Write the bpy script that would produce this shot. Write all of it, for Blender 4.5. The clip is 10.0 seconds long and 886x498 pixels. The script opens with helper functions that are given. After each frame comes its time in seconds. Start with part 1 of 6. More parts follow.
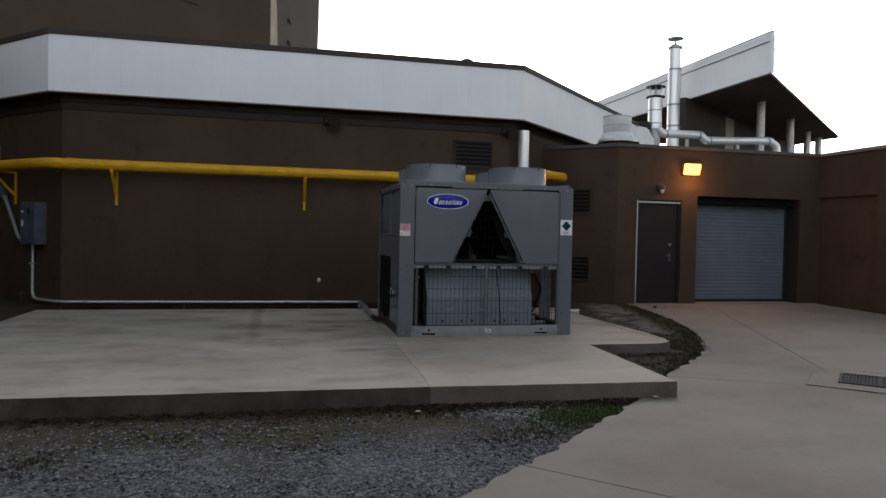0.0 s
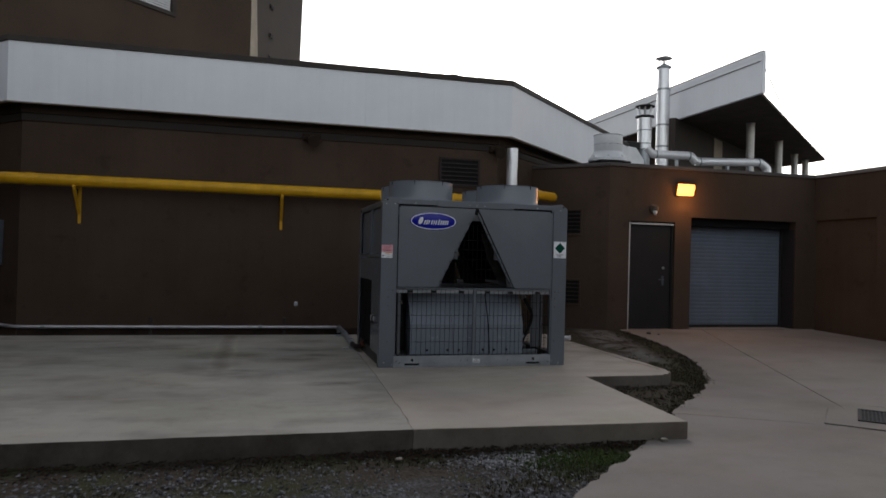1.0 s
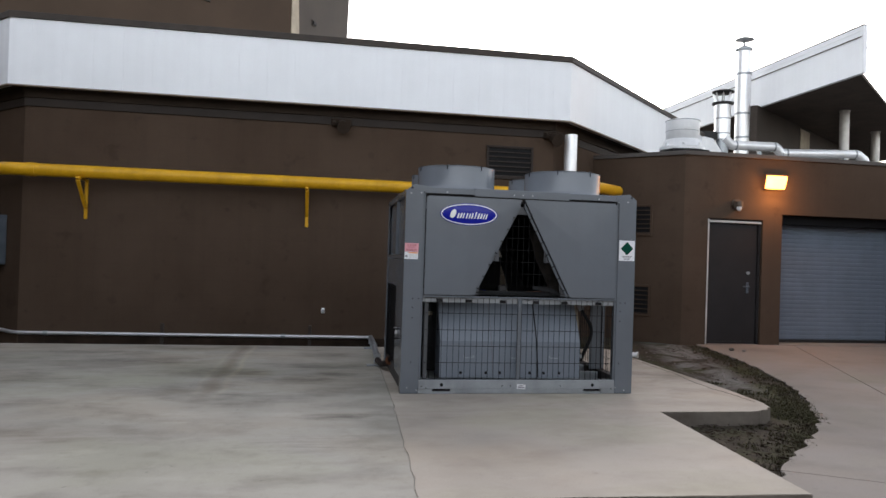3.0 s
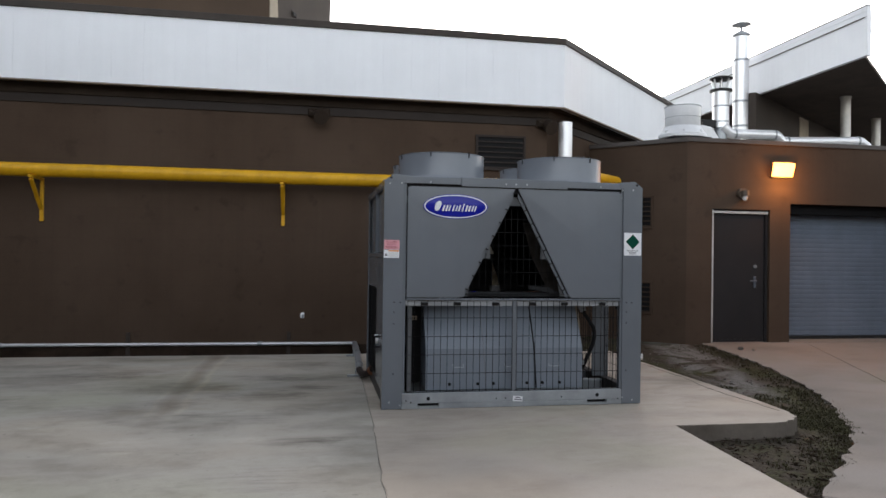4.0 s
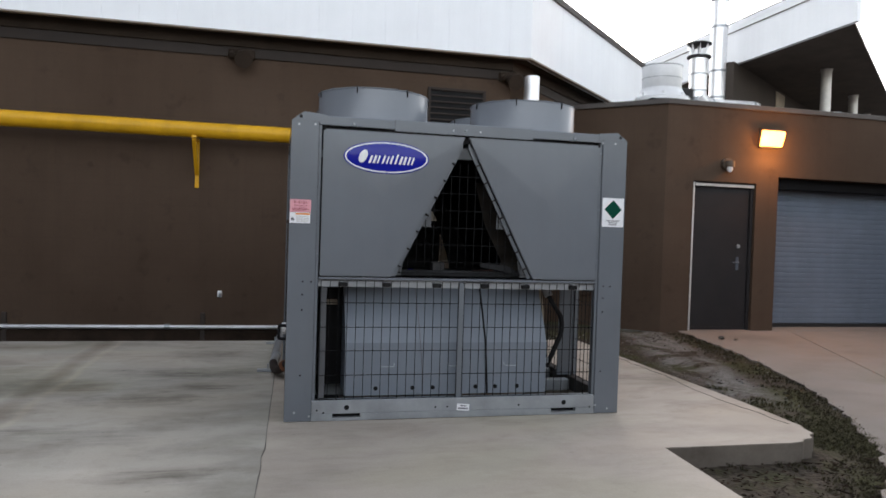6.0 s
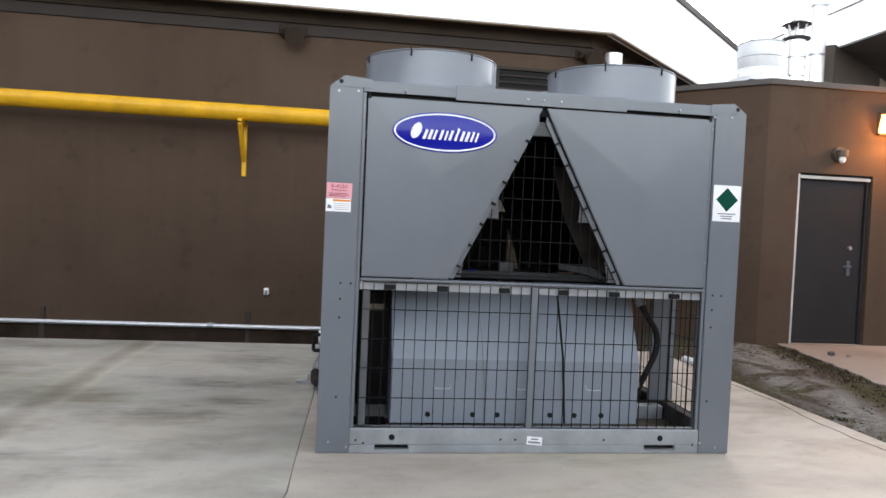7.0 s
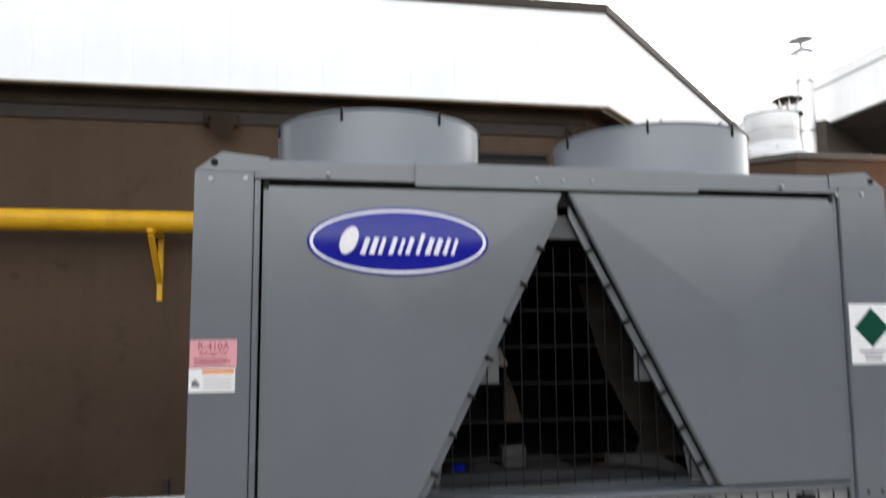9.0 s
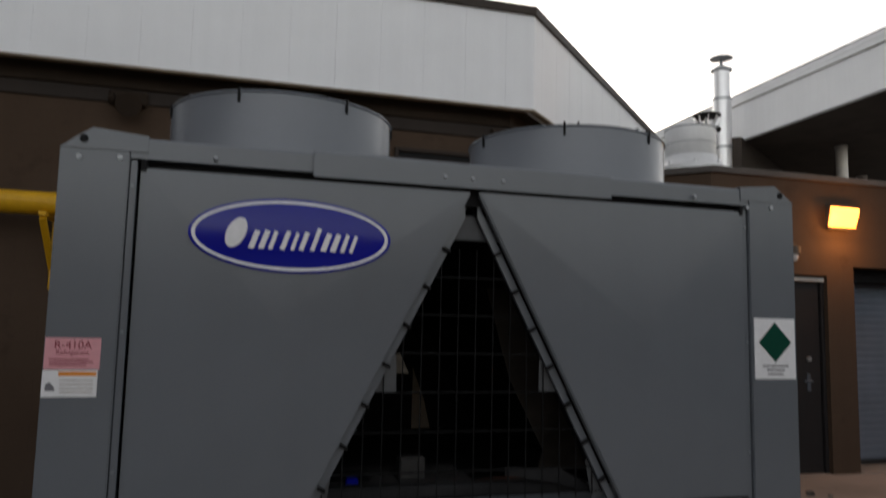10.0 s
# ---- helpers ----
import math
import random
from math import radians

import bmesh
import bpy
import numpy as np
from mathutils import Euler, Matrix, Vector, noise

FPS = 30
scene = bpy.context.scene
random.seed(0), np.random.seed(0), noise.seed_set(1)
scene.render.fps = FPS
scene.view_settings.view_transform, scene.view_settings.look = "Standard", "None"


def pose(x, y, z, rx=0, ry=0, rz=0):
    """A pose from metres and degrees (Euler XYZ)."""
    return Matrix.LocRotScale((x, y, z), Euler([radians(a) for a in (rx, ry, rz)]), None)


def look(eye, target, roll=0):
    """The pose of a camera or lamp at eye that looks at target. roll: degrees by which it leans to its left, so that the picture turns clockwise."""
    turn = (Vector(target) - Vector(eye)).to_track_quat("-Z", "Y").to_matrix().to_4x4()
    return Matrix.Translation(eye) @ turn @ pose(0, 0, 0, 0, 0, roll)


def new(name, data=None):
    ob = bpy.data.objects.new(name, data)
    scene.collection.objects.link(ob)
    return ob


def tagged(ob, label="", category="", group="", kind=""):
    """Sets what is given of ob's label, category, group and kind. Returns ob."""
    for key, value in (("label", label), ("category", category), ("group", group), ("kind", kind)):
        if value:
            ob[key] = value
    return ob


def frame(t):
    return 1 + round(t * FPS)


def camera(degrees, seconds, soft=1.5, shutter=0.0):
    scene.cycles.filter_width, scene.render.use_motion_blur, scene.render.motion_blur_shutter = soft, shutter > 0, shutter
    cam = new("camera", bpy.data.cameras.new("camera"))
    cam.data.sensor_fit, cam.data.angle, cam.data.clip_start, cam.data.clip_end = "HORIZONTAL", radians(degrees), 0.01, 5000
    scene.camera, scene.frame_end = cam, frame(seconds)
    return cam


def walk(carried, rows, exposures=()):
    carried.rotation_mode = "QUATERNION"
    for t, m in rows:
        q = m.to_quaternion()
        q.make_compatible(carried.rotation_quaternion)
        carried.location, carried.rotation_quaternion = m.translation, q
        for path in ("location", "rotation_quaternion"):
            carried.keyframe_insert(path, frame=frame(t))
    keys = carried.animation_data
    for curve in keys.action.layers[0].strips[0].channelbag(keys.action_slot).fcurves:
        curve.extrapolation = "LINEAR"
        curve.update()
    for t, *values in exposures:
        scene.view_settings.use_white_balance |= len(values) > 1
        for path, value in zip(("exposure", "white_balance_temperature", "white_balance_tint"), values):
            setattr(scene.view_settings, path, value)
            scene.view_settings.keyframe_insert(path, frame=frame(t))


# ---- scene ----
cam = camera(64.4, 10.0, 1.5, 0.4)
PATH = [
    (0, (-0.057, -0.118, 1.26), (0.405, 1.827, 1.219), 1.2),
    (0.2, (-0.037, 0.001, 1.273), (0.428, 1.946, 1.239), 0.9),
    (0.3, (-0.026, 0.06, 1.28), (0.424, 2.009, 1.261), 0.9),
    (0.5, (-0.006, 0.179, 1.293), (0.435, 2.13, 1.286), 0.6),
    (0.7, (0.025, 0.305, 1.287), (0.512, 2.245, 1.296), 0.6),
    (0.8, (0.041, 0.368, 1.283), (0.557, 2.3, 1.276), 1.1),
    (1, (0.072, 0.494, 1.277), (0.578, 2.429, 1.296), 1.5),
    (1.2, (0.137, 0.626, 1.269), (0.634, 2.563, 1.314), 1.3),
    (1.3, (0.169, 0.693, 1.266), (0.649, 2.634, 1.307), 0.8),
    (1.5, (0.234, 0.825, 1.258), (0.633, 2.785, 1.224), 0.2),
    (1.7, (0.277, 0.98, 1.267), (0.623, 2.95, 1.262), 0.6),
    (1.8, (0.299, 1.058, 1.271), (0.658, 3.025, 1.286), 0.5),
    (2, (0.342, 1.213, 1.28), (0.682, 3.183, 1.22), -0.0),
    (2.2, (0.428, 1.359, 1.272), (0.783, 3.327, 1.213), 0.2),
    (2.3, (0.472, 1.432, 1.268), (0.757, 3.411, 1.234), 0.4),
    (2.5, (0.558, 1.578, 1.26), (0.808, 3.562, 1.247), 0.7),
    (2.7, (0.612, 1.692, 1.269), (0.924, 3.667, 1.277), 1.7),
    (3.8, (0.818, 2.471, 1.277), (1.171, 4.44, 1.304), 1.8),
    (4, (0.86, 2.587, 1.266), (1.215, 4.555, 1.283), 0.8),
    (4.2, (0.888, 2.711, 1.269), (1.259, 4.676, 1.275), 0.7),
    (4.3, (0.903, 2.772, 1.27), (1.283, 4.736, 1.293), 0.6),
    (4.5, (0.931, 2.896, 1.273), (1.411, 4.835, 1.37), 0.5),
    (4.7, (0.972, 3.006, 1.269), (1.548, 4.92, 1.351), 1.5),
    (4.8, (0.993, 3.061, 1.266), (1.586, 4.969, 1.344), 1.7),
    (5, (1.034, 3.171, 1.262), (1.593, 5.09, 1.324), 1.6),
    (5.2, (1.13, 3.248, 1.247), (1.605, 5.189, 1.332), 2.5),
    (6.3, (1.414, 4.133, 1.196), (1.841, 6.085, 1.119), 1.0),
    (6.5, (1.475, 4.284, 1.192), (1.808, 6.256, 1.152), 1.7),
    (6.7, (1.487, 4.448, 1.187), (1.778, 6.427, 1.136), 2.9),
    (6.8, (1.494, 4.531, 1.184), (1.757, 6.512, 1.113), 2.7),
    (7, (1.506, 4.695, 1.179), (1.782, 6.675, 1.119), 2.6),
    (7.2, (1.514, 4.867, 1.184), (1.84, 6.837, 1.08), 2.7),
    (7.3, (1.518, 4.952, 1.186), (1.834, 6.923, 1.057), 1.9),
    (7.5, (1.526, 5.124, 1.191), (1.862, 7.09, 1.049), 1.3),
    (7.7, (1.587, 5.305, 1.195), (1.835, 7.289, 1.145), 0.7),
    (7.8, (1.618, 5.395, 1.196), (1.843, 7.382, 1.162), 0.1),
    (8, (1.679, 5.576, 1.2), (1.865, 7.564, 1.091), -0.2),
    (8.2, (1.683, 5.764, 1.209), (1.891, 7.748, 1.069), -0.4),
    (8.3, (1.685, 5.857, 1.214), (1.917, 7.843, 1.142), 0.7),
    (8.5, (1.689, 6.045, 1.223), (2.013, 8.018, 1.205), 2.9),
    (8.7, (1.714, 6.146, 1.308), (2.061, 8.116, 1.345), 0.7),
    (8.8, (1.727, 6.197, 1.351), (2.128, 8.154, 1.429), 0.3),
    (9, (1.776, 6.218, 1.422), (2.104, 8.179, 1.635), -0.4),
    (9.2, (1.819, 6.278, 1.462), (2.14, 8.226, 1.782), 1.2),
    (9.3, (1.834, 6.289, 1.465), (2.188, 8.226, 1.816), 1.5),
    (9.5, (1.865, 6.311, 1.472), (2.312, 8.233, 1.795), 1.7),
    (9.7, (1.871, 6.323, 1.459), (2.374, 8.231, 1.783), 1.6),
    (9.8, (1.874, 6.328, 1.453), (2.382, 8.238, 1.764), 1.5),
    (10, (1.88, 6.34, 1.44), (2.409, 8.258, 1.65), 1.3),
]
EXPOSURES = [(0, 1.1, 6420, 13), (0.5, 1.16, 6420, 13), (1, 0.76, 6430, 13), (1.5, 0.56, 6450, 14), (2, 1.50, 6480, 14), (2.5, 1.99, 6490, 14), (4, 1.89, 6470, 13), (4.5, 2.02, 6480, 13), (5, 1.11, 6500, 13), (6.5, 2.76, 6470, 13), (7, 2.92, 6540, 13), (7.5, 3.08, 6620, 13), (8, 3.26, 6740, 13), (8.5, 3.29, 6960, 13), (9, 2.58, 6910, 13.5), (9.5, 1.08, 6850, 14), (10, 1.06, 7000, 14)]
walk(cam, [(t, look(eye, target, roll)) for t, eye, target, roll in PATH], EXPOSURES)

# ---- world, sun, exposure ----
world = bpy.data.worlds.new("overcast_sky")
scene.world = world
world.use_nodes = True
wn = world.node_tree
wn.nodes.clear()
w_out = wn.nodes.new("ShaderNodeOutputWorld")
w_bg = wn.nodes.new("ShaderNodeBackground")
w_sky = wn.nodes.new("ShaderNodeTexSky")
w_sky.sky_type = "NISHITA"
w_sky.sun_disc = False
w_sky.sun_elevation = radians(9)
w_sky.sun_rotation = radians(20)
w_hsv = wn.nodes.new("ShaderNodeHueSaturation")
w_hsv.inputs["Saturation"].default_value = 0.30
wn.links.new(w_sky.outputs[0], w_hsv.inputs["Color"])
wn.links.new(w_hsv.outputs[0], w_bg.inputs["Color"])
w_bg.inputs["Strength"].default_value = 0.15
wn.links.new(w_bg.outputs[0], w_out.inputs["Surface"])

sun_data = bpy.data.lights.new("sun", "SUN")
sun_data.energy = 0.5
sun_data.angle = radians(25)
sun_data.color = (1.0, 0.97, 0.95)
sun = new("sun", sun_data)
sun.matrix_world = look((6, 30, 25), (0, 0, 0))


# ---- materials ----
def material(name, rough=0.6, metal=0.0, gloss=0.3):
    m = bpy.data.materials.new(name)
    m.use_nodes = True
    nt = m.node_tree
    b = nt.nodes["Principled BSDF"]
    b.inputs["Roughness"].default_value = rough
    b.inputs["Metallic"].default_value = metal
    b.inputs["Specular IOR Level"].default_value = gloss
    return m, nt, b


def coords(nt, scale=(1, 1, 1)):
    """World-size coordinates that do not depend on the object's own origin."""
    g = nt.nodes.new("ShaderNodeNewGeometry")
    mp = nt.nodes.new("ShaderNodeMapping")
    mp.inputs["Scale"].default_value = scale
    nt.links.new(g.outputs["Position"], mp.inputs["Vector"])
    return mp.outputs["Vector"]


def noise_tex(nt, vec, scale, detail=5.0, rough=0.6, distort=0.0):
    n = nt.nodes.new("ShaderNodeTexNoise")
    n.inputs["Scale"].default_value = scale
    n.inputs["Detail"].default_value = detail
    n.inputs["Roughness"].default_value = rough
    n.inputs["Distortion"].default_value = distort
    nt.links.new(vec, n.inputs["Vector"])
    return n.outputs["Fac"]


def ramp(nt, fac, stops):
    r = nt.nodes.new("ShaderNodeValToRGB")
    e = r.color_ramp.elements
    while len(e) < len(stops):
        e.new(0.5)
    for el, (p, c) in zip(e, stops):
        el.position = p
        el.color = (*c, 1) if len(c) == 3 else c
    nt.links.new(fac, r.inputs["Fac"])
    return r.outputs["Color"]


def mix(nt, a, b, fac, mode="MIX"):
    n = nt.nodes.new("ShaderNodeMix")
    n.data_type = "RGBA"
    n.blend_type = mode
    for sock, v in ((n.inputs[6], a), (n.inputs[7], b), (n.inputs[0], fac)):
        if isinstance(v, (int, float)):
            sock.default_value = v
        elif isinstance(v, tuple):
            sock.default_value = (*v, 1)
        else:
            nt.links.new(v, sock)
    return n.outputs[2]


def bump(nt, b, height, strength, dist=0.01):
    n = nt.nodes.new("ShaderNodeBump")
    n.inputs["Strength"].default_value = strength
    n.inputs["Distance"].default_value = dist
    nt.links.new(height, n.inputs["Height"])
    nt.links.new(n.outputs[0], b.inputs["Normal"])


def grey(v):
    return (v, v, v)


def painted(name, col, rough=0.5, metal=0.0, vary=0.12, scale=2.0, fine=60.0, bumpy=0.05, streak=0.0, gloss=0.3, grain=0.35):
    """Paint or coated metal with dirt at two scales and a fine grain."""
    m, nt, b = material(name, rough, metal, gloss)
    v = coords(nt)
    big = noise_tex(nt, v, scale, 4)
    small = noise_tex(nt, v, fine, 3)
    lo = tuple(c * (1 - vary * 2) for c in col)
    hi = tuple(min(1, c * (1 + vary)) for c in col)
    c = ramp(nt, big, [(0.3, lo), (0.65, hi)])
    c = mix(nt, c, ramp(nt, small, [(0.3, grey(0.75)), (0.7, grey(1.0))]), grain, "MULTIPLY")
    if streak:
        s = noise_tex(nt, coords(nt, (9, 9, 0.35)), 1.0, 4)
        c = mix(nt, c, ramp(nt, s, [(0.35, grey(0.6)), (0.6, grey(1.0))]), streak, "MULTIPLY")
    nt.links.new(c, b.inputs["Base Color"])
    rr = nt.nodes.new("ShaderNodeMapRange")
    rr.inputs["To Min"].default_value = max(0.05, rough - (0.05 if grain < 0.12 else 0.12))
    rr.inputs["To Max"].default_value = min(1, rough + (0.06 if grain < 0.12 else 0.15))
    nt.links.new(big, rr.inputs["Value"])
    nt.links.new(rr.outputs[0], b.inputs["Roughness"])
    if bumpy:
        bump(nt, b, small, bumpy, 0.004)
    return m


def block_wall_material():
    m, nt, b = material("brown_painted_block", 0.8, 0.0, 0.1)
    v = coords(nt)
    big = noise_tex(nt, v, 0.7, 5)
    c = ramp(nt, big, [(0.3, (0.066, 0.0435, 0.0300)), (0.7, (0.089, 0.0610, 0.0435))])
    st = noise_tex(nt, v, 3.3, 3)
    c = mix(nt, c, ramp(nt, st, [(0.60, grey(1.0)), (0.70, grey(0.70))]), 0.6, "MULTIPLY")
    fine = noise_tex(nt, v, 130, 3)
    c = mix(nt, c, ramp(nt, fine, [(0.3, grey(0.8)), (0.7, grey(1.0))]), 0.5, "MULTIPLY")
    drip = noise_tex(nt, coords(nt, (6, 6, 0.3)), 1.0, 4)
    c = mix(nt, c, ramp(nt, drip, [(0.36, grey(0.85)), (0.52, grey(1.0))]), 0.35, "MULTIPLY")
    spots = noise_tex(nt, v, 4.6, 2, 0.4)
    c = mix(nt, c, ramp(nt, spots, [(0.72, grey(1.0)), (0.78, grey(0.6))]), 0.5, "MULTIPLY")
    # block courses under the paint
    br = nt.nodes.new("ShaderNodeTexBrick")
    br.inputs["Scale"].default_value = 1.0
    br.inputs["Mortar Size"].default_value = 0.006
    br.inputs["Mortar Smooth"].default_value = 0.6
    br.inputs["Brick Width"].default_value = 0.405
    br.inputs["Row Height"].default_value = 0.203
    br.inputs["Color1"].default_value = (1, 1, 1, 1)
    br.inputs["Color2"].default_value = (0.93, 0.93, 0.93, 1)
    br.inputs["Mortar"].default_value = (0.55, 0.55, 0.55, 1)
    g = nt.nodes.new("ShaderNodeNewGeometry")
    sep = nt.nodes.new("ShaderNodeSeparateXYZ")
    nt.links.new(g.outputs["Position"], sep.inputs[0])
    add = nt.nodes.new("ShaderNodeMath")
    nt.links.new(sep.outputs["X"], add.inputs[0])
    nt.links.new(sep.outputs["Y"], add.inputs[1])
    com = nt.nodes.new("ShaderNodeCombineXYZ")
    nt.links.new(add.outputs[0], com.inputs["X"])
    nt.links.new(sep.outputs["Z"], com.inputs["Y"])
    nt.links.new(com.outputs[0], br.inputs["Vector"])
    c = mix(nt, c, br.outputs["Color"], 0.12, "MULTIPLY")
    nt.links.new(c, b.inputs["Base Color"])
    h = mix(nt, br.outputs["Color"], fine, 0.35)
    bump(nt, b, h, 0.12, 0.005)
    return m


def concrete_material(name, light, warm, stain=0.5, smears=0.0, obj_tint=0.0, trail=False, edge_dirt_shade=0.0, stains=()):
    m, nt, b = material(name, 0.88, 0.0, 0.2)
    v = coords(nt)
    base = tuple(light * k for k in warm)
    big = noise_tex(nt, v, 0.45, 4, 0.5)
    c = ramp(nt, big, [(0.30, tuple(x * 0.80 for x in base)), (0.5, base), (0.70, tuple(min(1, x * 1.12) for x in base))])
    hue = noise_tex(nt, coords(nt, (0.7, 1.1, 1)), 0.8, 3, 0.5)
    c = mix(nt, c, ramp(nt, hue, [(0.35, (0.93, 0.955, 0.88)), (0.5, grey(1.0)), (0.65, (1.0, 0.96, 0.91))]), 0.8, "MULTIPLY")
    mid = noise_tex(nt, coords(nt, (0.8, 1.3, 1)), 1.6, 6, 0.6)
    c = mix(nt, c, ramp(nt, mid, [(0.32, (0.66, 0.65, 0.63)), (0.5, (0.96, 0.96, 0.95)), (0.62, grey(1.0))]), stain, "MULTIPLY")
    if smears:
        # long dark smears dragged across the slab, thickest towards the wall
        sy = nt.nodes.new("ShaderNodeSeparateXYZ")
        nt.links.new(v, sy.inputs[0])
        far = nt.nodes.new("ShaderNodeMapRange")
        far.inputs["From Min"].default_value = 6.4
        far.inputs["From Max"].default_value = 9.2
        far.inputs["To Min"].default_value = 0.15
        nt.links.new(sy.outputs["Y"], far.inputs["Value"])
        st = noise_tex(nt, coords(nt, (0.8, 1.7, 1)), 1.2, 8, 0.70, 0.5)
        f = ramp(nt, st, [(0.36, grey(1.0)), (0.44, grey(0.6)), (0.53, grey(0.0))])
        f = mix(nt, f, far.outputs[0], 1.0, "MULTIPLY")
        f = mix(nt, f, grey(smears), 1.0, "MULTIPLY")
        c = mix(nt, c, mix(nt, c, (0.44, 0.43, 0.41), 1.0, "MULTIPLY"), f)
        rip = ramp(nt, noise_tex(nt, coords(nt, (3.0, 11.0, 1)), 1.6, 4, 0.6, 0.3), [(0.42, grey(0.7)), (0.52, grey(0.0))])
        c = mix(nt, c, mix(nt, c, (0.50, 0.50, 0.48), 1.0, "MULTIPLY"), mix(nt, f, rip, 1.0, "MULTIPLY"))
        pale = noise_tex(nt, coords(nt, (0.7, 1.6, 1)), 1.3, 6, 0.6)
        c = mix(nt, c, (0.55, 0.50, 0.44), ramp(nt, pale, [(0.58, grey(0.0)), (0.72, grey(0.35))]))
    if stains:
        # old water stains: drawn-out blots with streaky, broken edges
        streak = noise_tex(nt, coords(nt, (1.6, 3.2, 1)), 3.0, 9, 0.78, 0.4)
        wobble = noise_tex(nt, coords(nt, (1.0, 1.8, 1)), 2.2, 6, 0.65)
        brk = mix(nt, streak, wobble, 0.45)
        ripple = ramp(nt, noise_tex(nt, coords(nt, (1.1, 11.0, 1)), 1.5, 7, 0.7, 0.35), [(0.40, grey(1.0)), (0.58, grey(0.38))])
        for x0, y0, rx, ry, amount, tint in stains:
            mp = nt.nodes.new("ShaderNodeMapping")
            mp.inputs["Location"].default_value = (-x0 / rx, -y0 / ry, 0)
            mp.inputs["Scale"].default_value = (1 / rx, 1 / ry, 0)
            nt.links.new(v, mp.inputs["Vector"])
            ln = nt.nodes.new("ShaderNodeVectorMath")
            ln.operation = "LENGTH"
            nt.links.new(mp.outputs[0], ln.inputs[0])
            far2 = nt.nodes.new("ShaderNodeMath")
            far2.operation = "MULTIPLY_ADD"
            far2.inputs[1].default_value = 3.0
            nt.links.new(brk, far2.inputs[0])
            nt.links.new(ln.outputs["Value"], far2.inputs[2])
            half = nt.nodes.new("ShaderNodeMath")
            half.operation = "MULTIPLY"
            half.inputs[1].default_value = 0.3
            nt.links.new(far2.outputs[0], half.inputs[0])
            f = ramp(nt, half.outputs[0], [(0.46, grey(amount)), (0.58, grey(amount * 0.55)), (0.76, grey(0.0))])
            c = mix(nt, c, mix(nt, c, tint, 1.0, "MULTIPLY"), mix(nt, f, ripple, 1.0, "MULTIPLY"))
    blot = noise_tex(nt, v, 5.5, 6, 0.7)
    c = mix(nt, c, ramp(nt, blot, [(0.34, (0.72, 0.72, 0.70)), (0.48, grey(1.0))]), stain * 0.4, "MULTIPLY")
    spot = noise_tex(nt, v, 17, 2, 0.5)
    c = mix(nt, c, ramp(nt, spot, [(0.70, grey(1.0)), (0.76, grey(0.5))]), stain * 0.6, "MULTIPLY")
    if trail:
        # a brown run with pale rims where water drains across the slab
        sp = nt.nodes.new("ShaderNodeSeparateXYZ")
        nt.links.new(v, sp.inputs[0])
        wob = noise_tex(nt, v, 1.1, 4)
        for x0, w, amount, tint in ((-0.31, 0.07, 0.55, (0.50, 0.40, 0.32)), (-0.19, 0.03, 0.65, (1.25, 1.18, 1.08)), (-0.42, 0.02, 0.45, (1.2, 1.14, 1.05))):
            d = nt.nodes.new("ShaderNodeMath")
            d.operation = "MULTIPLY_ADD"
            d.inputs[1].default_value = -0.22
            nt.links.new(wob, d.inputs[0])
            nt.links.new(sp.outputs["X"], d.inputs[2])
            e = nt.nodes.new("ShaderNodeMath")
            e.operation = "ADD"
            e.inputs[1].default_value = -x0 + 0.11
            nt.links.new(d.outputs[0], e.inputs[0])
            a = nt.nodes.new("ShaderNodeMath")
            a.operation = "ABSOLUTE"
            nt.links.new(e.outputs[0], a.inputs[0])
            f = ramp(nt, a.outputs[0], [(0.0, grey(amount)), (w * 0.6, grey(amount * 0.7)), (w * 1.5, grey(0.0))])
            y = nt.nodes.new("ShaderNodeMapRange")
            y.inputs["From Min"].default_value = 7.5
            y.inputs["From Max"].default_value = 8.8
            nt.links.new(sp.outputs["Y"], y.inputs["Value"])
            f = mix(nt, f, y.outputs[0], 1.0, "MULTIPLY")
            c = mix(nt, c, mix(nt, c, tint, 1.0, "MULTIPLY"), mix(nt, f, ramp(nt, wob, [(0.35, grey(0.45)), (0.6, grey(1.0))]), 1.0, "MULTIPLY"))
    if edge_dirt_shade:
        # damp soil and moss, plus painted shade, darkening the upright faces in patches
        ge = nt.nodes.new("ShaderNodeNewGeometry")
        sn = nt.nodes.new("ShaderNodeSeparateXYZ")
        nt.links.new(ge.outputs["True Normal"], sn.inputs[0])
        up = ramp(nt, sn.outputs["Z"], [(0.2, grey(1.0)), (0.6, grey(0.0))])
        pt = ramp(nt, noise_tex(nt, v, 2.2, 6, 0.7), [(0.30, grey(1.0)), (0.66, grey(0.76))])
        c = mix(nt, c, (0.046, 0.035, 0.026), mix(nt, mix(nt, up, pt, 1.0, "MULTIPLY"), grey(edge_dirt_shade), 1.0, "MULTIPLY"))
    fine = noise_tex(nt, v, 90, 4, 0.7)
    c = mix(nt, c, ramp(nt, fine, [(0.3, grey(0.7)), (0.65, grey(1.0))]), 0.35, "MULTIPLY")
    if obj_tint:
        oi = nt.nodes.new("ShaderNodeObjectInfo")
        c = mix(nt, c, ramp(nt, oi.outputs["Random"], [(0.0, grey(0.82)), (1.0, grey(1.0))]), obj_tint, "MULTIPLY")
    nt.links.new(c, b.inputs["Base Color"])
    bump(nt, b, mix(nt, fine, mid, 0.4), 0.35, 0.006)
    return m


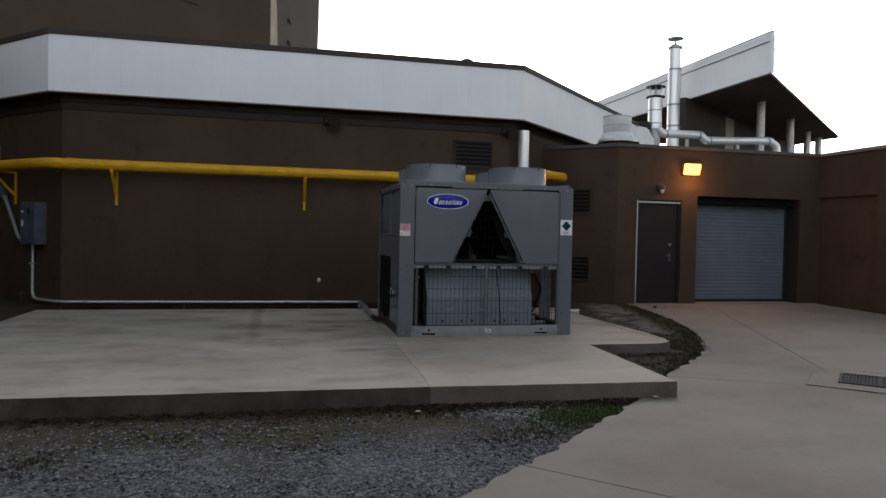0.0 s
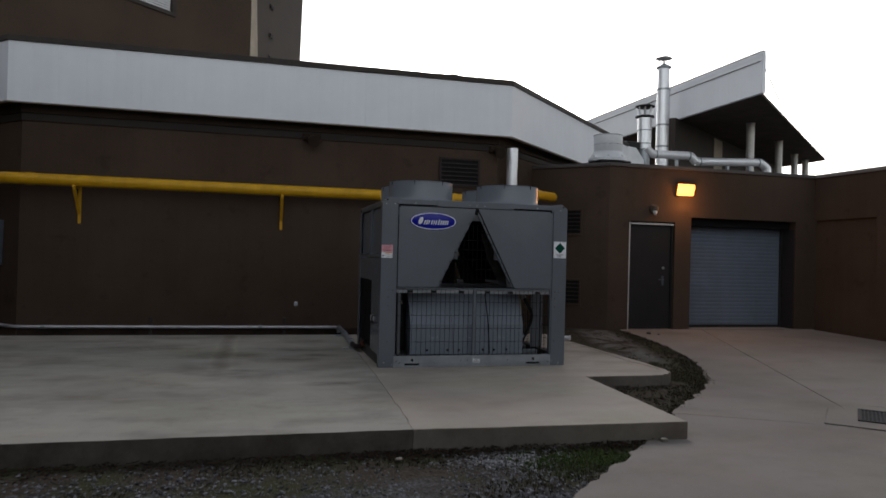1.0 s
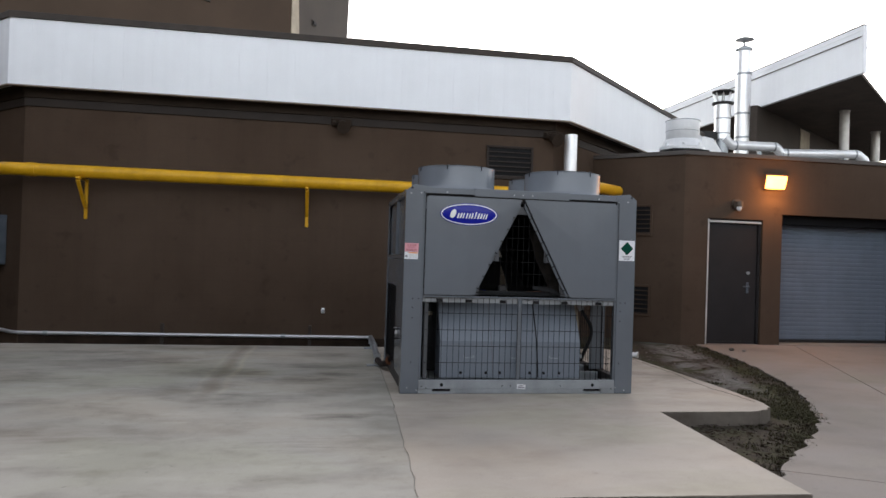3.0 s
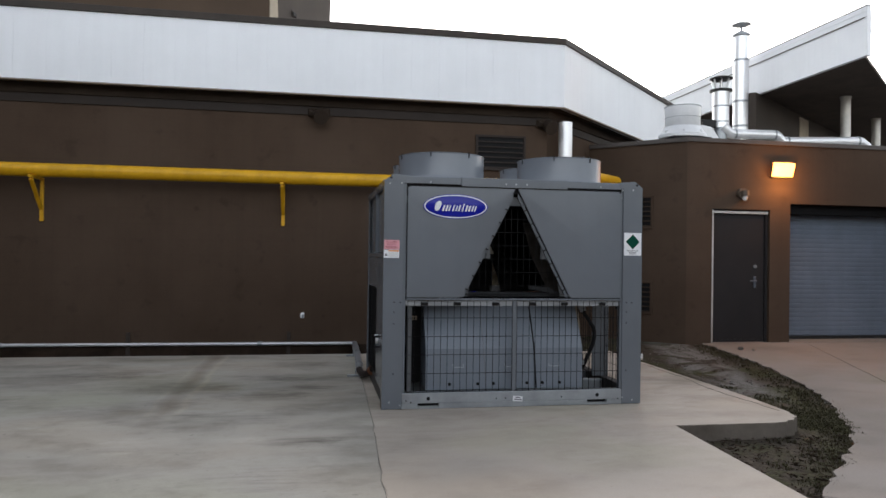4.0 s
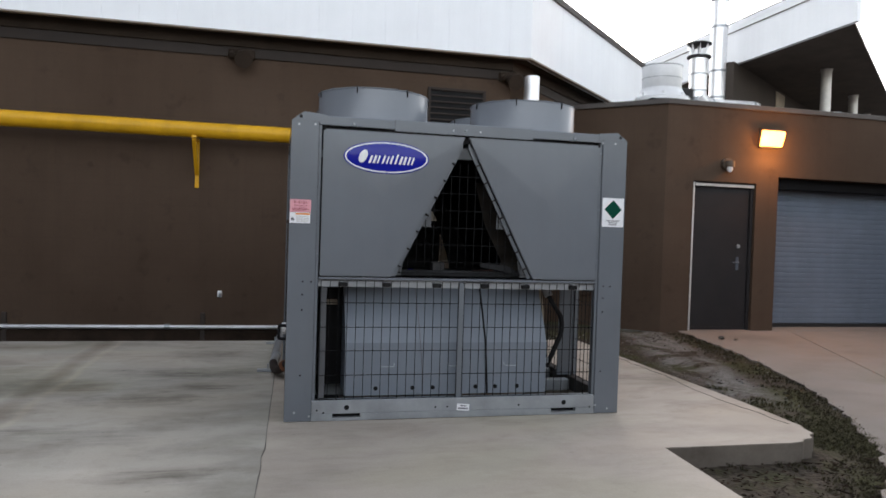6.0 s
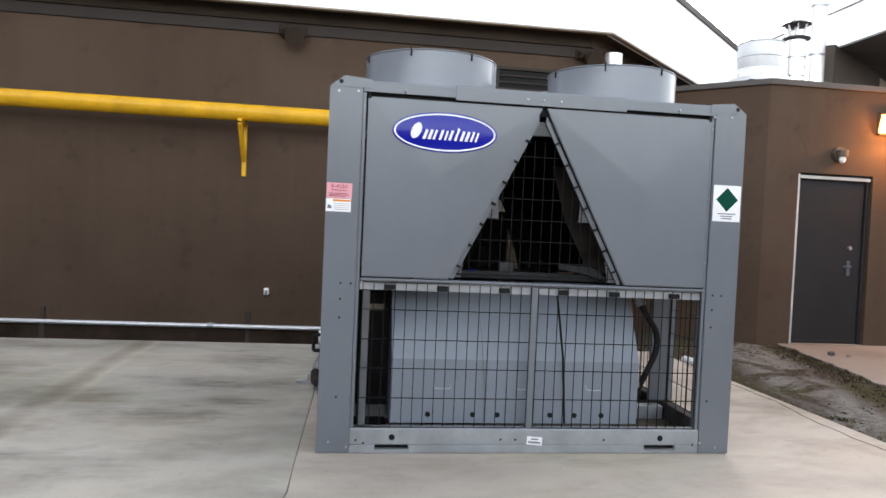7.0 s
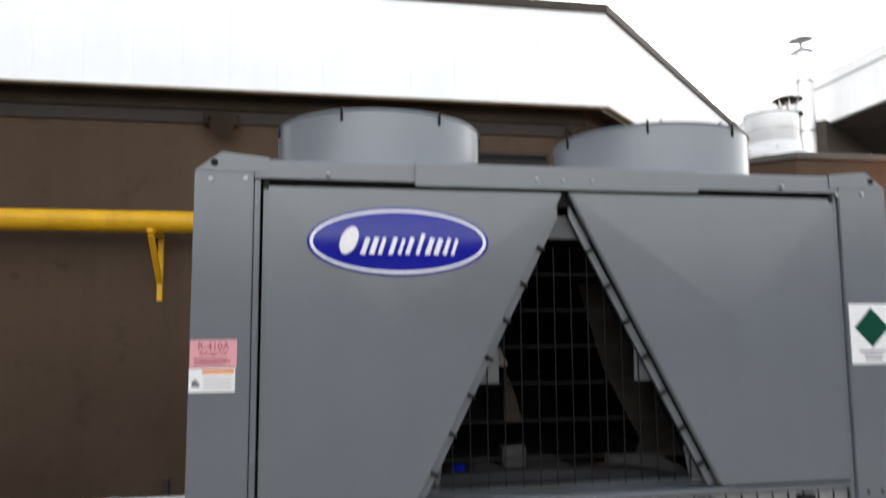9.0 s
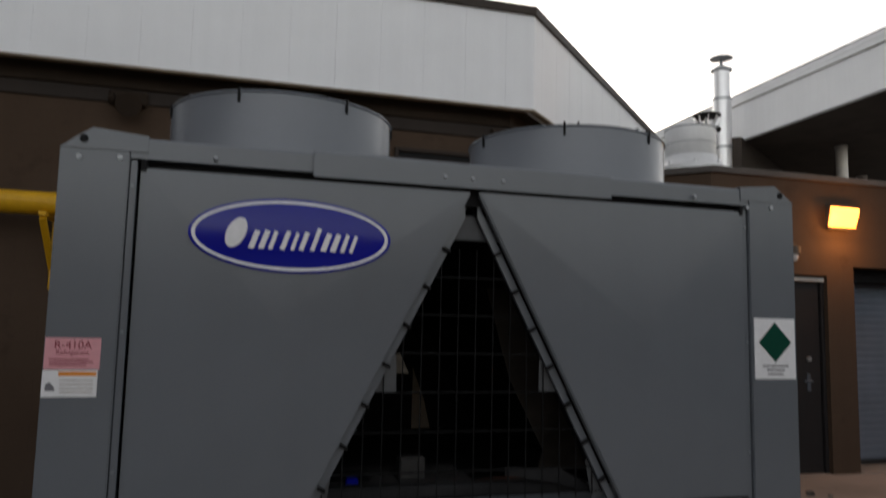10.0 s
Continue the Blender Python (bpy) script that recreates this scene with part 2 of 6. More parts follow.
def ground_material():
    """Gravel with dark damp soil and moss; which one shows follows noise and the plan."""
    m, nt, b = material("gravel_and_soil", 0.95, 0.0, 0.15)
    v = coords(nt)
    vo = nt.nodes.new("ShaderNodeTexVoronoi")
    vo.inputs["Scale"].default_value = 42
    nt.links.new(v, vo.inputs["Vector"])
    gr = ramp(nt, vo.outputs["Color"], [(0.0, (0.05, 0.05, 0.054)), (0.5, (0.118, 0.120, 0.130)), (1.0, (0.24, 0.244, 0.26))])
    gap = ramp(nt, vo.outputs["Distance"], [(0.0, grey(1.0)), (0.55, grey(0.75)), (0.8, grey(0.3))])
    gr = mix(nt, gr, gap, 0.9, "MULTIPLY")
    n1 = noise_tex(nt, v, 1.6, 7, 0.7, 0.6)
    soil = ramp(nt, noise_tex(nt, v, 24, 6, 0.7), [(0.3, (0.018, 0.015, 0.011)), (0.7, (0.085, 0.069, 0.052))])
    moss = ramp(nt, noise_tex(nt, v, 60, 4), [(0.3, (0.022, 0.024, 0.009)), (0.7, (0.066, 0.070, 0.027))])
    soil = mix(nt, soil, moss, ramp(nt, noise_tex(nt, v, 1.9, 5, 0.6), [(0.48, grey(0)), (0.6, grey(0.8))]))
    # soil gathers along the slab (y near 5.3) and behind it
    sep = nt.nodes.new("ShaderNodeSeparateXYZ")
    nt.links.new(v, sep.inputs[0])
    mr = nt.nodes.new("ShaderNodeMapRange")
    mr.inputs["From Min"].default_value = 4.2
    mr.inputs["From Max"].default_value = 5.4
    nt.links.new(sep.outputs["Y"], mr.inputs["Value"])
    mr2 = nt.nodes.new("ShaderNodeMapRange")
    mr2.inputs["From Min"].default_value = 7.5
    mr2.inputs["From Max"].default_value = 8.6
    mr2.inputs["To Max"].default_value = -0.05
    nt.links.new(sep.outputs["Y"], mr2.inputs["Value"])
    su = nt.nodes.new("ShaderNodeMath")
    su.operation = "ADD"
    nt.links.new(mr.outputs[0], su.inputs[0])
    nt.links.new(mr2.outputs[0], su.inputs[1])
    ad = nt.nodes.new("ShaderNodeMath")
    ad.operation = "MULTIPLY_ADD"
    ad.inputs[1].default_value = 0.42
    nt.links.new(su.outputs[0], ad.inputs[0])
    nt.links.new(n1, ad.inputs[2])
    f = ramp(nt, ad.outputs[0], [(0.52, grey(0)), (0.74, grey(1))])
    c = mix(nt, gr, soil, f)
    pm = nt.nodes.new("ShaderNodeMapRange")
    pm.inputs["From Min"].default_value = 8.5
    pm.inputs["From Max"].default_value = 9.2
    nt.links.new(sep.outputs["Y"], pm.inputs["Value"])
    mud = ramp(nt, noise_tex(nt, v, 30, 6, 0.7), [(0.3, (0.135, 0.131, 0.124)), (0.7, (0.25, 0.244, 0.234))])
    mf = ramp(nt, noise_tex(nt, v, 1.7, 7, 0.7, 0.8), [(0.42, grey(0.0)), (0.56, grey(0.85))])
    # the pale mud lies along the middle of the planting strip
    k1 = nt.nodes.new("ShaderNodeMath")
    k1.operation = "MULTIPLY_ADD"
    k1.inputs[1].default_value = -0.29
    nt.links.new(sep.outputs["Y"], k1.inputs[0])
    nt.links.new(sep.outputs["X"], k1.inputs[2])
    k2 = nt.nodes.new("ShaderNodeMath")
    k2.operation = "SUBTRACT"
    k2.inputs[1].default_value = 2.55
    nt.links.new(k1.outputs[0], k2.inputs[0])
    k3 = nt.nodes.new("ShaderNodeMath")
    k3.operation = "ABSOLUTE"
    nt.links.new(k2.outputs[0], k3.inputs[0])
    mf = mix(nt, mf, ramp(nt, k3.outputs[0], [(0.20, grey(1.0)), (0.46, grey(0.0))]), 1.0, "MULTIPLY")
    c = mix(nt, c, mud, mix(nt, mf, pm.outputs[0], 1.0, "MULTIPLY"))
    nt.links.new(c, b.inputs["Base Color"])
    bump(nt, b, mix(nt, vo.outputs["Distance"], n1, 0.3), 0.7, 0.02)
    return m


def emit(name, col, strength):
    m, nt, b = material(name, 0.4)
    b.inputs["Base Color"].default_value = (*col, 1)
    b.inputs["Emission Color"].default_value = (*col, 1)
    b.inputs["Emission Strength"].default_value = strength
    return m


def island_material(name, dark, light, rough=0.9):
    m, nt, b = material(name, rough)
    g = nt.nodes.new("ShaderNodeNewGeometry")
    c = ramp(nt, g.outputs["Random Per Island"], [(0, dark), (1, light)])
    n = noise_tex(nt, g.outputs["Position"], 150, 3)
    c = mix(nt, c, ramp(nt, n, [(0.3, grey(0.7)), (0.7, grey(1.0))]), 0.6, "MULTIPLY")
    nt.links.new(c, b.inputs["Base Color"])
    return m


M_WALL = block_wall_material()
GREY_STAIN, BROWN_STAIN, GREEN_STAIN, PALE_STAIN = (0.30, 0.295, 0.285), (0.58, 0.46, 0.38), (0.74, 0.78, 0.68), (1.28, 1.26, 1.22)
STAINS = ((-2.05, 10.85, 0.85, 0.16, 0.9, GREY_STAIN), (-1.35, 10.15, 0.70, 0.26, 0.7, GREY_STAIN), (-1.6, 9.0, 1.0, 0.55, 0.7, GREEN_STAIN), (-2.9, 9.6, 0.6, 0.25, 0.6, GREY_STAIN),
          (0.62, 9.85, 0.66, 0.30, 0.95, GREY_STAIN), (0.45, 8.98, 0.46, 0.24, 0.9, GREY_STAIN), (0.75, 10.7, 0.62, 0.40, 0.65, GREY_STAIN), (-0.06, 8.28, 0.26, 0.12, 0.75, GREY_STAIN),
          (0.82, 7.42, 0.40, 0.16, 0.8, GREY_STAIN), (0.40, 8.15, 0.40, 0.26, 0.5, GREY_STAIN), (-0.03, 9.35, 0.26, 0.36, 0.7, BROWN_STAIN), (-0.9, 11.2, 1.2, 0.2, 0.5, BROWN_STAIN),
          (-1.2, 6.9, 0.9, 0.45, 0.35, BROWN_STAIN), (-0.85, 10.1, 0.7, 0.5, 0.5, BROWN_STAIN), (0.80, 9.35, 0.36, 0.20, 0.8, GREY_STAIN), (0.6, 6.6, 0.5, 0.4, 0.4, GREY_STAIN), (-0.35, 7.27, 0.16, 0.06, 1.0, PALE_STAIN), (-0.10, 10.9, 0.55, 0.10, 0.8, PALE_STAIN), (-1.4, 8.1, 0.9, 0.3, 0.7, PALE_STAIN))
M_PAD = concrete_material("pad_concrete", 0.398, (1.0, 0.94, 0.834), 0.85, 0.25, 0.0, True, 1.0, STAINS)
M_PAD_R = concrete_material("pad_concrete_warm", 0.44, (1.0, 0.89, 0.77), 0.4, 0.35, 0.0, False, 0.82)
M_DRIVE = concrete_material("driveway_concrete", 0.268, (1.0, 0.90, 0.815), 0.4, 0.0, 0.25)
M_GROUND = ground_material()
M_WHITE = painted("white_metal_panel", (0.87, 0.89, 0.92), 0.4, 0.0, 0.02, 1.0, 50, 0.01, 0.05, 0.3, 0.08)
M_CAP = painted("brown_flashing", (0.05, 0.040, 0.034), 0.5, 0.0, 0.15, 3.0, gloss=0.2)
# grey coat with the shade of the inner parts put into its colour
M_GUSSET = painted("shadow_grey_coat", (0.09, 0.094, 0.10), 0.5)
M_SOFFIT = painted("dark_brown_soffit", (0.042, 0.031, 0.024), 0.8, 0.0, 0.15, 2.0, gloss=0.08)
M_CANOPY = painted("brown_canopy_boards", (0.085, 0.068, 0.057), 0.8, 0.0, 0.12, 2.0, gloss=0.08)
M_GREY = painted("grey_powder_coat", (0.128, 0.143, 0.162), 0.24, 0.0, 0.04, 1.5, 120, 0.008, 0.06, 0.6, 0.10)
M_GREY2 = painted("grey_coated_cover", (0.184, 0.204, 0.230), 0.24, 0.0, 0.04, 2.0, 120, 0.008, 0.06, 0.6, 0.10)
M_COVER = painted("pale_grey_cover_sheet", (0.176, 0.203, 0.239), 0.42, 0.0, 0.04, 2.0, 120, 0.008, 0.06, 0.45, 0.10)
M_RAILPALE = painted("pale_galvanised_rail", (0.30, 0.312, 0.325), 0.45, 0.2, 0.08, 6.0, 40, 0.02, 0.1, 0.3, 0.15)
M_GALV = painted("galvanised_steel", (0.35, 0.375, 0.395), 0.36, 0.5, 0.08, 6.0, 40, 0.02, 0.12, 0.3, 0.2)
M_DUCT = painted("bright_duct_steel", (0.87, 0.875, 0.89), 0.30, 0.5, 0.03, 5.0, 40, 0.006, 0.08, 0.4, 0.10)
M_CONDUIT = painted("conduit_steel", (0.60, 0.61, 0.63), 0.34, 0.5, 0.08, 5.0, 40, 0.02, 0.1, 0.4, 0.2)
M_SPUN = painted("spun_aluminium", (0.76, 0.77, 0.78), 0.40, 0.15, 0.05, 3.0, 40, 0.02, 0.1, 0.4, 0.15)
M_TRIM = painted("grey_brown_trim", (0.092, 0.082, 0.076), 0.55, 0.0, 0.1, 2.0, gloss=0.2)
M_FRIEZE = painted("brown_trim_board", (0.038, 0.030, 0.026), 0.6, 0.0, 0.1, 2.0, gloss=0.15)
M_LIP = painted("beige_drip_edge", (0.26, 0.21, 0.16), 0.6, 0.0, 0.1, 3.0)
M_BLACK = painted("black_plastic", (0.010, 0.010, 0.011), 0.6, gloss=0.15)
M_COIL = painted("dark_coil_fins", (0.012, 0.012, 0.0125), 0.8, 0.0, 0.2, 4.0, 200, 0.2, gloss=0.05)
M_WIRE = painted("dark_coated_wire", (0.009, 0.0093, 0.010), 0.55, gloss=0.1)
M_YELLOW = painted("yellow_gloss_paint", (0.70, 0.375, 0.012), 0.35, 0.0, 0.08, 3.0, 80, 0.03, 0.25)
M_DOOR = painted("charcoal_door_paint", (0.023, 0.0215, 0.0225), 0.5, 0.0, 0.12, 1.2, gloss=0.2)
M_FRAME = painted("pale_steel_edge", (0.55, 0.53, 0.5), 0.4, 0.3)
M_SHUTTER = painted("grey_shutter_steel", (0.150, 0.180, 0.225), 0.42, 0.0, 0.06, 2.0, 60, 0.02, 0.15)
M_BOX = painted("blue_grey_switch_paint", (0.080, 0.097, 0.120), 0.5, 0.0, 0.12, 6.0)
M_BEIGE = painted("beige_render", (0.42, 0.36, 0.28), 0.8)
M_DARKWALL = painted("dark_taupe_cladding", (0.07, 0.058, 0.05), 0.7, 0.0, 0.1, 1.0, gloss=0.1)
M_TOWER = painted("tower_brown_render", (0.085, 0.060, 0.044), 0.8, 0.0, 0.08, 0.6, 40, 0.1, gloss=0.1)
M_ROOF = painted("roof_membrane", (0.2, 0.19, 0.18), 0.9)
M_BLUE = painted("blue_enamel", (0.004, 0.009, 0.27), 0.14, 0.0, 0.03, 2.0, 80, 0.0, gloss=0.3, grain=0.05)
M_SILVERSIGN = painted("white_sign_print", (0.82, 0.83, 0.85), 0.35, 0.0, 0.02)
M_PINK = painted("pink_label", (0.75, 0.36, 0.4), 0.5, 0.0, 0.04)
M_REDINK = painted("dark_red_ink", (0.25, 0.03, 0.05), 0.5)
M_ORANGE = painted("orange_label_band", (0.8, 0.28, 0.03), 0.5)
M_INK = painted("grey_ink", (0.18, 0.18, 0.2), 0.5)
M_GREEN = painted("green_diamond_print", (0.001, 0.058, 0.036), 0.6, 0.0, 0.03, gloss=0.1)
M_DULL_TAN = painted("dull_tan", (0.34, 0.28, 0.21), 0.8)
M_JOINT = painted("joint_grit", (0.15, 0.14, 0.125), 0.9, 0.0, 0.35, 5.0, 90, 0.2)
M_COPPER = painted("copper_pipe", (0.20, 0.085, 0.045), 0.45, 0.5, 0.2, 8.0)
M_OLDCOPPER = painted("dull_copper", (0.075, 0.032, 0.020), 0.6, 0.3, 0.2, 8.0)
M_SCRAP = painted("grey_beige_scrap", (0.12, 0.105, 0.085), 0.85)
M_RUST = painted("rust_brown_metal", (0.030, 0.022, 0.020), 0.7, 0.2, 0.25, 14.0)
M_PVC = painted("white_plastic", (0.8, 0.8, 0.8), 0.4)
M_LAMP = emit("sodium_lens", (1.0, 0.32, 0.05), 3.2)
M_GLOW = painted("lamp_housing_bronze", (0.11, 0.083, 0.062), 0.5)
# inner metals darkened in colour for the shade inside the chiller
M_DARKSHEET = painted("dark_inner_sheet", (0.024, 0.0245, 0.026), 0.6, 0.0, 0.2, 6.0, gloss=0.15)
M_PLATE = painted("dull_inner_plate", (0.055, 0.053, 0.052), 0.6, 0.0, 0.15, 6.0, gloss=0.2)
M_DUST = painted("dusty_brown_sheet", (0.030, 0.026, 0.022), 0.85, 0.0, 0.25, 5.0, 60, 0.1, gloss=0.05)
M_PAN = painted("dirty_pan", (0.085, 0.074, 0.055), 0.8, 0.0, 0.3, 5.0, 60, 0.1, gloss=0.08)
M_IRON = painted("cast_iron", (0.03, 0.03, 0.03), 0.6, 0.3)
M_STONE = island_material("gravel_stone", (0.024, 0.024, 0.026), (0.25, 0.255, 0.275))
M_STRIPSTONE = island_material("strip_stone", (0.06, 0.056, 0.05), (0.24, 0.23, 0.215))
M_BLADE = island_material("grass_blade", (0.026, 0.022, 0.012), (0.080, 0.068, 0.036), 0.95)
M_LEAF = island_material("dead_leaf", (0.018, 0.012, 0.008), (0.058, 0.038, 0.025), 0.9)
M_PALE = island_material("pale_gravel_stone", (0.09, 0.09, 0.092), (0.34, 0.335, 0.34))
M_VERGE = island_material("verge_blade", (0.024, 0.023, 0.010), (0.070, 0.064, 0.028), 0.95)
M_MOSS = island_material("moss_blade", (0.020, 0.034, 0.007), (0.078, 0.112, 0.024), 0.95)


# ---- mesh helpers ----
PLACE = {}


def empty(name, at):
    ob = new(name)
    ob.empty_display_size = 0.1
    ob.location = at
    PLACE[ob] = Vector(at)
    return ob


def part(name, bm, mat, parent=None, label="", smooth=False):
    """Link a bmesh built in world coordinates as one mesh object, its origin at its middle."""
    xs = [v.co for v in bm.verts]
    lo = Vector((min(v.x for v in xs), min(v.y for v in xs), min(v.z for v in xs)))
    hi = Vector((max(v.x for v in xs), max(v.y for v in xs), max(v.z for v in xs)))
    c = (lo + hi) / 2
    c.z = lo.z
    for v in bm.verts:
        v.co -= c
    bmesh.ops.recalc_face_normals(bm, faces=bm.faces)
    me = bpy.data.meshes.new(name)
    bm.to_mesh(me)
    bm.free()
    if smooth:
        for p in me.polygons:
            p.use_smooth = True
        me.set_sharp_from_angle(angle=radians(35))
    me.materials.append(mat)
    ob = new(name, me)
    PLACE[ob] = c
    if parent is not None:
        ob.parent = parent
        ob.location = c - PLACE[parent]
    else:
        ob.location = c
    if label:
        tagged(ob, label)
    return ob


def piece(name, me, parent, at, rot=None):
    """One more object on a shared mesh, at a place in the world."""
    ob = new(name, me)
    ob.parent = parent
    ob.location = Vector(at) - PLACE[parent]
    if rot is not None:
        ob.rotation_euler = rot
    PLACE[ob] = Vector(at)
    return ob


def bm_box(lo, hi, bevel=0.0, bm=None, seg=1):
    own = bmesh.new()
    bmesh.ops.create_cube(own, size=1)
    for v in own.verts:
        v.co = Vector([lo[i] + (v.co[i] + 0.5) * (hi[i] - lo[i]) for i in range(3)])
    if bevel:
        bmesh.ops.bevel(own, geom=own.edges[:], offset=bevel, segments=seg, affect="EDGES")
    return join(bm, own)


def join(bm, own):
    if bm is None:
        return own
    me = bpy.data.meshes.new("tmp")
    own.to_mesh(me)
    own.free()
    bm.from_mesh(me)
    bpy.data.meshes.remove(me)
    return bm


def turned(own, m, bm=None):
    bmesh.ops.transform(own, matrix=m, verts=own.verts)
    return join(bm, own)


def bm_prism(poly, z0, z1, bevel=0.0, bm=None):
    own = bmesh.new()
    f = own.faces.new([own.verts.new((x, y, z0)) for x, y in poly])
    r = bmesh.ops.extrude_face_region(own, geom=[f])
    for v in r["geom"]:
        if isinstance(v, bmesh.types.BMVert):
            v.co.z = z1
    bmesh.ops.recalc_face_normals(own, faces=own.faces)
    if bevel:
        bmesh.ops.bevel(own, geom=own.edges[:], offset=bevel, segments=1, affect="EDGES")
    return join(bm, own)


def bm_extrude(profile, axis_a, axis_b, origin, along, length, bm=None):
    """A profile (a, b) in the plane of axis_a, axis_b, swept along a direction."""
    a, b, o, d = Vector(axis_a), Vector(axis_b), Vector(origin), Vector(along).normalized() * length
    own = bmesh.new()
    f = own.faces.new([own.verts.new(o + a * p + b * q) for p, q in profile])
    r = bmesh.ops.extrude_face_region(own, geom=[f])
    for v in r["geom"]:
        if isinstance(v, bmesh.types.BMVert):
            v.co += d
    bmesh.ops.recalc_face_normals(own, faces=own.faces)
    return join(bm, own)


def bm_cyl(p, q, r, seg=16, r2=None, bm=None, caps=True):
    p, q = Vector(p), Vector(q)
    own = bmesh.new()
    bmesh.ops.create_cone(own, cap_ends=caps, segments=seg, radius1=r, radius2=r if r2 is None else r2, depth=(q - p).length)
    m = Matrix.Translation((p + q) / 2) @ (q - p).to_track_quat("Z", "Y").to_matrix().to_4x4()
    return turned(own, m, bm)


def bm_tube(points, r, seg=12, bm=None):
    """A round pipe along a line of points, with mitred bends."""
    pts = [Vector(p) for p in points]
    own = bmesh.new()
    rings = []
    ref = None
    for i, p in enumerate(pts):
        a = (pts[i] - pts[i - 1]).normalized() if i else None
        c = (pts[i + 1] - pts[i]).normalized() if i + 1 < len(pts) else None
        d = (a + c).normalized() if a and c else (a or c)
        stretch = 1 / max(0.4, d.dot(a)) if a and c else 1
        if ref is None:
            ref = Vector((0, 0, 1)) if abs(d.z) < 0.9 else Vector((1, 0, 0))
        u = (ref - d * ref.dot(d)).normalized()
        w = d.cross(u)
        ref = u
        rings.append([own.verts.new(p + (u * math.cos(2 * math.pi * k / seg) + w * math.sin(2 * math.pi * k / seg)) * r * (stretch if a and c and stretch < 1.1 else 1)) for k in range(seg)])
    for s, t in zip(rings, rings[1:]):
        for k in range(seg):
            own.faces.new((s[k], s[(k + 1) % seg], t[(k + 1) % seg], t[k]))
    own.faces.new(rings[0][::-1])
    own.faces.new(rings[-1])
    return join(bm, own)


def arc(points, radius=0.15, steps=5):
    """Round the corners of a polyline."""
    pts = [Vector(p) for p in points]
    out = [pts[0]]
    for a, p, c in zip(pts, pts[1:], pts[2:]):
        u, w = (a - p), (c - p)
        k = min(radius, u.length * 0.45, w.length * 0.45)
        s, e = p + u.normalized() * k, p + w.normalized() * k
        for i in range(steps + 1):
            t = i / steps
            out.append(s * (1 - t) ** 2 + p * 2 * t * (1 - t) + e * t ** 2)
    out.append(pts[-1])
    return out


def bm_quad_prism(pts, y0, y1, bm=None):
    """A plate whose outline is given in x, z, between two depths."""
    own = bmesh.new()
    f = own.faces.new([own.verts.new((x, y0, z)) for x, z in pts])
    r = bmesh.ops.extrude_face_region(own, geom=[f])
    for v in r["geom"]:
        if isinstance(v, bmesh.types.BMVert):
            v.co.y = y1
    bmesh.ops.recalc_face_normals(own, faces=own.faces)
    return join(bm, own)


def bm_turned_profile(x, y, prof, n=32):
    """A body of revolution about an upright line, closed at both ends."""
    bm = bmesh.new()
    vs = [[bm.verts.new((x + r * math.cos(2 * math.pi * k / n), y + r * math.sin(2 * math.pi * k / n), z)) for k in range(n)] for r, z in prof]
    for a, b in zip(vs, vs[1:]):
        for k in range(n):
            bm.faces.new((a[k], a[(k + 1) % n], b[(k + 1) % n], b[k]))
    bm.faces.new(vs[-1])
    bm.faces.new(vs[0][::-1])
    return bm


def thing(name, at, label, category, group="", kind=""):
    return tagged(empty(name, at), label, category, group, kind)


def ground_z(y):
    """Height of the paved ground: it climbs gently to the doors."""
    return -0.14 + 0.12 * min(1, max(0, (y - 5.5) / 6.9))


# ---- ground, driveway, slab ----
from mathutils.geometry import tessellate_polygon


def build_ground():
    xs = [-600, -200, -80, -30, -14] + [-8 + 0.125 * i for i in range(0, 157)] + [14, 30, 80, 200, 600]
    ys = [-600, -200, -80, -30, -12] + [-3 + 0.125 * i for i in range(0, 124)] + [16, 24, 40, 90, 200, 600]
    bm = bmesh.new()
    rows = []
    for y in ys:
        row = []
        for x in xs:
            fine = -8 <= x <= 11.5 and -3 <= y <= 12.4
            n = noise.fractal(Vector((x * 0.9, y * 0.9, 0)), 1.0, 2.0, 4) * 0.010 if fine else 0
            gutter = 0.26 if 11.62 < y < 13 and -3.8 < x < 4.7 else 0.0
            row.append(bm.verts.new((x, y, ground_z(y) - 0.022 + n - gutter)))
        rows.append(row)
    for a, b in zip(rows, rows[1:]):
        for i in range(len(xs) - 1):
            bm.faces.new((a[i], a[i + 1], b[i + 1], b[i]))
    g = part("ground", bm, M_GROUND, smooth=True)
    return tagged(g, "grey gravel with damp soil and patches of moss", "ground", kind="structure")


ground = build_ground()


def clipped(poly, cuts):
    """Clip a plan polygon by half planes (point, inward normal)."""
    for (px, py), (nx, ny) in cuts:
        out = []
        for (ax, ay), (bx, by) in zip(poly, poly[1:] + poly[:1]):
            da, db = (ax - px) * nx + (ay - py) * ny, (bx - px) * nx + (by - py) * ny
            if da >= 0:
                out.append((ax, ay))
            if da * db < 0:
                t = da / (da - db)
                out.append((ax + (bx - ax) * t, ay + (by - ay) * t))
        poly = out
        if not poly:
            return poly
    return poly


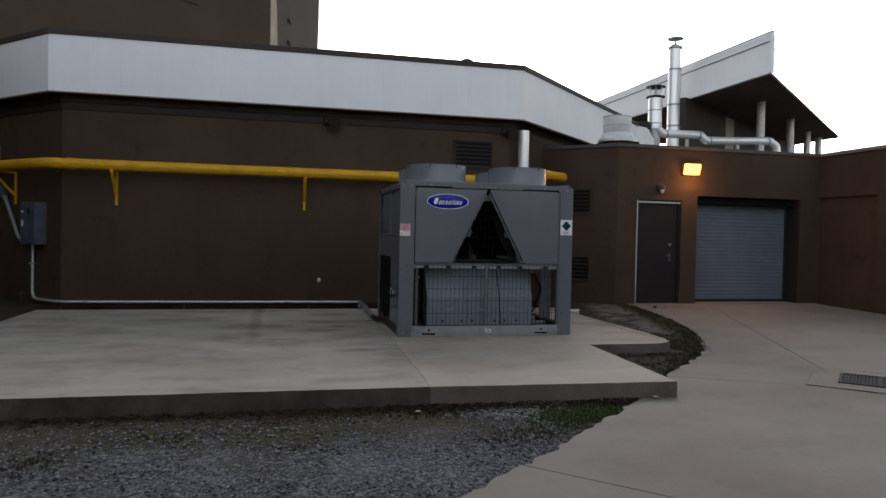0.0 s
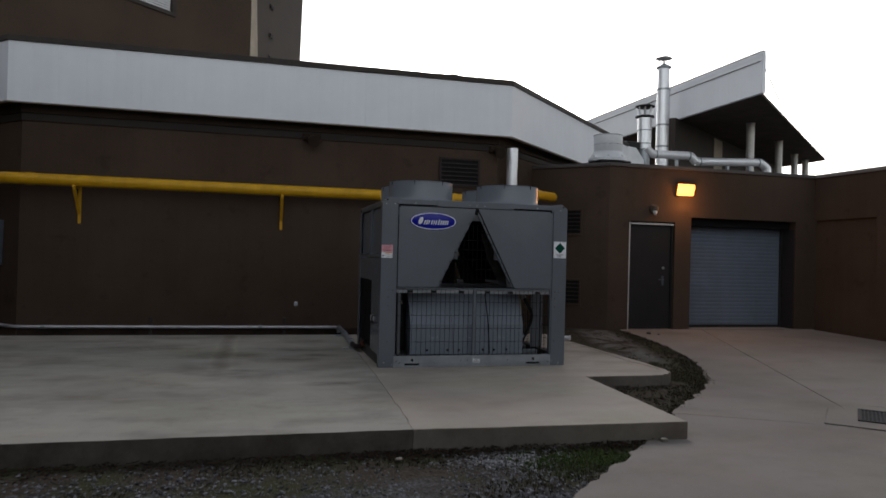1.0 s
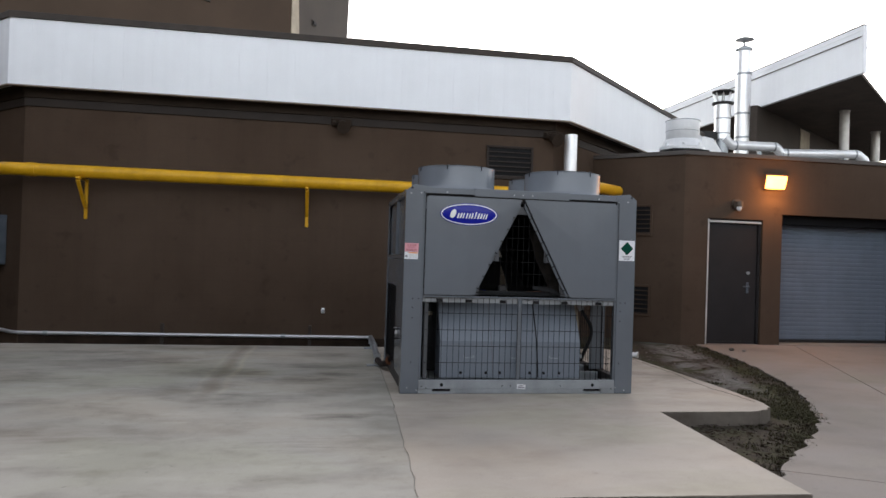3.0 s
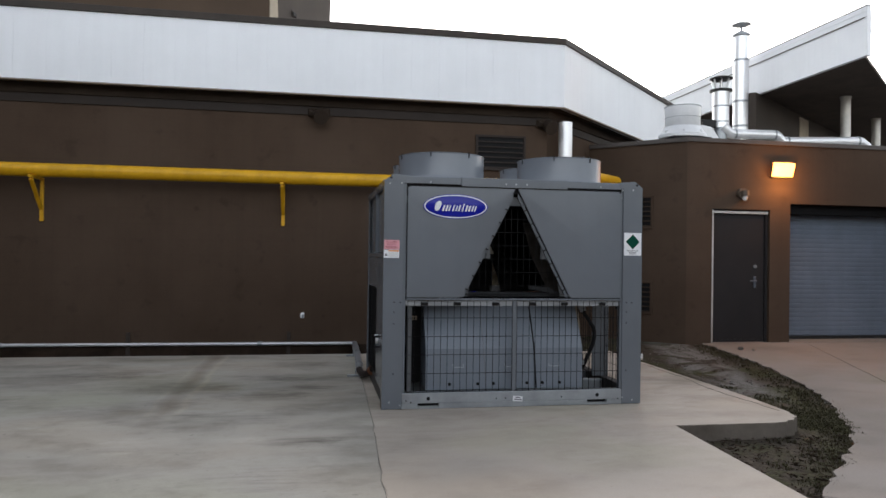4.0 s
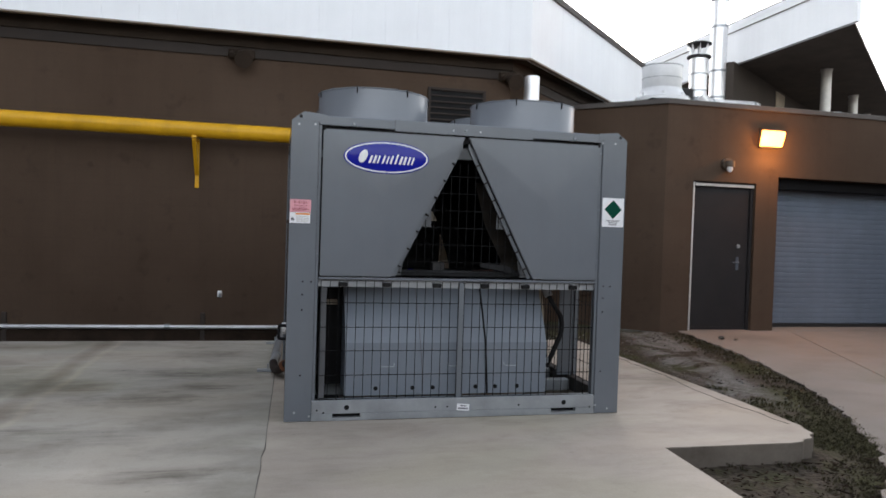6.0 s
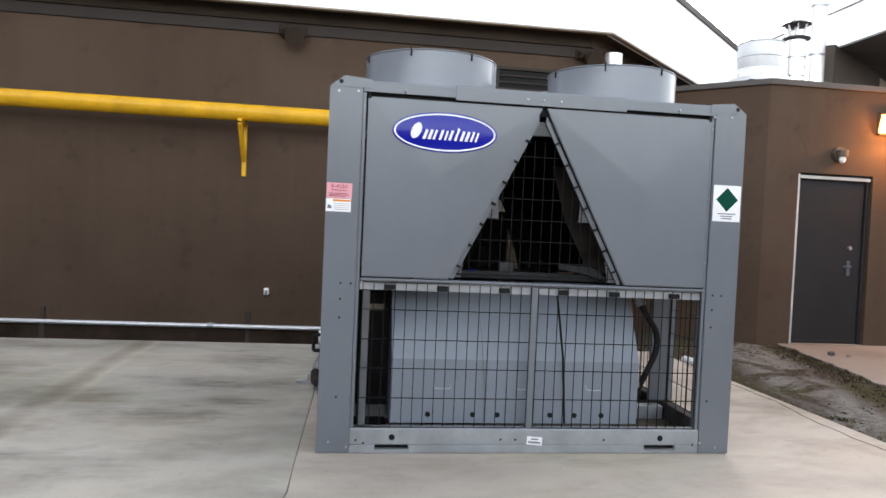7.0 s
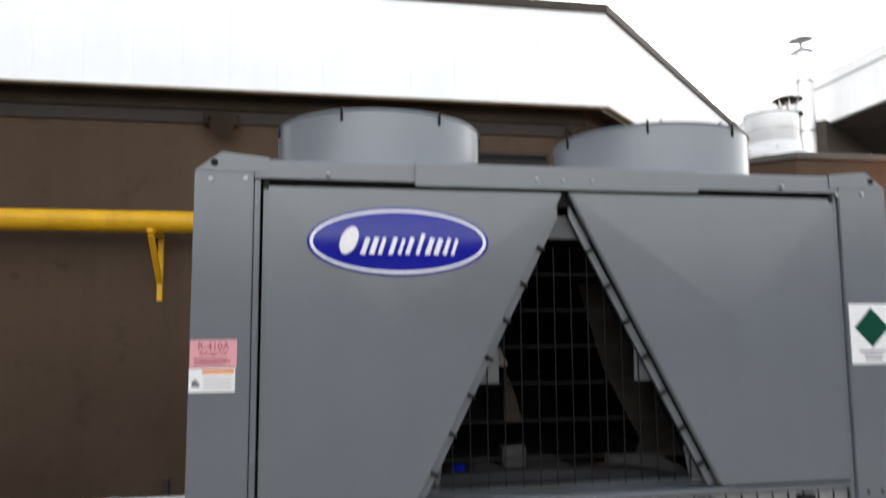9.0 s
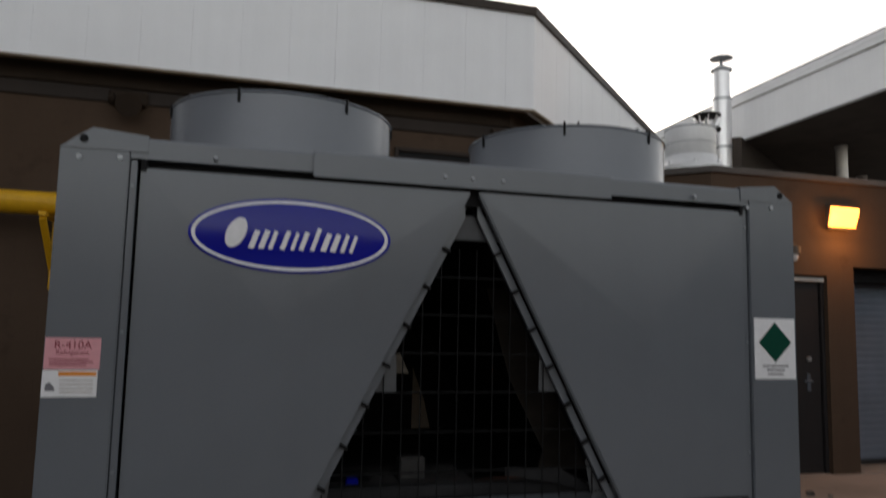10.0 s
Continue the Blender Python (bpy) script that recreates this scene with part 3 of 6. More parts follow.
def slab(name, poly, top, depth, mat, parent, label=""):
    """A concrete slab whose top follows the ground; worn, slightly rounded arrises."""
    bm = bmesh.new()
    clean = [p for i, p in enumerate(poly) if math.hypot(p[0] - poly[i - 1][0], p[1] - poly[i - 1][1]) > 1e-4]
    vs = [bm.verts.new((x, y, 0)) for x, y in clean]
    for tri in tessellate_polygon([[Vector((x, y, 0)) for x, y in clean]]):
        bm.faces.new([vs[i] for i in tri])
    for k in range(-8, 14):
        bmesh.ops.bisect_plane(bm, geom=bm.verts[:] + bm.edges[:] + bm.faces[:], plane_co=(0, k, 0), plane_no=(0, 1, 0))
    bmesh.ops.recalc_face_normals(bm, faces=bm.faces)
    r = bmesh.ops.extrude_face_region(bm, geom=bm.faces[:])
    new_v = {v for v in r["geom"] if isinstance(v, bmesh.types.BMVert)}
    for v in bm.verts:
        v.co.z = top(v.co.y) if v in new_v else top(v.co.y) - depth
    bmesh.ops.recalc_face_normals(bm, faces=bm.faces)
    rim = [e for e in bm.edges if len(e.link_faces) == 2 and e.calc_face_angle(0) > 1.0 and all(v in new_v for v in e.verts)]
    bmesh.ops.bevel(bm, geom=rim, offset=0.006, segments=2, affect="EDGES", clamp_overlap=True)
    return part(name, bm, mat, parent, label)


def ragged(points, step=0.09, amp=0.03, seed=3):
    """A line broken up as a worn edge is."""
    rng = random.Random(seed)
    out = []
    for (ax, ay), (bx, by) in zip(points, points[1:]):
        n = max(1, int(math.hypot(bx - ax, by - ay) / step))
        for i in range(n):
            t = i / n
            j = rng.uniform(-amp, amp)
            l = math.hypot(bx - ax, by - ay)
            out.append((ax + (bx - ax) * t - (by - ay) / l * j, ay + (by - ay) * t + (bx - ax) / l * j))
    out.append(points[-1])
    return out


EDGE = [(0.1, 2.65), (0.95, 3.5), (1.9, 4.33), (2.65, 5.05), (3.2, 5.58), (4.1, 6.55), (4.72, 7.12), (5.1, 7.55), (5.5, 8.18), (5.98, 9.15), (6.33, 10.3), (6.52, 11.3), (6.62, 12.0), (6.66, 12.4)]
EDGE = [(-9.0, -6.5), (-4.0, -1.5)] + ragged(EDGE)
DRIVE = EDGE + [(10.94, 12.4), (10.94, -9.0), (-9.0, -9.0)]
drive = tagged(empty("driveway", (6, 6, -0.14)), "pale worn concrete driveway cast in large panels", "driveway", kind="structure")
G = 0.003
# joints: one across the walk near the gravel corner, one curving up to the roller door
J1 = ((1.42, 3.94), (0.72, 0.69))
J2 = ((5.88, 6.62), (-0.92, 0.40))
J3 = ((5.0, 5.68), (0.457, 0.89))


def off(j, s):
    (px, py), (nx, ny) = j
    return ((px + nx * G * s, py + ny * G * s), (nx * s, ny * s))


slab("panel", clipped(DRIVE, [off(J1, -1)]), ground_z, 0.1, M_DRIVE, drive)
far = clipped(DRIVE, [off(J1, 1)])
slab("panel", clipped(far, [off(J3, -1)]), ground_z, 0.1, M_DRIVE, drive)
slab("panel", clipped(clipped(far, [off(J3, 1)]), [off(J2, 1)]), ground_z, 0.1, M_DRIVE, drive)
slab("panel", clipped(clipped(far, [off(J3, 1)]), [off(J2, -1)]), ground_z, 0.1, M_DRIVE, drive)

# slab under the chiller
pad = tagged(empty("concrete_pad", (1, 8, -0.14)), "weathered concrete equipment slab with dark water stains", "concrete pad", kind="structure")
flat = lambda y: 0.0
front_l = ragged([(-3.55, 5.57), (1.2, 5.535)], 0.16, 0.007, 5)
JOINT = ragged([(1.2, 5.535), (1.23, 6.2), (1.26, 7.0), (1.30, 8.1)], 0.14, 0.009, 8)[1:-1] + [(1.30, 8.1), (1.33, 9.5), (1.366, 11.56)]
JOINT_R = [(x + 0.003 + 0.003 * (i % 3 == 1), y) for i, (x, y) in enumerate(JOINT)][::-1]
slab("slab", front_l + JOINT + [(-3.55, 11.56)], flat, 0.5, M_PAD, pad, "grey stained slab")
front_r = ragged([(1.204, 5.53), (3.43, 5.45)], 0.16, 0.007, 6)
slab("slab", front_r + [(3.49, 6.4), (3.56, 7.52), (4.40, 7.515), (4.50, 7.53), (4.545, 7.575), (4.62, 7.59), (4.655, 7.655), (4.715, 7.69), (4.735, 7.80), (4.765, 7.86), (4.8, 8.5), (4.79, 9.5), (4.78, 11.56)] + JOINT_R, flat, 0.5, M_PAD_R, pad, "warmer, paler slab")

own = bmesh.new()
for (ax, ay), (bx, by) in zip(JOINT, JOINT[1:]):
    own.faces.new([own.verts.new((x, y, -0.0035)) for x, y in ((ax - 0.009, ay), (ax + 0.014, ay), (bx + 0.014, by), (bx - 0.009, by))])
part("joint_grit", own, M_JOINT, pad, "grit packed in the joint between the slabs")

line = ragged([(4.70, 10.9), (4.71, 10.2), (4.72, 9.5), (4.67, 9.05), (4.64, 8.6), (4.69, 8.2), (4.70, 7.9)], 0.11, 0.014, 9)
band = line + [(x + 0.006 + 0.005 * math.sin(y * 31), y) for x, y in line[::-1]]
own = bmesh.new()
for a, b, c2, d2 in zip(line, line[1:], band[::-1], band[::-1][1:]):
    q = [own.verts.new((x, y, 0.0025)) for x, y in (a, b, d2, c2)]
    q2 = [own.verts.new((x, y, -0.01)) for x, y in (a, b, d2, c2)]
    own.faces.new(q)
    for i in range(4):
        own.faces.new((q[i], q2[i], q2[(i + 1) % 4], q[(i + 1) % 4]))
part("soil_crack", own, M_TRIM, pad, "soil packed in a crack along the edge")


def drain():
    """Iron yard grate let into a square concrete collar."""
    c = Vector((5.85, 5.69, ground_z(5.69) + 0.003))
    d = thing("yard_drain", c, "black iron drain grate in a square concrete collar", "drain")
    a = Matrix.Translation(c) @ Matrix.Rotation(radians(-45), 4, "Z")
    part("collar", turned(bm_box((-0.62, -0.58, -0.02), (0.62, 0.58, 0.006), 0.004), a), M_DRIVE, d)
    for lo, hi in (((-0.62, -0.58), (-0.612, 0.58)), ((0.612, -0.58), (0.62, 0.58)), ((-0.61, -0.58), (0.61, -0.572)), ((-0.61, 0.572), (0.61, 0.58))):
        part("joint", turned(bm_box((*lo, -0.01), (*hi, 0.0075)), a), M_JOINT, d, "gritty joint round the collar")
    part("pit", turned(bm_box((-0.36, -0.3, 0.0), (0.36, 0.3, 0.009)), a), M_BLACK, d)
    bm = None
    for lo, hi in (((-0.36, -0.3), (0.36, -0.265)), ((-0.36, 0.265), (0.36, 0.3)), ((-0.36, -0.265), (-0.325, 0.265)), ((0.325, -0.265), (0.36, 0.265)), ((-0.02, -0.265), (0.02, 0.265))):
        bm = turned(bm_box((*lo, 0.006), (*hi, 0.018), 0.002), a, bm)
    part("grate_rim", bm, M_IRON, d)
    for i in range(20):
        x = -0.305 + i * 0.0321
        part("bar", turned(bm_box((x - 0.006, -0.265, 0.008), (x + 0.006, 0.265, 0.016)), a), M_IRON, d)


drain()


# ---- building ----
def structure(ob, label, category):
    return tagged(ob, label, category, kind="structure")


def wall_strip(name, p, q, z0, z1, thick, mat, label, category="wall"):
    """A straight wall; its outer face runs from p to q, the body lies on the left of that way."""
    p, q = Vector((*p, 0)), Vector((*q, 0))
    d = (q - p).normalized()
    n = Vector((-d.y, d.x, 0)) * thick
    ob = part(name, bm_prism([p.xy, q.xy, (q + n).xy, (p + n).xy], z0, z1), mat)
    return structure(ob, label, category) if category else ob


# wall brown darkened to carry the shade at the wall foot
M_FOOT_SHADE = painted("wall_foot_shade", (0.036, 0.0245, 0.018), 0.8, 0.0, 0.25, 3.0, 60, 0.1, gloss=0.08)
WALL_L, WALL_R = (-3.45, 12.42), (4.15, 12.42)
wall_strip("wall_south", WALL_L, WALL_R, -0.7, 3.6, 0.3, M_WALL, "dark brown painted block wall of a low building")
wall_strip("wall_southwest", (-8.45, 17.42), WALL_L, -0.7, 3.6, 0.3, M_WALL, "dark brown painted block wall set at an angle")
wall_strip("wall_southeast", WALL_R, (10.0, 18.27), -0.7, 3.6, 0.3, M_WALL, "dark brown painted block wall running back beside the annexe")
# added strip: paints the shade below the conduit into the wall colour
wall_strip("baseboard", (-3.43, 12.402), (4.13, 12.402), -0.7, 0.012, 0.015, M_FOOT_SHADE, "added dark strip for the shade along the foot of the wall", "baseboard")
FB, FT = 3.41, 4.31
FAS = [(-8.6, 17.2), (-3.6, 12.2), (4.33, 12.2), (9.9, 17.77)]


def fascia_run(name, p, q, z0, z1, seam, first, panel_label):
    """White standing panels on a backing board, brown flashing above."""
    p, q = Vector((*p, 0)), Vector((*q, 0))
    d = (q - p).normalized()
    n = Vector((-d.y, d.x, 0))
    length = (q - p).length
    quad = lambda a, b, o0, o1: [(p + d * a + n * o0).xy, (p + d * b + n * o0).xy, (p + d * b + n * o1).xy, (p + d * a + n * o1).xy]
    back = part(name, bm_prism(quad(0.0, length, 0.012, 0.10), z0, z1), M_WHITE)
    structure(back, "white ribbed metal fascia band under a brown flashing", "fascia")
    cuts = [0.0]
    s = first
    while s < length - 0.02:
        cuts.append(s)
        s += seam
    cuts.append(length)
    cache = {}
    ang = math.atan2(d.y, d.x)
    for a, b in zip(cuts, cuts[1:]):
        w = round(b - a, 3)
        if w not in cache:
            bm = bm_box((-w / 2 + 0.0004, 0, 0), (w / 2 - 0.0004, 0.011, z1 - z0), 0.0014)
            me = bpy.data.meshes.new("panel")
            bm.to_mesh(me)
            bm.free()
            me.materials.append(M_WHITE)
            cache[w] = me
        c = p + d * (a + b) / 2
        piece("panel", cache[w], back, (c.x, c.y, z0), (0, 0, ang))
    return back


def flashing(name, line, z0, z1, out, inn, mat=M_CAP, label="dark brown metal roof-edge flashing"):
    bm = None
    for i, (p, q) in enumerate(zip(line, line[1:])):
        p, q = Vector((*p, 0)), Vector((*q, 0))
        d = (q - p).normalized()
        n = Vector((-d.y, d.x, 0))
        bm = bm_prism([(p - n * out - d * 0.01).xy, (q - n * out + d * 0.01).xy, (q + n * inn).xy, (p + n * inn).xy], z0 + 0.0015 * i, z1 + 0.0015 * i, 0.004, bm)
    return structure(part(name, bm, mat), label, "flashing")


fascia_run("fascia_south", FAS[1], FAS[2], FB, FT, 0.387, 4.052 - 0.387 * 19 + 3.6 - 0.0, "")
fascia_run("fascia_southwest", FAS[0], FAS[1], FB, FT, 0.387, 0.35, "")
fascia_run("fascia_southeast", FAS[2], FAS[3], FB, FT, 0.387, 0.2, "")
flashing("flashing", FAS, FT - 0.004, FT + 0.085, 0.025, 0.25)
SOF_IN = [(-8.45, 17.42), (-3.45, 12.42), (4.15, 12.42), (10.0, 18.27)]
bm = None
for i in range(3):
    inset = [Vector((*FAS[i], 0)), Vector((*FAS[i + 1], 0))]
    d = (inset[1] - inset[0]).normalized()
    n = Vector((-d.y, d.x, 0)) * 0.02
    bm = bm_prism([(inset[0] + n).xy, (inset[1] + n).xy, SOF_IN[i + 1], SOF_IN[i]], FB + 0.01 + i * 0.001, FB + 0.05, 0, bm)
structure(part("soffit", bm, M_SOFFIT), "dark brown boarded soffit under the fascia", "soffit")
flashing("frieze", SOF_IN, 3.16, 3.275, 0.02, 0.05, M_FRIEZE, "grey-brown trim board at the top of the wall")
# added dark strip paints the shadow band between frieze and soffit
flashing("eave_board", SOF_IN, 3.279, FB + 0.012, 0.035, 0.05, M_SOFFIT, "added dark strip mimicking the shade under the soffit")
flashing("drip_edge", FAS, FB - 0.022, FB - 0.002, 0.014, 0.05, M_LIP, "thin beige drip edge under the fascia")
MAIN = [(-3.5, 12.32), (4.28, 12.32), (9.7, 17.72), (9.7, 27), (-8.2, 27), (-8.2, 17.0)]
structure(part("roof", bm_prism(MAIN, FT - 0.25, FT - 0.1), M_ROOF), "flat grey roof membrane behind the fascia", "roof")


# unseen plain wall added behind: blocks low skylight, gives reflections a dark skyline
wall_strip("wall_yard", (40.0, -20.0), (-40.0, -20.0), -0.4, 5.6, 0.3, M_TOWER, "unseen plain wall standing in for a dark skyline")

# unseen wall, added only to cut skylight on the left side
wall_strip("wall_yard_west", (-7.0, -20.0), (-7.0, 15.9), -0.4, 5.6, 0.3, M_TOWER, "unseen plain wall added to block skylight from the west")


# angled tower wall above the roof
def tower():
    T0, T1, T2 = (-5.6, 14.2), (-0.3, 19.5), (1.08, 22.45)
    zt = 11.0
    a = wall_strip("wall_tower", T0, T1, FT - 0.1, zt, 0.3, M_TOWER, "tall brown rendered wall rising above the flat roof")
    # the wall is opened for the window by building it in four pieces
    bpy.data.objects.remove(a)
    p, q = Vector((*T0, 0)), Vector((*T1, 0))
    d = (q - p).normalized()
    n = Vector((-d.y, d.x, 0))
    L = (q - p).length
    w1 = (Vector((-1.96, 17.84, 0)) - p).dot(d)
    w0 = w1 - 1.5
    z0, z1 = 6.64, 8.1

    def seg(s0, s1, za, zb, o0=0.0, o1=0.3, bm=None):
        return bm_prism([(p + d * s0 + n * o0).xy, (p + d * s1 + n * o0).xy, (p + d * s1 + n * o1).xy, (p + d * s0 + n * o1).xy], za, zb, 0, bm)

    bm = seg(0, w0, FT - 0.1, zt)
    bm = seg(w1, L, FT - 0.1, zt, bm=bm)
    bm = seg(w0, w1, FT - 0.1, z0, bm=bm)
    bm = seg(w0, w1, z1, zt, bm=bm)
    structure(part("wall_tower", bm, M_TOWER), "tall brown rendered wall rising above the flat roof", "wall")
    win = structure(empty("window_1", (*(p + d * (w0 + w1) / 2).xy, z0)), "high window with white louvred blind in a dark frame", "window")
    bm = seg(w0, w1, z0, z0 + 0.09, -0.03, 0.2)
    bm = seg(w0, w1, z1 - 0.08, z1, -0.03, 0.2, bm)
    bm = seg(w0, w0 + 0.08, z0 + 0.09, z1 - 0.08, -0.03, 0.2, bm)
    bm = seg(w1 - 0.08, w1, z0 + 0.09, z1 - 0.08, -0.03, 0.2, bm)
    part("window_frame", bm, M_CAP, win)
    part("window_back", seg(w0 + 0.08, w1 - 0.08, z0 + 0.09, z1 - 0.08, 0.15, 0.19), M_BLACK, win)
    k = z0 + 0.12
    while k < z1 - 0.12:
        part("slat", seg(w0 + 0.09, w1 - 0.09, k, k + 0.045, 0.06, 0.10), M_PVC, win)
        k += 0.06
    # return wall beyond the corner, with a pale corner strip
    q2 = Vector((*T2, 0))
    d2 = (q2 - q).normalized()
    n2 = Vector((-d2.y, d2.x, 0))
    # the return wall leans outwards as it rises
    own = bmesh.new()
    e0, e1 = (T2[0], T2[1]), ((q2 + d2 * 0.30).x, (q2 + d2 * 0.30).y)
    low = [own.verts.new((x, y, FT - 0.1)) for x, y in (T1, ((q2 - d2 * 0.02).x, (q2 - d2 * 0.02).y), ((q2 + n2 * 0.3).x, (q2 + n2 * 0.3).y), ((q + n2 * 0.3).x, (q + n2 * 0.3).y))]
    high = [own.verts.new((x, y, zt)) for x, y in (T1, e1, (e1[0] + n2.x * 0.3, e1[1] + n2.y * 0.3), ((q + n2 * 0.3).x, (q + n2 * 0.3).y))]
    own.faces.new(low[::-1])
    own.faces.new(high)
    for i in range(4):
        own.faces.new((low[i], low[(i + 1) % 4], high[(i + 1) % 4], high[i]))
    structure(part("wall_tower_return", own, M_DARKWALL), "dark taupe clad return wall of the tower", "wall")
    own = bmesh.new()
    rows2 = []
    for z, w in ((FT - 0.1, 0.62), (zt, 0.02)):
        a1, a2 = q - n2 * 0.02, q + d2 * w - n2 * 0.02
        rows2.append([own.verts.new((v.x, v.y, z)) for v in (a1, a2, a2 + n2 * 0.1, a1 + n2 * 0.1)])
    own.faces.new(rows2[0][::-1])
    own.faces.new(rows2[1])
    for i in range(4):
        own.faces.new((rows2[0][i], rows2[0][(i + 1) % 4], rows2[1][(i + 1) % 4], rows2[1][i]))
    b = part("corner_trim", own, M_BEIGE)
    structure(b, "pale beige corner strip on the tower", "trim")
    for z in (6.63, 7.25, 8.05, 8.85):
        c = q + d2 * 1.22 - n2 * 0.004 + Vector((0, 0, z))
        v = thing("wall_vent", c, "small dark louvred vent on the taupe wall", "vent", "tower vents")
        part("vent_cap", turned(bm_box((-0.09, -0.04, -0.05), (0.09, 0.0, 0.05), 0.006), Matrix.Translation(c) @ Matrix.Rotation(math.atan2(d2.y, d2.x), 4, "Z")), M_BLACK, v)
        part("vent_flange", turned(bm_box((-0.12, -0.012, -0.075), (0.12, 0.02, 0.075), 0.004), Matrix.Translation(c) @ Matrix.Rotation(math.atan2(d2.y, d2.x), 4, "Z")), M_DARKWALL, v)


tower()

# annexe with the doors
LC = (6.38, 12.42)
NOTCH = (5.265, 13.535)
LT = 3.04
DY = 12.42
door_x, roll_x = (6.80, 7.78), (8.13, 10.54)
outline = [(LC[0], -0.4), (door_x[0], -0.4), (door_x[0], 2.03), (door_x[1], 2.03), (door_x[1], -0.4), (roll_x[0], -0.4), (roll_x[0], 2.14), (roll_x[1], 2.14), (roll_x[1], -0.4), (11.35, -0.4), (11.35, LT), (LC[0], LT)]
bm = bm_extrude(outline, (1, 0, 0), (0, 0, 1), (0, DY, 0), (0, 1, 0), 0.45)
structure(part("wall_annexe", bm, M_WALL), "dark brown painted block wall with two doors", "wall")
wall_strip("wall_annexe_return", (5.1, 13.7), LC, -0.4, LT, 0.3, M_WALL, "dark brown angled block wall of the annexe")
wall_strip("wall_east", (11.05, 12.42), (11.05, -9.0), -0.5, 2.19, 0.3, M_WALL, "long dark brown block wall along the driveway")
wall_strip("wall_east_parapet", (10.99, 12.42), (10.99, -9.0), 2.191, LT, 0.36, M_WALL, "projecting upper band of the brown wall")
wall_strip("pilaster", (10.97, 10.92), (10.97, 9.9), -0.5, LT - 0.004, 0.079, M_WALL, "shallow brown pilaster on the long wall", "pilaster")
structure(part("roof_annexe", bm_prism([(5.3, 13.6), (6.4, 12.5), (11.3, 12.5), (11.3, 24), (5.3, 24)], LT - 0.12, LT - 0.02), M_ROOF), "flat annexe roof", "roof")
flashing("flashing_annexe", [NOTCH, LC, (11.02, 12.42)], LT - 0.002, LT + 0.065, 0.03, 0.3, M_TRIM, "grey-brown metal roof-edge flashing")
bm = bm_box((10.955, -9, LT - 0.001), (11.40, 12.39, LT + 0.067), 0.004)
structure(part("flashing_east", bm, M_ROOF), "weathered grey metal roof-edge flashing", "flashing")
# rooms behind the doors stay closed and dark
structure(part("wall_behind_doors", bm_box((6.7, DY + 0.46, -0.3), (11.3, DY + 0.6, LT - 0.13)), M_BLACK), "dark closure behind the doors", "wall")
structure(part("threshold", bm_box((6.66, 12.403, -0.2), (11.0, 12.87, ground_z(12.4) + 0.004)), M_DRIVE), "concrete floor strip in the doorways", "threshold")


def steel_door():
    d = structure(empty("door_1", (7.29, 12.5, -0.02)), "closed charcoal flush steel door with a pale frame edge", "door")
    part("door_leaf", bm_box((6.855, 12.50, 0.0), (7.735, 12.55, 1.955), 0.004), M_DOOR, d)
    bm = bm_box((6.80, 12.44, -0.02), (6.85, 12.60, 2.03), 0.003)
    bm = bm_box((7.74, 12.47, -0.02), (7.78, 12.60, 2.03), 0.003, bm)
    bm = bm_box((6.85, 12.47, 1.96), (7.74, 12.60, 2.03), 0.003, bm)
    part("door_frame", bm, M_DOOR, d)
    part("frame_edge", bm_box((6.812, 12.432, -0.02), (6.838, 12.439, 2.02), 0.002), M_FRAME, d, "worn pale metal edge")
    part("head_edge", bm_box((6.838, 12.450, 1.968), (7.775, 12.469, 2.005), 0.002), M_FRAME, d, "pale metal drip strip")
    h = part("escutcheon", bm_box((7.555, 12.488, 0.82), (7.60, 12.499, 1.0), 0.004), M_BOX, d, "steel plate")
    bm = bm_cyl((7.577, 12.488, 0.93), (7.577, 12.44, 0.93), 0.011, 10)
    bm = bm_cyl((7.577, 12.445, 0.93), (7.47, 12.445, 0.93), 0.010, 10, bm=bm)
    part("door_handle", bm, M_BOX, d, "steel lever", True)
    part("lock_cylinder", bm_cyl((7.58, 12.499, 1.155), (7.58, 12.475, 1.155), 0.026, 14), M_GALV, d, "round steel deadbolt")
    for z in (0.25, 1.0, 1.75):
        part("hinge", bm_cyl((6.853, 12.492, z - 0.05), (6.853, 12.492, z + 0.05), 0.009, 8), M_GALV, d)
    part("sweep", bm_box((6.86, 12.49, -0.012), (7.73, 12.499, 0.025)), M_DOOR, d)


steel_door()


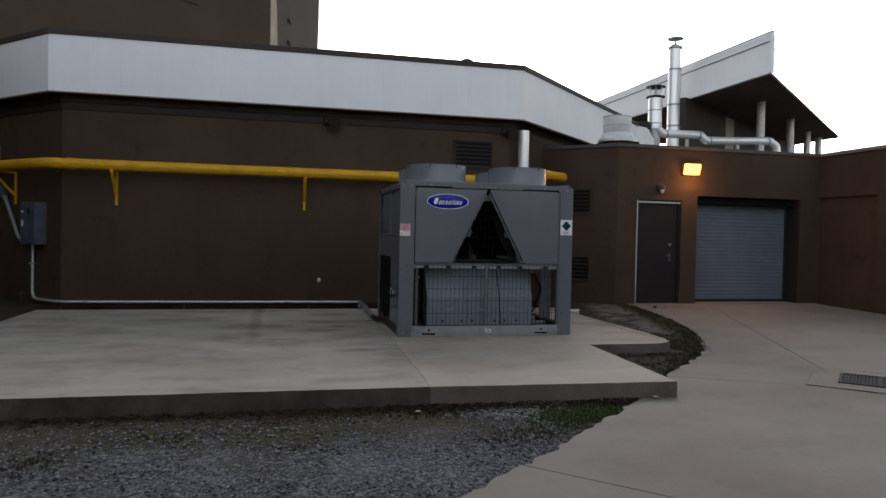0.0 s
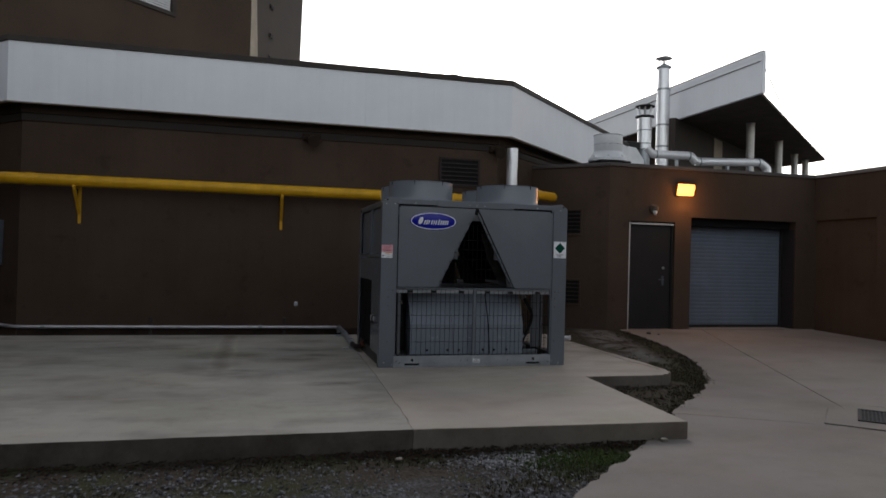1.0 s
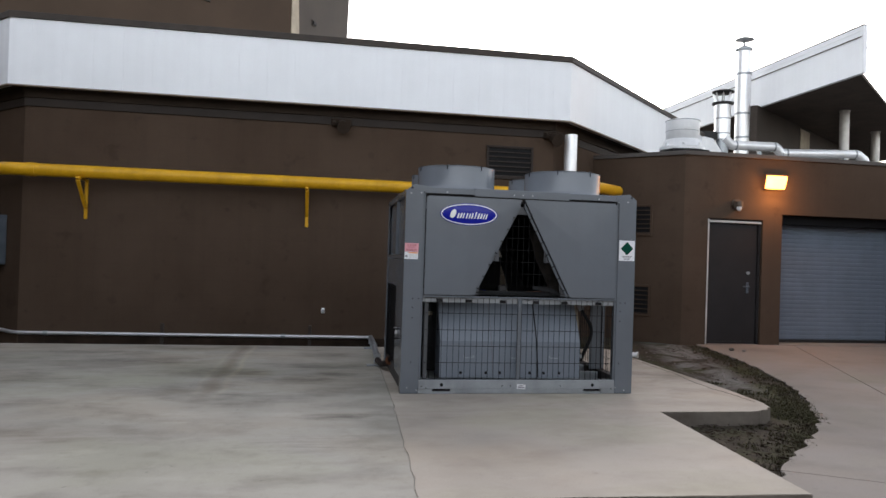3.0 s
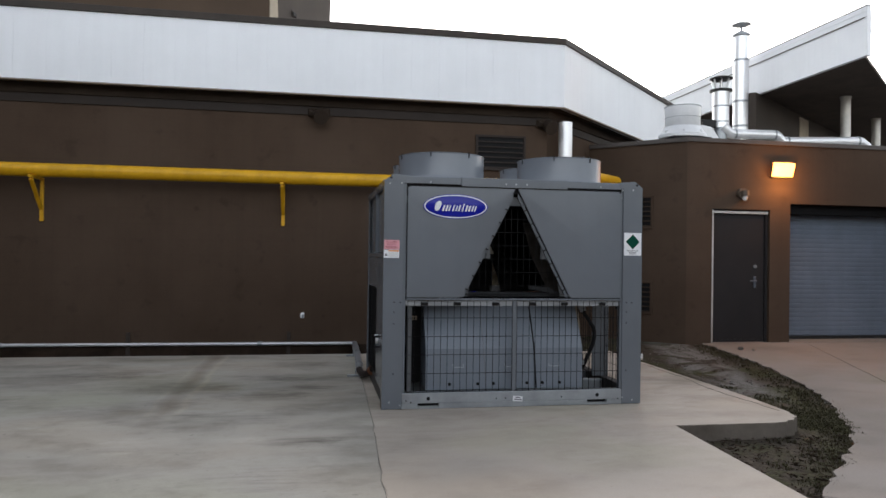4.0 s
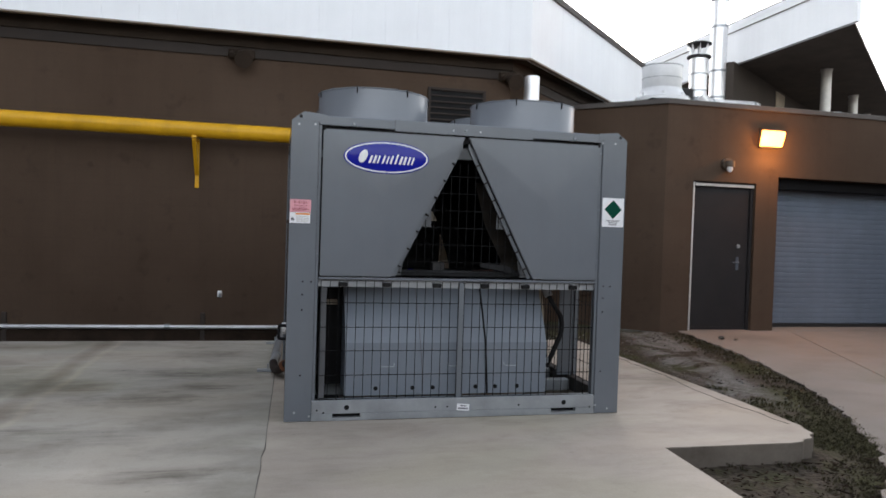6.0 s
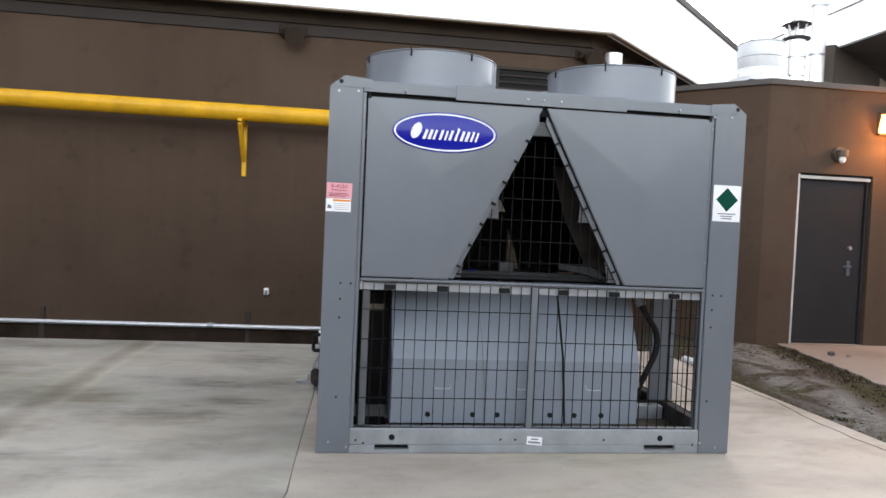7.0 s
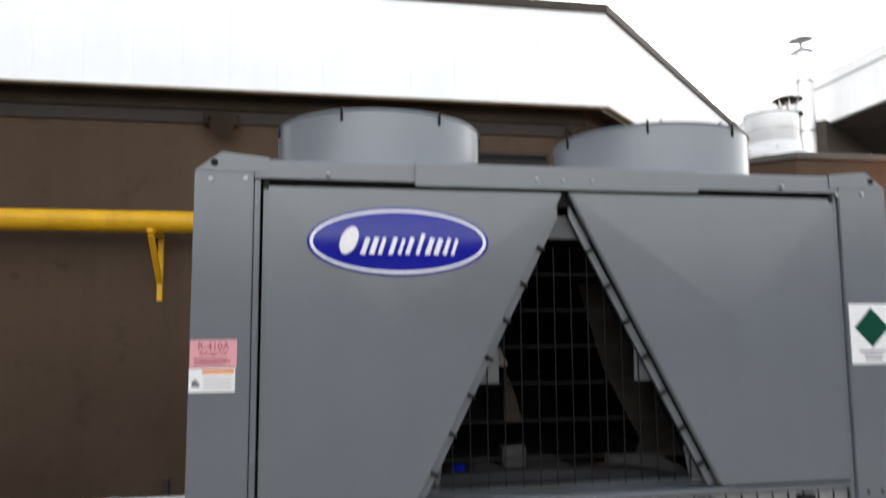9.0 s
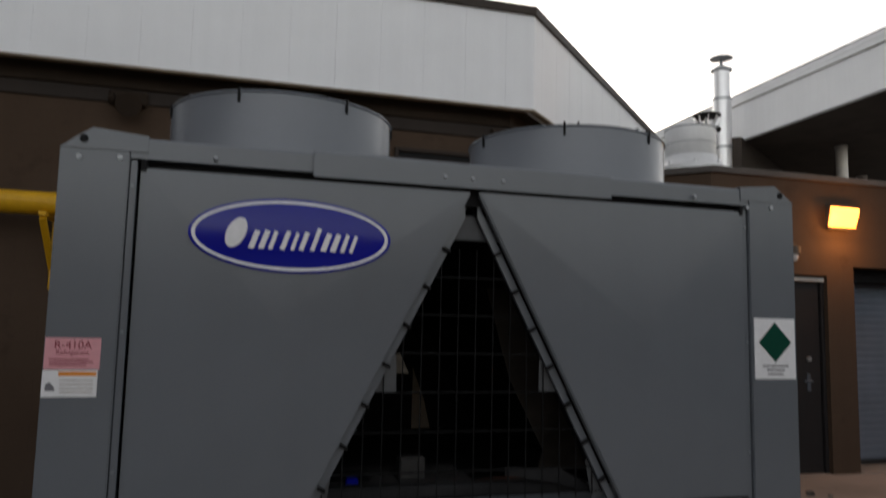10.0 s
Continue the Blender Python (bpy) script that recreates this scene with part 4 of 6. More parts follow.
def roller_door():
    d = structure(empty("door_2", (9.33, 12.85, -0.02)), "closed grey steel roller shutter in a deep brown opening", "roller door")
    pitch = 0.075
    prof = [(0, 0), (-0.005, 0.004), (-0.008, 0.02), (-0.009, 0.0375), (-0.008, 0.055), (-0.005, 0.071), (0, 0.075), (0.012, 0.075), (0.012, 0)]
    own = bm_extrude(prof, (0, 1, 0), (0, 0, 1), (-1.21, 0, 0), (1, 0, 0), 2.42)
    me = bpy.data.meshes.new("slat")
    own.to_mesh(me)
    own.free()
    me.materials.append(M_SHUTTER)
    z = 0.035
    while z < 2.02:
        piece("slat", me, d, (9.335, 12.84, z))
        z += pitch
    # bar darkened to draw the shadow line under the shutter
    part("bottom_bar", bm_box((8.14, 12.805, -0.018), (10.53, 12.855, 0.034), 0.006), M_IRON, d)
    # hood coloured black to paint the shadow below the lintel
    part("hood", bm_box((8.135, 12.60, 1.99), (10.535, 12.86, 2.138), 0.01), M_BLACK, d, "shutter hood, blackened for the shadow under the lintel")
    # thin dark plates make both reveals near black
    for x in (8.131, 10.529):
        part("jamb_plate", bm_box((x, 12.45, -0.018), (x + 0.01, 12.785, 1.989), 0.002), M_IRON, d, "thin dark plate over the door reveal")
    for x in (8.132, 10.495):
        part("guide_rail", bm_box((x, 12.79, -0.018), (x + 0.043, 12.86, 1.989), 0.004), M_IRON, d)


roller_door()


# upper wing with the canopy
def canopy():
    P, Q = (11.87, 28.0), (11.87, 15.17)
    a = fascia_run("fascia_canopy", P, Q, 5.47, 6.38, 0.45, 0.3, "")
    flashing("flashing_canopy", [P, Q], 6.376, 6.485, 0.006, 0.09, M_WHITE, "white metal edge flashing of the canopy roof")
    flashing("capping_canopy", [P, Q], 6.486, 6.51, 0.012, 0.09, M_TRIM, "thin grey capping along the canopy roof edge")
    tip_line = part("edge_cable", bm_tube([(11.87, 15.19, 6.27), (13.1, 16.24, 5.93), (14.3, 17.27, 5.60)], 0.009, 6), M_TRIM)
    structure(tip_line, "thin grey cable running back from the canopy tip", "cable")
    part("canopy_gutter_line", bm_box((11.846, 15.22, 6.25), (11.868, 28, 6.265)), M_CAP, a)
    structure(part("soffit_canopy", bm_prism([(11.93, 15.29), (21.8, 23.74), (21.8, 28), (11.93, 28)], 5.475, 5.52), M_CANOPY), "dark brown soffit of the canopy", "soffit")
    structure(part("roof_canopy", bm_prism([(12.01, 15.37), (21.75, 23.76), (21.78, 27.9), (12.01, 27.9)], 5.521, 5.56), M_ROOF), "canopy roof deck", "roof")
    wall_strip("wall_canopy", (11.7, 18.6), (21.8, 26.2), 2.9, 5.476, 0.3, M_DARKWALL, "dark wall behind the canopy columns")
    d = Vector((0.8, 0.6, 0))
    n = Vector((0.6, -0.8, 0))
    p = Vector((14.52, 20.74, 0))
    structure(part("wall_panel", bm_prism([(p + n * 0.03).xy, (p + d * 0.86 + n * 0.03).xy, (p + d * 0.86 - n * 0.05).xy, (p - n * 0.05).xy], 2.95, 5.4), M_BEIGE), "beige rendered wall panel", "wall panel")
    for x, y in ((14.18, 18.5), (17.08, 20.75), (19.64, 22.95), (21.07, 24.0)):
        c = thing("column", (x, y, 3.0), "round pale concrete column carrying the canopy", "column", "canopy columns")
        part("shaft", bm_cyl((x, y, 2.95), (x, y, 5.44), 0.118, 24), M_FRAME, c, smooth=True)
        part("capital", bm_cyl((x, y, 5.43), (x, y, 5.474), 0.135, 24), M_FRAME, c)
    structure(part("deck", bm_prism([(11.4, 14.0), (26, 14.0), (26, 29), (11.4, 29)], 2.8, 2.93), M_ROOF), "upper terrace deck", "deck")


canopy()


# ---- things on the building ----
def louvre(name, centre, yaw, w, h, n, label):
    c = Vector(centre)
    m = Matrix.Translation(c) @ Matrix.Rotation(radians(yaw), 4, "Z")
    t = thing(name, c, label, "louvre", "wall louvres")
    bm = turned(bm_box((-w / 2, -0.03, 0), (-w / 2 + 0.035, 0.0, h), 0.003), m)
    bm = turned(bm_box((w / 2 - 0.035, -0.03, 0), (w / 2, 0.0, h), 0.003), m, bm)
    bm = turned(bm_box((-w / 2 + 0.035, -0.03, 0), (w / 2 - 0.035, 0.0, 0.035), 0.003), m, bm)
    bm = turned(bm_box((-w / 2 + 0.035, -0.03, h - 0.035), (w / 2 - 0.035, 0.0, h), 0.003), m, bm)
    part("louvre_frame", bm, M_FRIEZE if yaw == 0 else M_WALL, t)
    part("backing", turned(bm_box((-w / 2 + 0.03, -0.008, 0.03), (w / 2 - 0.03, -0.002, h - 0.03)), m), M_BLACK, t)
    step = (h - 0.07) / n
    prof = [(-0.030, 0.0), (-0.030, step * 0.10), (-0.024, step * 0.13), (-0.009, step * 0.30), (-0.012, step * 0.30), (-0.026, step * 0.03)]
    for i in range(n):
        own = bm_extrude(prof, (0, 1, 0), (0, 0, 1), (-w / 2 + 0.035, 0, 0.035 + i * step), (1, 0, 0), w - 0.07)
        part("blade", turned(own, m), M_FRIEZE if yaw == 0 else M_SOFFIT, t)
    return t


louvre("wall_louvre", (3.455, 12.419, 2.49), 0, 0.74, 0.51, 6, "dark brown metal wall louvre high under the eaves")
s2 = Vector((-1, 1, 0)).normalized()
for z in (1.72, 0.385):
    c = Vector((6.02, 12.78, z)) + s2 * 0.32 - Vector((1, 1, 0)).normalized() * 0.001
    louvre("wall_louvre", c, -45, 0.64, 0.52, 6, "dark brown metal louvre in the angled annexe wall")


def gas_pipe():
    z, y = 2.262, 12.14
    g = thing("gas_pipe", (0.3, y, z - 0.1), "thick bright yellow gas pipe carried along the brown wall", "pipe")
    pts = arc([(-8.0, 16.55, z + 0.02), (-3.58, 12.14, z), (3.95, y, z), (4.25, y, z + 0.15), (4.72, y, z + 0.15), (5.42, y + 0.70, z + 0.17)], 0.12, 5)
    part("pipe_run", bm_tube(pts, 0.087, 20), M_YELLOW, g, smooth=True)
    for p, q in (((-3.30, y, z), (-3.18, y, z)), ((3.70, y, z), (3.82, y, z)), ((4.40, y, z + 0.15), (4.48, y, z + 0.15))):
        part("coupling", bm_cyl(p, q, 0.094, 20), M_YELLOW, g, smooth=True)
    part("vent_stub", bm_tube([(-4.66, 13.28, z + 0.05), (-4.66, 13.28, z + 0.36)], 0.022, 8), M_GALV, g)


def bracket(x, y, yaw):
    """Welded angle bracket: leg on the wall, arm under the pipe, brace."""
    m = Matrix.Translation((x, y, 0)) @ Matrix.Rotation(radians(yaw), 4, "Z")
    b = thing("pipe_bracket", (x, y, 1.63), "yellow painted triangular steel pipe bracket", "bracket", "pipe brackets")
    part("leg", turned(bm_box((-0.022, -0.03, 1.63), (0.022, -0.002, 2.185), 0.004), m), M_YELLOW, b)
    part("arm", turned(bm_box((-0.025, -0.42, 2.155), (0.025, -0.03, 2.186), 0.004), m), M_YELLOW, b)
    own = bm_box((-0.022, -0.02, 0), (0.022, 0.02, 0.50), 0.004)
    br = Matrix.Translation((0, -0.035, 1.79)) @ Matrix.Rotation(math.atan2(0.36, 0.36), 4, "X")
    part("brace", turned(turned(own, br), m), M_YELLOW, b)


gas_pipe()
bracket(-2.62, 12.42, 0)
bracket(0.41, 12.42, 0)
bracket(-4.42, 13.39, -45)


def conduit():
    c = thing("conduit", (-1, 12.38, 0.02), "galvanised electrical conduit low along the brown wall", "conduit")
    pts = arc([(-4.02, 12.93, 0.95), (-4.02, 12.93, 0.045), (-3.47, 12.375, 0.04), (1.40, 12.375, 0.03), (1.40, 12.375, -0.06)], 0.16, 6)
    part("pipe_run", bm_tube(pts, 0.025, 12), M_CONDUIT, c, smooth=True)
    for x in (-3.1, 0.1):
        part("coupling", bm_cyl((x, 12.375, 0.038), (x + 0.06, 12.375, 0.038), 0.031, 12), M_GALV, c)
    part("strap", bm_box((-4.07, 12.895, 0.62), (-3.97, 12.965, 0.65), 0.003), M_GALV, c)
    for x in (-1.55, 0.51):
        part("strut", bm_box((x - 0.024, 12.385, -0.38), (x + 0.024, 12.419, 0.19), 0.003), M_CAP, c, "brown painted strut")


conduit()


def switch_box():
    m = Matrix.Translation((-3.98, 12.95, 0.955)) @ Matrix.Rotation(radians(-45), 4, "Z")
    b = thing("switch_box", (-4.05, 13.02, 0.955), "blue-grey electrical disconnect box on the angled brown wall", "switch box")
    body = part("body", turned(bm_box((-0.13, -0.19, 0), (0.34, -0.002, 0.70), 0.012), m), M_BOX, b)
    part("door_panel", turned(bm_box((-0.11, -0.202, 0.16), (0.09, -0.189, 0.68), 0.006), m), M_BOX, body)
    part("cover", turned(bm_box((0.11, -0.202, 0.03), (0.32, -0.189, 0.68), 0.006), m), M_BOX, body)
    part("label_plate", turned(bm_box((-0.07, -0.206, 0.30), (-0.01, -0.2015, 0.40)), m), M_SILVERSIGN, body, "white label")
    part("label_plate", turned(bm_box((-0.07, -0.206, 0.52), (-0.01, -0.2015, 0.56)), m), M_SILVERSIGN, body, "white label")
    part("handle", turned(bm_box((0.15, -0.23, 0.50), (0.18, -0.20, 0.60), 0.006), m), M_BLACK, body)
    pts = arc([(-4.72, 13.57, 1.92), (-4.58, 13.43, 1.66), (-4.26, 13.05, 1.03), (-4.05, 12.88, 1.02)], 0.1, 5)
    part("conduit_feed", bm_tube(pts, 0.035, 12), M_GALV, b, smooth=True)
    part("hub", bm_cyl((-4.74, 13.59, 1.95), (-4.64, 13.49, 1.77), 0.06, 14), M_BOX, b)


switch_box()

st = thing("pipe_stub", (-4.09, 12.6, -0.1), "short rusty pipe stub at the foot of the wall", "pipe")
part("pipe", bm_cyl((-4.09, 12.6, -0.15), (-4.09, 12.6, 0.14), 0.04, 14), M_IRON, st, smooth=True)
part("cap", bm_cyl((-4.09, 12.6, 0.13), (-4.09, 12.6, 0.165), 0.05, 14), M_IRON, st, smooth=True)


def wall_pack():
    l = thing("wall_lamp", (7.94, 12.42, 2.53), "lit sodium wall-pack lamp glowing orange", "lamp")
    prof = [(0.0, 0.0), (-0.05, 0.0), (-0.10, 0.20), (-0.10, 0.25), (0, 0.27)]
    own = bm_extrude(prof, (0, 1, 0), (0, 0, 1), (7.785, 12.419, 2.53), (1, 0, 0), 0.31)
    part("housing", own, M_GLOW, l, "bronze metal housing")
    lens = [(-0.062, 0.006), (-0.122, 0.16), (-0.122, 0.205), (-0.100, 0.215), (-0.054, 0.005)]
    own = bm_extrude(lens, (0, 1, 0), (0, 0, 1), (7.762, 12.419, 2.545), (1, 0, 0), 0.352)
    part("lens", own, M_LAMP, l, "glowing prismatic lens")
    d = bpy.data.lights.new("sodium_lamp", "POINT")
    d.shadow_soft_size = 0.08
    d.energy, d.color = 6.0, (1.0, 0.40, 0.10)
    ob = new("sodium_lamp", d)
    ob.location = (7.94, 12.14, 2.54)
    # the prismatic lens throws most of its light out and down on the driveway
    d = bpy.data.lights.new("sodium_throw", "AREA")
    d.shape, d.size, d.size_y = "RECTANGLE", 0.30, 0.10
    d.energy, d.color = 6.5, (1.0, 0.43, 0.13)
    ob = new("sodium_throw", d)
    ob.matrix_world = look((7.94, 12.285, 2.60), (7.94, 12.285 - 0.8, 2.60 - 0.6))


wall_pack()


def door_light():
    l = thing("door_light", (7.29, 12.42, 2.15), "small unlit jelly-jar lamp above the steel door", "lamp")
    part("mount", bm_cyl((7.29, 12.419, 2.27), (7.29, 12.36, 2.27), 0.085, 20), M_GLOW, l, "dark round mount")
    part("collar", bm_cyl((7.29, 12.33, 2.31), (7.29, 12.33, 2.23), 0.062, 16), M_GLOW, l)
    part("neck", bm_cyl((7.29, 12.39, 2.29), (7.29, 12.33, 2.29), 0.025, 10), M_GALV, l)
    bm = bmesh.new()
    bmesh.ops.create_uvsphere(bm, u_segments=16, v_segments=10, radius=0.042)
    part("globe", turned(bm, Matrix.Translation((7.29, 12.33, 2.21)) @ Matrix.Diagonal((1, 1, 1.35, 1))), M_PVC, l, "clear ribbed glass jar", True)


door_light()


def flood_light(x):
    f = thing("eave_light", (x, 12.42, 3.08), "dark round floodlight fixed under the soffit", "lamp", "eave floodlights")
    part("base", bm_box((x - 0.14, 12.36, 3.13), (x + 0.16, 12.418, 3.26), 0.02), M_SOFFIT, f)
    part("head", bm_cyl((x + 0.01, 12.37, 3.17), (x + 0.04, 12.22, 3.10), 0.07, 16, 0.1), M_SOFFIT, f, smooth=True)
    part("arm", bm_cyl((x - 0.10, 12.36, 3.2), (x - 0.10, 12.28, 3.16), 0.025, 8), M_SOFFIT, f)


flood_light(0.86)
flood_light(4.12)

tap = thing("hose_tap", (0.69, 12.42, 0.38), "small pale tap stub on the brown wall", "tap")
part("plate", bm_box((0.665, 12.40, 0.375), (0.715, 12.419, 0.45), 0.006), M_PVC, tap)
part("spout", bm_cyl((0.69, 12.40, 0.42), (0.69, 12.34, 0.39), 0.014, 10), M_GALV, tap)


def flue():
    f = thing("flue_pipe", (4.43, 12.44, 1.0), "silver flue pipe rising beside the wall corner", "flue")
    part("pipe_run", bm_cyl((4.44, 12.43, 0.0), (4.44, 12.43, 3.235), 0.10, 24), M_DUCT, f, smooth=True)
    for z in (1.4, 2.55):
        part("band", bm_cyl((4.44, 12.43, z), (4.44, 12.43, z + 0.03), 0.106, 24), M_DUCT, f, smooth=True)


flue()


def roof_fan():
    x, y = 6.88, 13.48
    f = thing("roof_exhaust_fan", (x, y, 3.02), "spun aluminium exhaust fan on a dark curb", "roof fan")
    part("curb", bm_box((x - 0.34, y - 0.34, 3.0), (x + 0.34, y + 0.34, 3.262), 0.01), M_BLACK, f, "black curb")
    part("skirt", bm_turned_profile(x, y, [(0.365, 3.263), (0.388, 3.270), (0.388, 3.325), (0.362, 3.34), (0.31, 3.43), (0.296, 3.46)]), M_SPUN, f, smooth=True)
    part("windband", bm_turned_profile(x, y, [(0.276, 3.461), (0.286, 3.475), (0.289, 3.786), (0.272, 3.79), (0.268, 3.66)]), M_SPUN, f, smooth=True)
    part("rim", bm_turned_profile(x, y, [(0.290, 3.787), (0.298, 3.791), (0.298, 3.802), (0.286, 3.806)]), M_GALV, f, smooth=True)
    part("seam", bm_turned_profile(x, y, [(0.290, 3.605), (0.293, 3.609), (0.290, 3.613)]), M_GALV, f, smooth=True)
    for k in range(4):
        a = radians(-165 + 50 * k)
        m = Matrix.Translation((x, y, 0)) @ Matrix.Rotation(a, 4, "Z")
        part("clip", turned(bm_box((0.32, -0.02, 3.335), (0.372, 0.02, 3.385), 0.006), m), M_SPUN, f)


roof_fan()


def ductwork():
    x, y = 11.46, 18.88
    t = thing("tall_chimney", (x, y, 3.0), "tall bright steel chimney with a rain cap", "chimney")
    part("flue", bm_cyl((x, y, 3.0), (x, y, 6.34), 0.188, 28), M_DUCT, t, smooth=True)
    part("upper_flue", bm_cyl((x, y, 6.33), (x, y, 6.97), 0.168, 28), M_DUCT, t, smooth=True)
    for z, r in ((4.62, 0.196), (5.25, 0.197), (6.30, 0.197)):
        part("band", bm_cyl((x, y, z), (x, y, z + 0.05), r, 28), M_GALV, t, smooth=True)
    part("crown", bm_turned_profile(x, y, [(0.17, 6.94), (0.215, 6.96), (0.215, 7.0), (0.14, 7.04), (0.10, 7.07)], 28), M_GALV, t, smooth=True)
    part("stem", bm_cyl((x, y, 7.05), (x, y, 7.24), 0.03, 8), M_GALV, t)
    part("rain_cap", bm_turned_profile(x, y, [(0.05, 7.20), (0.235, 7.235), (0.24, 7.25), (0.12, 7.30), (0.02, 7.315)], 28), M_GALV, t, smooth=True)
    x, y = 10.06, 17.5
    s = thing("short_chimney", (x, y, 3.0), "short bright steel chimney with an open slatted cap", "chimney")
    part("flue", bm_cyl((x, y, 4.30), (x, y, 5.15), 0.186, 28), M_DUCT, s, smooth=True)
    part("base_flue", bm_cyl((x, y, 2.95), (x, y, 4.31), 0.15, 20), M_GALV, s, smooth=True)
    for z in (4.42, 4.78):
        part("band", bm_cyl((x, y, z), (x, y, z + 0.03), 0.192, 28), M_GALV, s, smooth=True)
    part("collar", bm_turned_profile(x, y, [(0.19, 5.13), (0.25, 5.15), (0.25, 5.185), (0.19, 5.20)], 28), M_IRON, s, "dark collar", True)
    for k in range(8):
        a = k * math.pi / 4 + 0.3
        own = bm_box((-0.022, -0.006, 0), (0.022, 0.006, 0.24))
        m = Matrix.Translation((x + 0.15 * math.cos(a), y + 0.15 * math.sin(a), 5.19)) @ Matrix.Rotation(a, 4, "Z") @ Matrix.Rotation(radians(18), 4, "Y")
        part("stay", turned(own, m), M_DUCT, s)
    part("throat", bm_cyl((x, y, 5.19), (x, y, 5.41), 0.035, 12), M_GALV, s)
    part("cap", bm_turned_profile(x, y, [(0.20, 5.41), (0.255, 5.43), (0.26, 5.455), (0.14, 5.50), (0.03, 5.515)], 28), M_IRON, s, "dark rain cap", True)
    part("damper_motor", bm_box((x - 0.60, y - 0.14, 4.27), (x - 0.19, y + 0.10, 4.46), 0.02), M_IRON, s, "dark damper motor")
    k = thing("roof_plenum", (9.15, 17.6, 3.0), "pale sheet-metal plenum box behind the roof fan", "roof plenum")
    own = bm_quad_prism([(8.75, 2.95), (9.95, 2.95), (9.95, 3.98), (9.72, 4.28), (9.2, 4.36), (8.75, 4.36)], 17.3, 18.3)
    bmesh.ops.bevel(own, geom=own.edges[:], offset=0.015, segments=1, affect="EDGES")
    part("box", own, M_SPUN, k)
    part("seam", bm_box((9.18, 17.285, 2.96), (9.22, 17.299, 4.34), 0.003), M_GALV, k)
    d = thing("roof_duct", (12.0, 17.4, 4.1), "insulated silver duct running level over the roof", "duct")
    runs = ([(10.04, 17.38, 4.33), (10.24, 17.39, 4.16), (11.42, 17.4, 4.185), (11.585, 17.4, 4.03)], [(11.585, 17.4, 4.04), (13.66, 17.4, 4.13), (13.88, 17.4, 3.98), (13.90, 17.4, 2.95)])
    for run, r in zip(runs, (0.112, 0.108)):
        part("duct_run", bm_tube(arc(run, 0.05, 2), r, 18), M_DUCT, d, smooth=True)
    for p, q in (((10.32, 17.391, 4.162), (10.36, 17.391, 4.163)), ((11.34, 17.399, 4.183), (11.38, 17.4, 4.184)), ((11.68, 17.4, 4.044), (11.72, 17.4, 4.046)), ((13.56, 17.4, 4.126), (13.60, 17.4, 4.128))):
        part("band", bm_cyl(p, q, 0.119, 18), M_GALV, d)
    for xx in (11.0, 12.6, 13.3):
        part("support", bm_box((xx - 0.03, 17.36, 2.93), (xx + 0.03, 17.44, 4.05)), M_GALV, d)


ductwork()

rv = thing("roof_vent", (3.72, 14.0, 4.2), "dark mushroom roof vent behind the fascia", "roof vent")
part("pipe", bm_cyl((3.72, 14.0, 4.2), (3.72, 14.0, 4.82), 0.09, 16), M_CAP, rv, smooth=True)
part("hood", bm_cyl((3.72, 14.0, 4.76), (3.72, 14.0, 4.88), 0.2, 20, 0.1), M_CAP, rv, smooth=True)


# ---- chiller ----
def ellipse(cx, cz, a, b, y0, y1, n=64, inner=None):
    own = bmesh.new()
    ring = lambda s, y: [own.verts.new((cx + a * s * math.cos(2 * math.pi * k / n), y, cz + b * s * math.sin(2 * math.pi * k / n))) for k in range(n)]
    if inner is None:
        f = ring(1, y0)
        r = ring(1, y1)
        own.faces.new(f)
        own.faces.new(r[::-1])
        for k in range(n):
            own.faces.new((f[k], f[(k + 1) % n], r[(k + 1) % n], r[k]))
    else:
        sa, sb = inner
        def ringi(y):
            return [own.verts.new((cx + a * sa * math.cos(2 * math.pi * k / n), y, cz + b * sb * math.sin(2 * math.pi * k / n))) for k in range(n)]
        f, g, fi, gi = ring(1, y0), ring(1, y1), ringi(y0), ringi(y1)
        for k in range(n):
            j = (k + 1) % n
            own.faces.new((f[k], f[j], fi[j], fi[k]))
            own.faces.new((f[k], g[k], g[j], f[j]))
            own.faces.new((fi[k], fi[j], gi[j], gi[k]))
    return own


def text_mesh(body, size, at, mat, parent, name, align="CENTER"):
    cu = bpy.data.curves.new(name, "FONT")
    cu.body, cu.size, cu.align_x, cu.extrude = body, size, align, 0.0004
    tmp = bpy.data.objects.new(name, cu)
    scene.collection.objects.link(tmp)
    dg = bpy.context.evaluated_depsgraph_get()
    me = bpy.data.meshes.new_from_object(tmp.evaluated_get(dg))
    bpy.data.objects.remove(tmp)
    bm = bmesh.new()
    bm.from_mesh(me)
    bpy.data.meshes.remove(me)
    bmesh.ops.transform(bm, matrix=pose(*at, 90, 0, 0), verts=bm.verts)
    return part(name, bm, mat, parent)


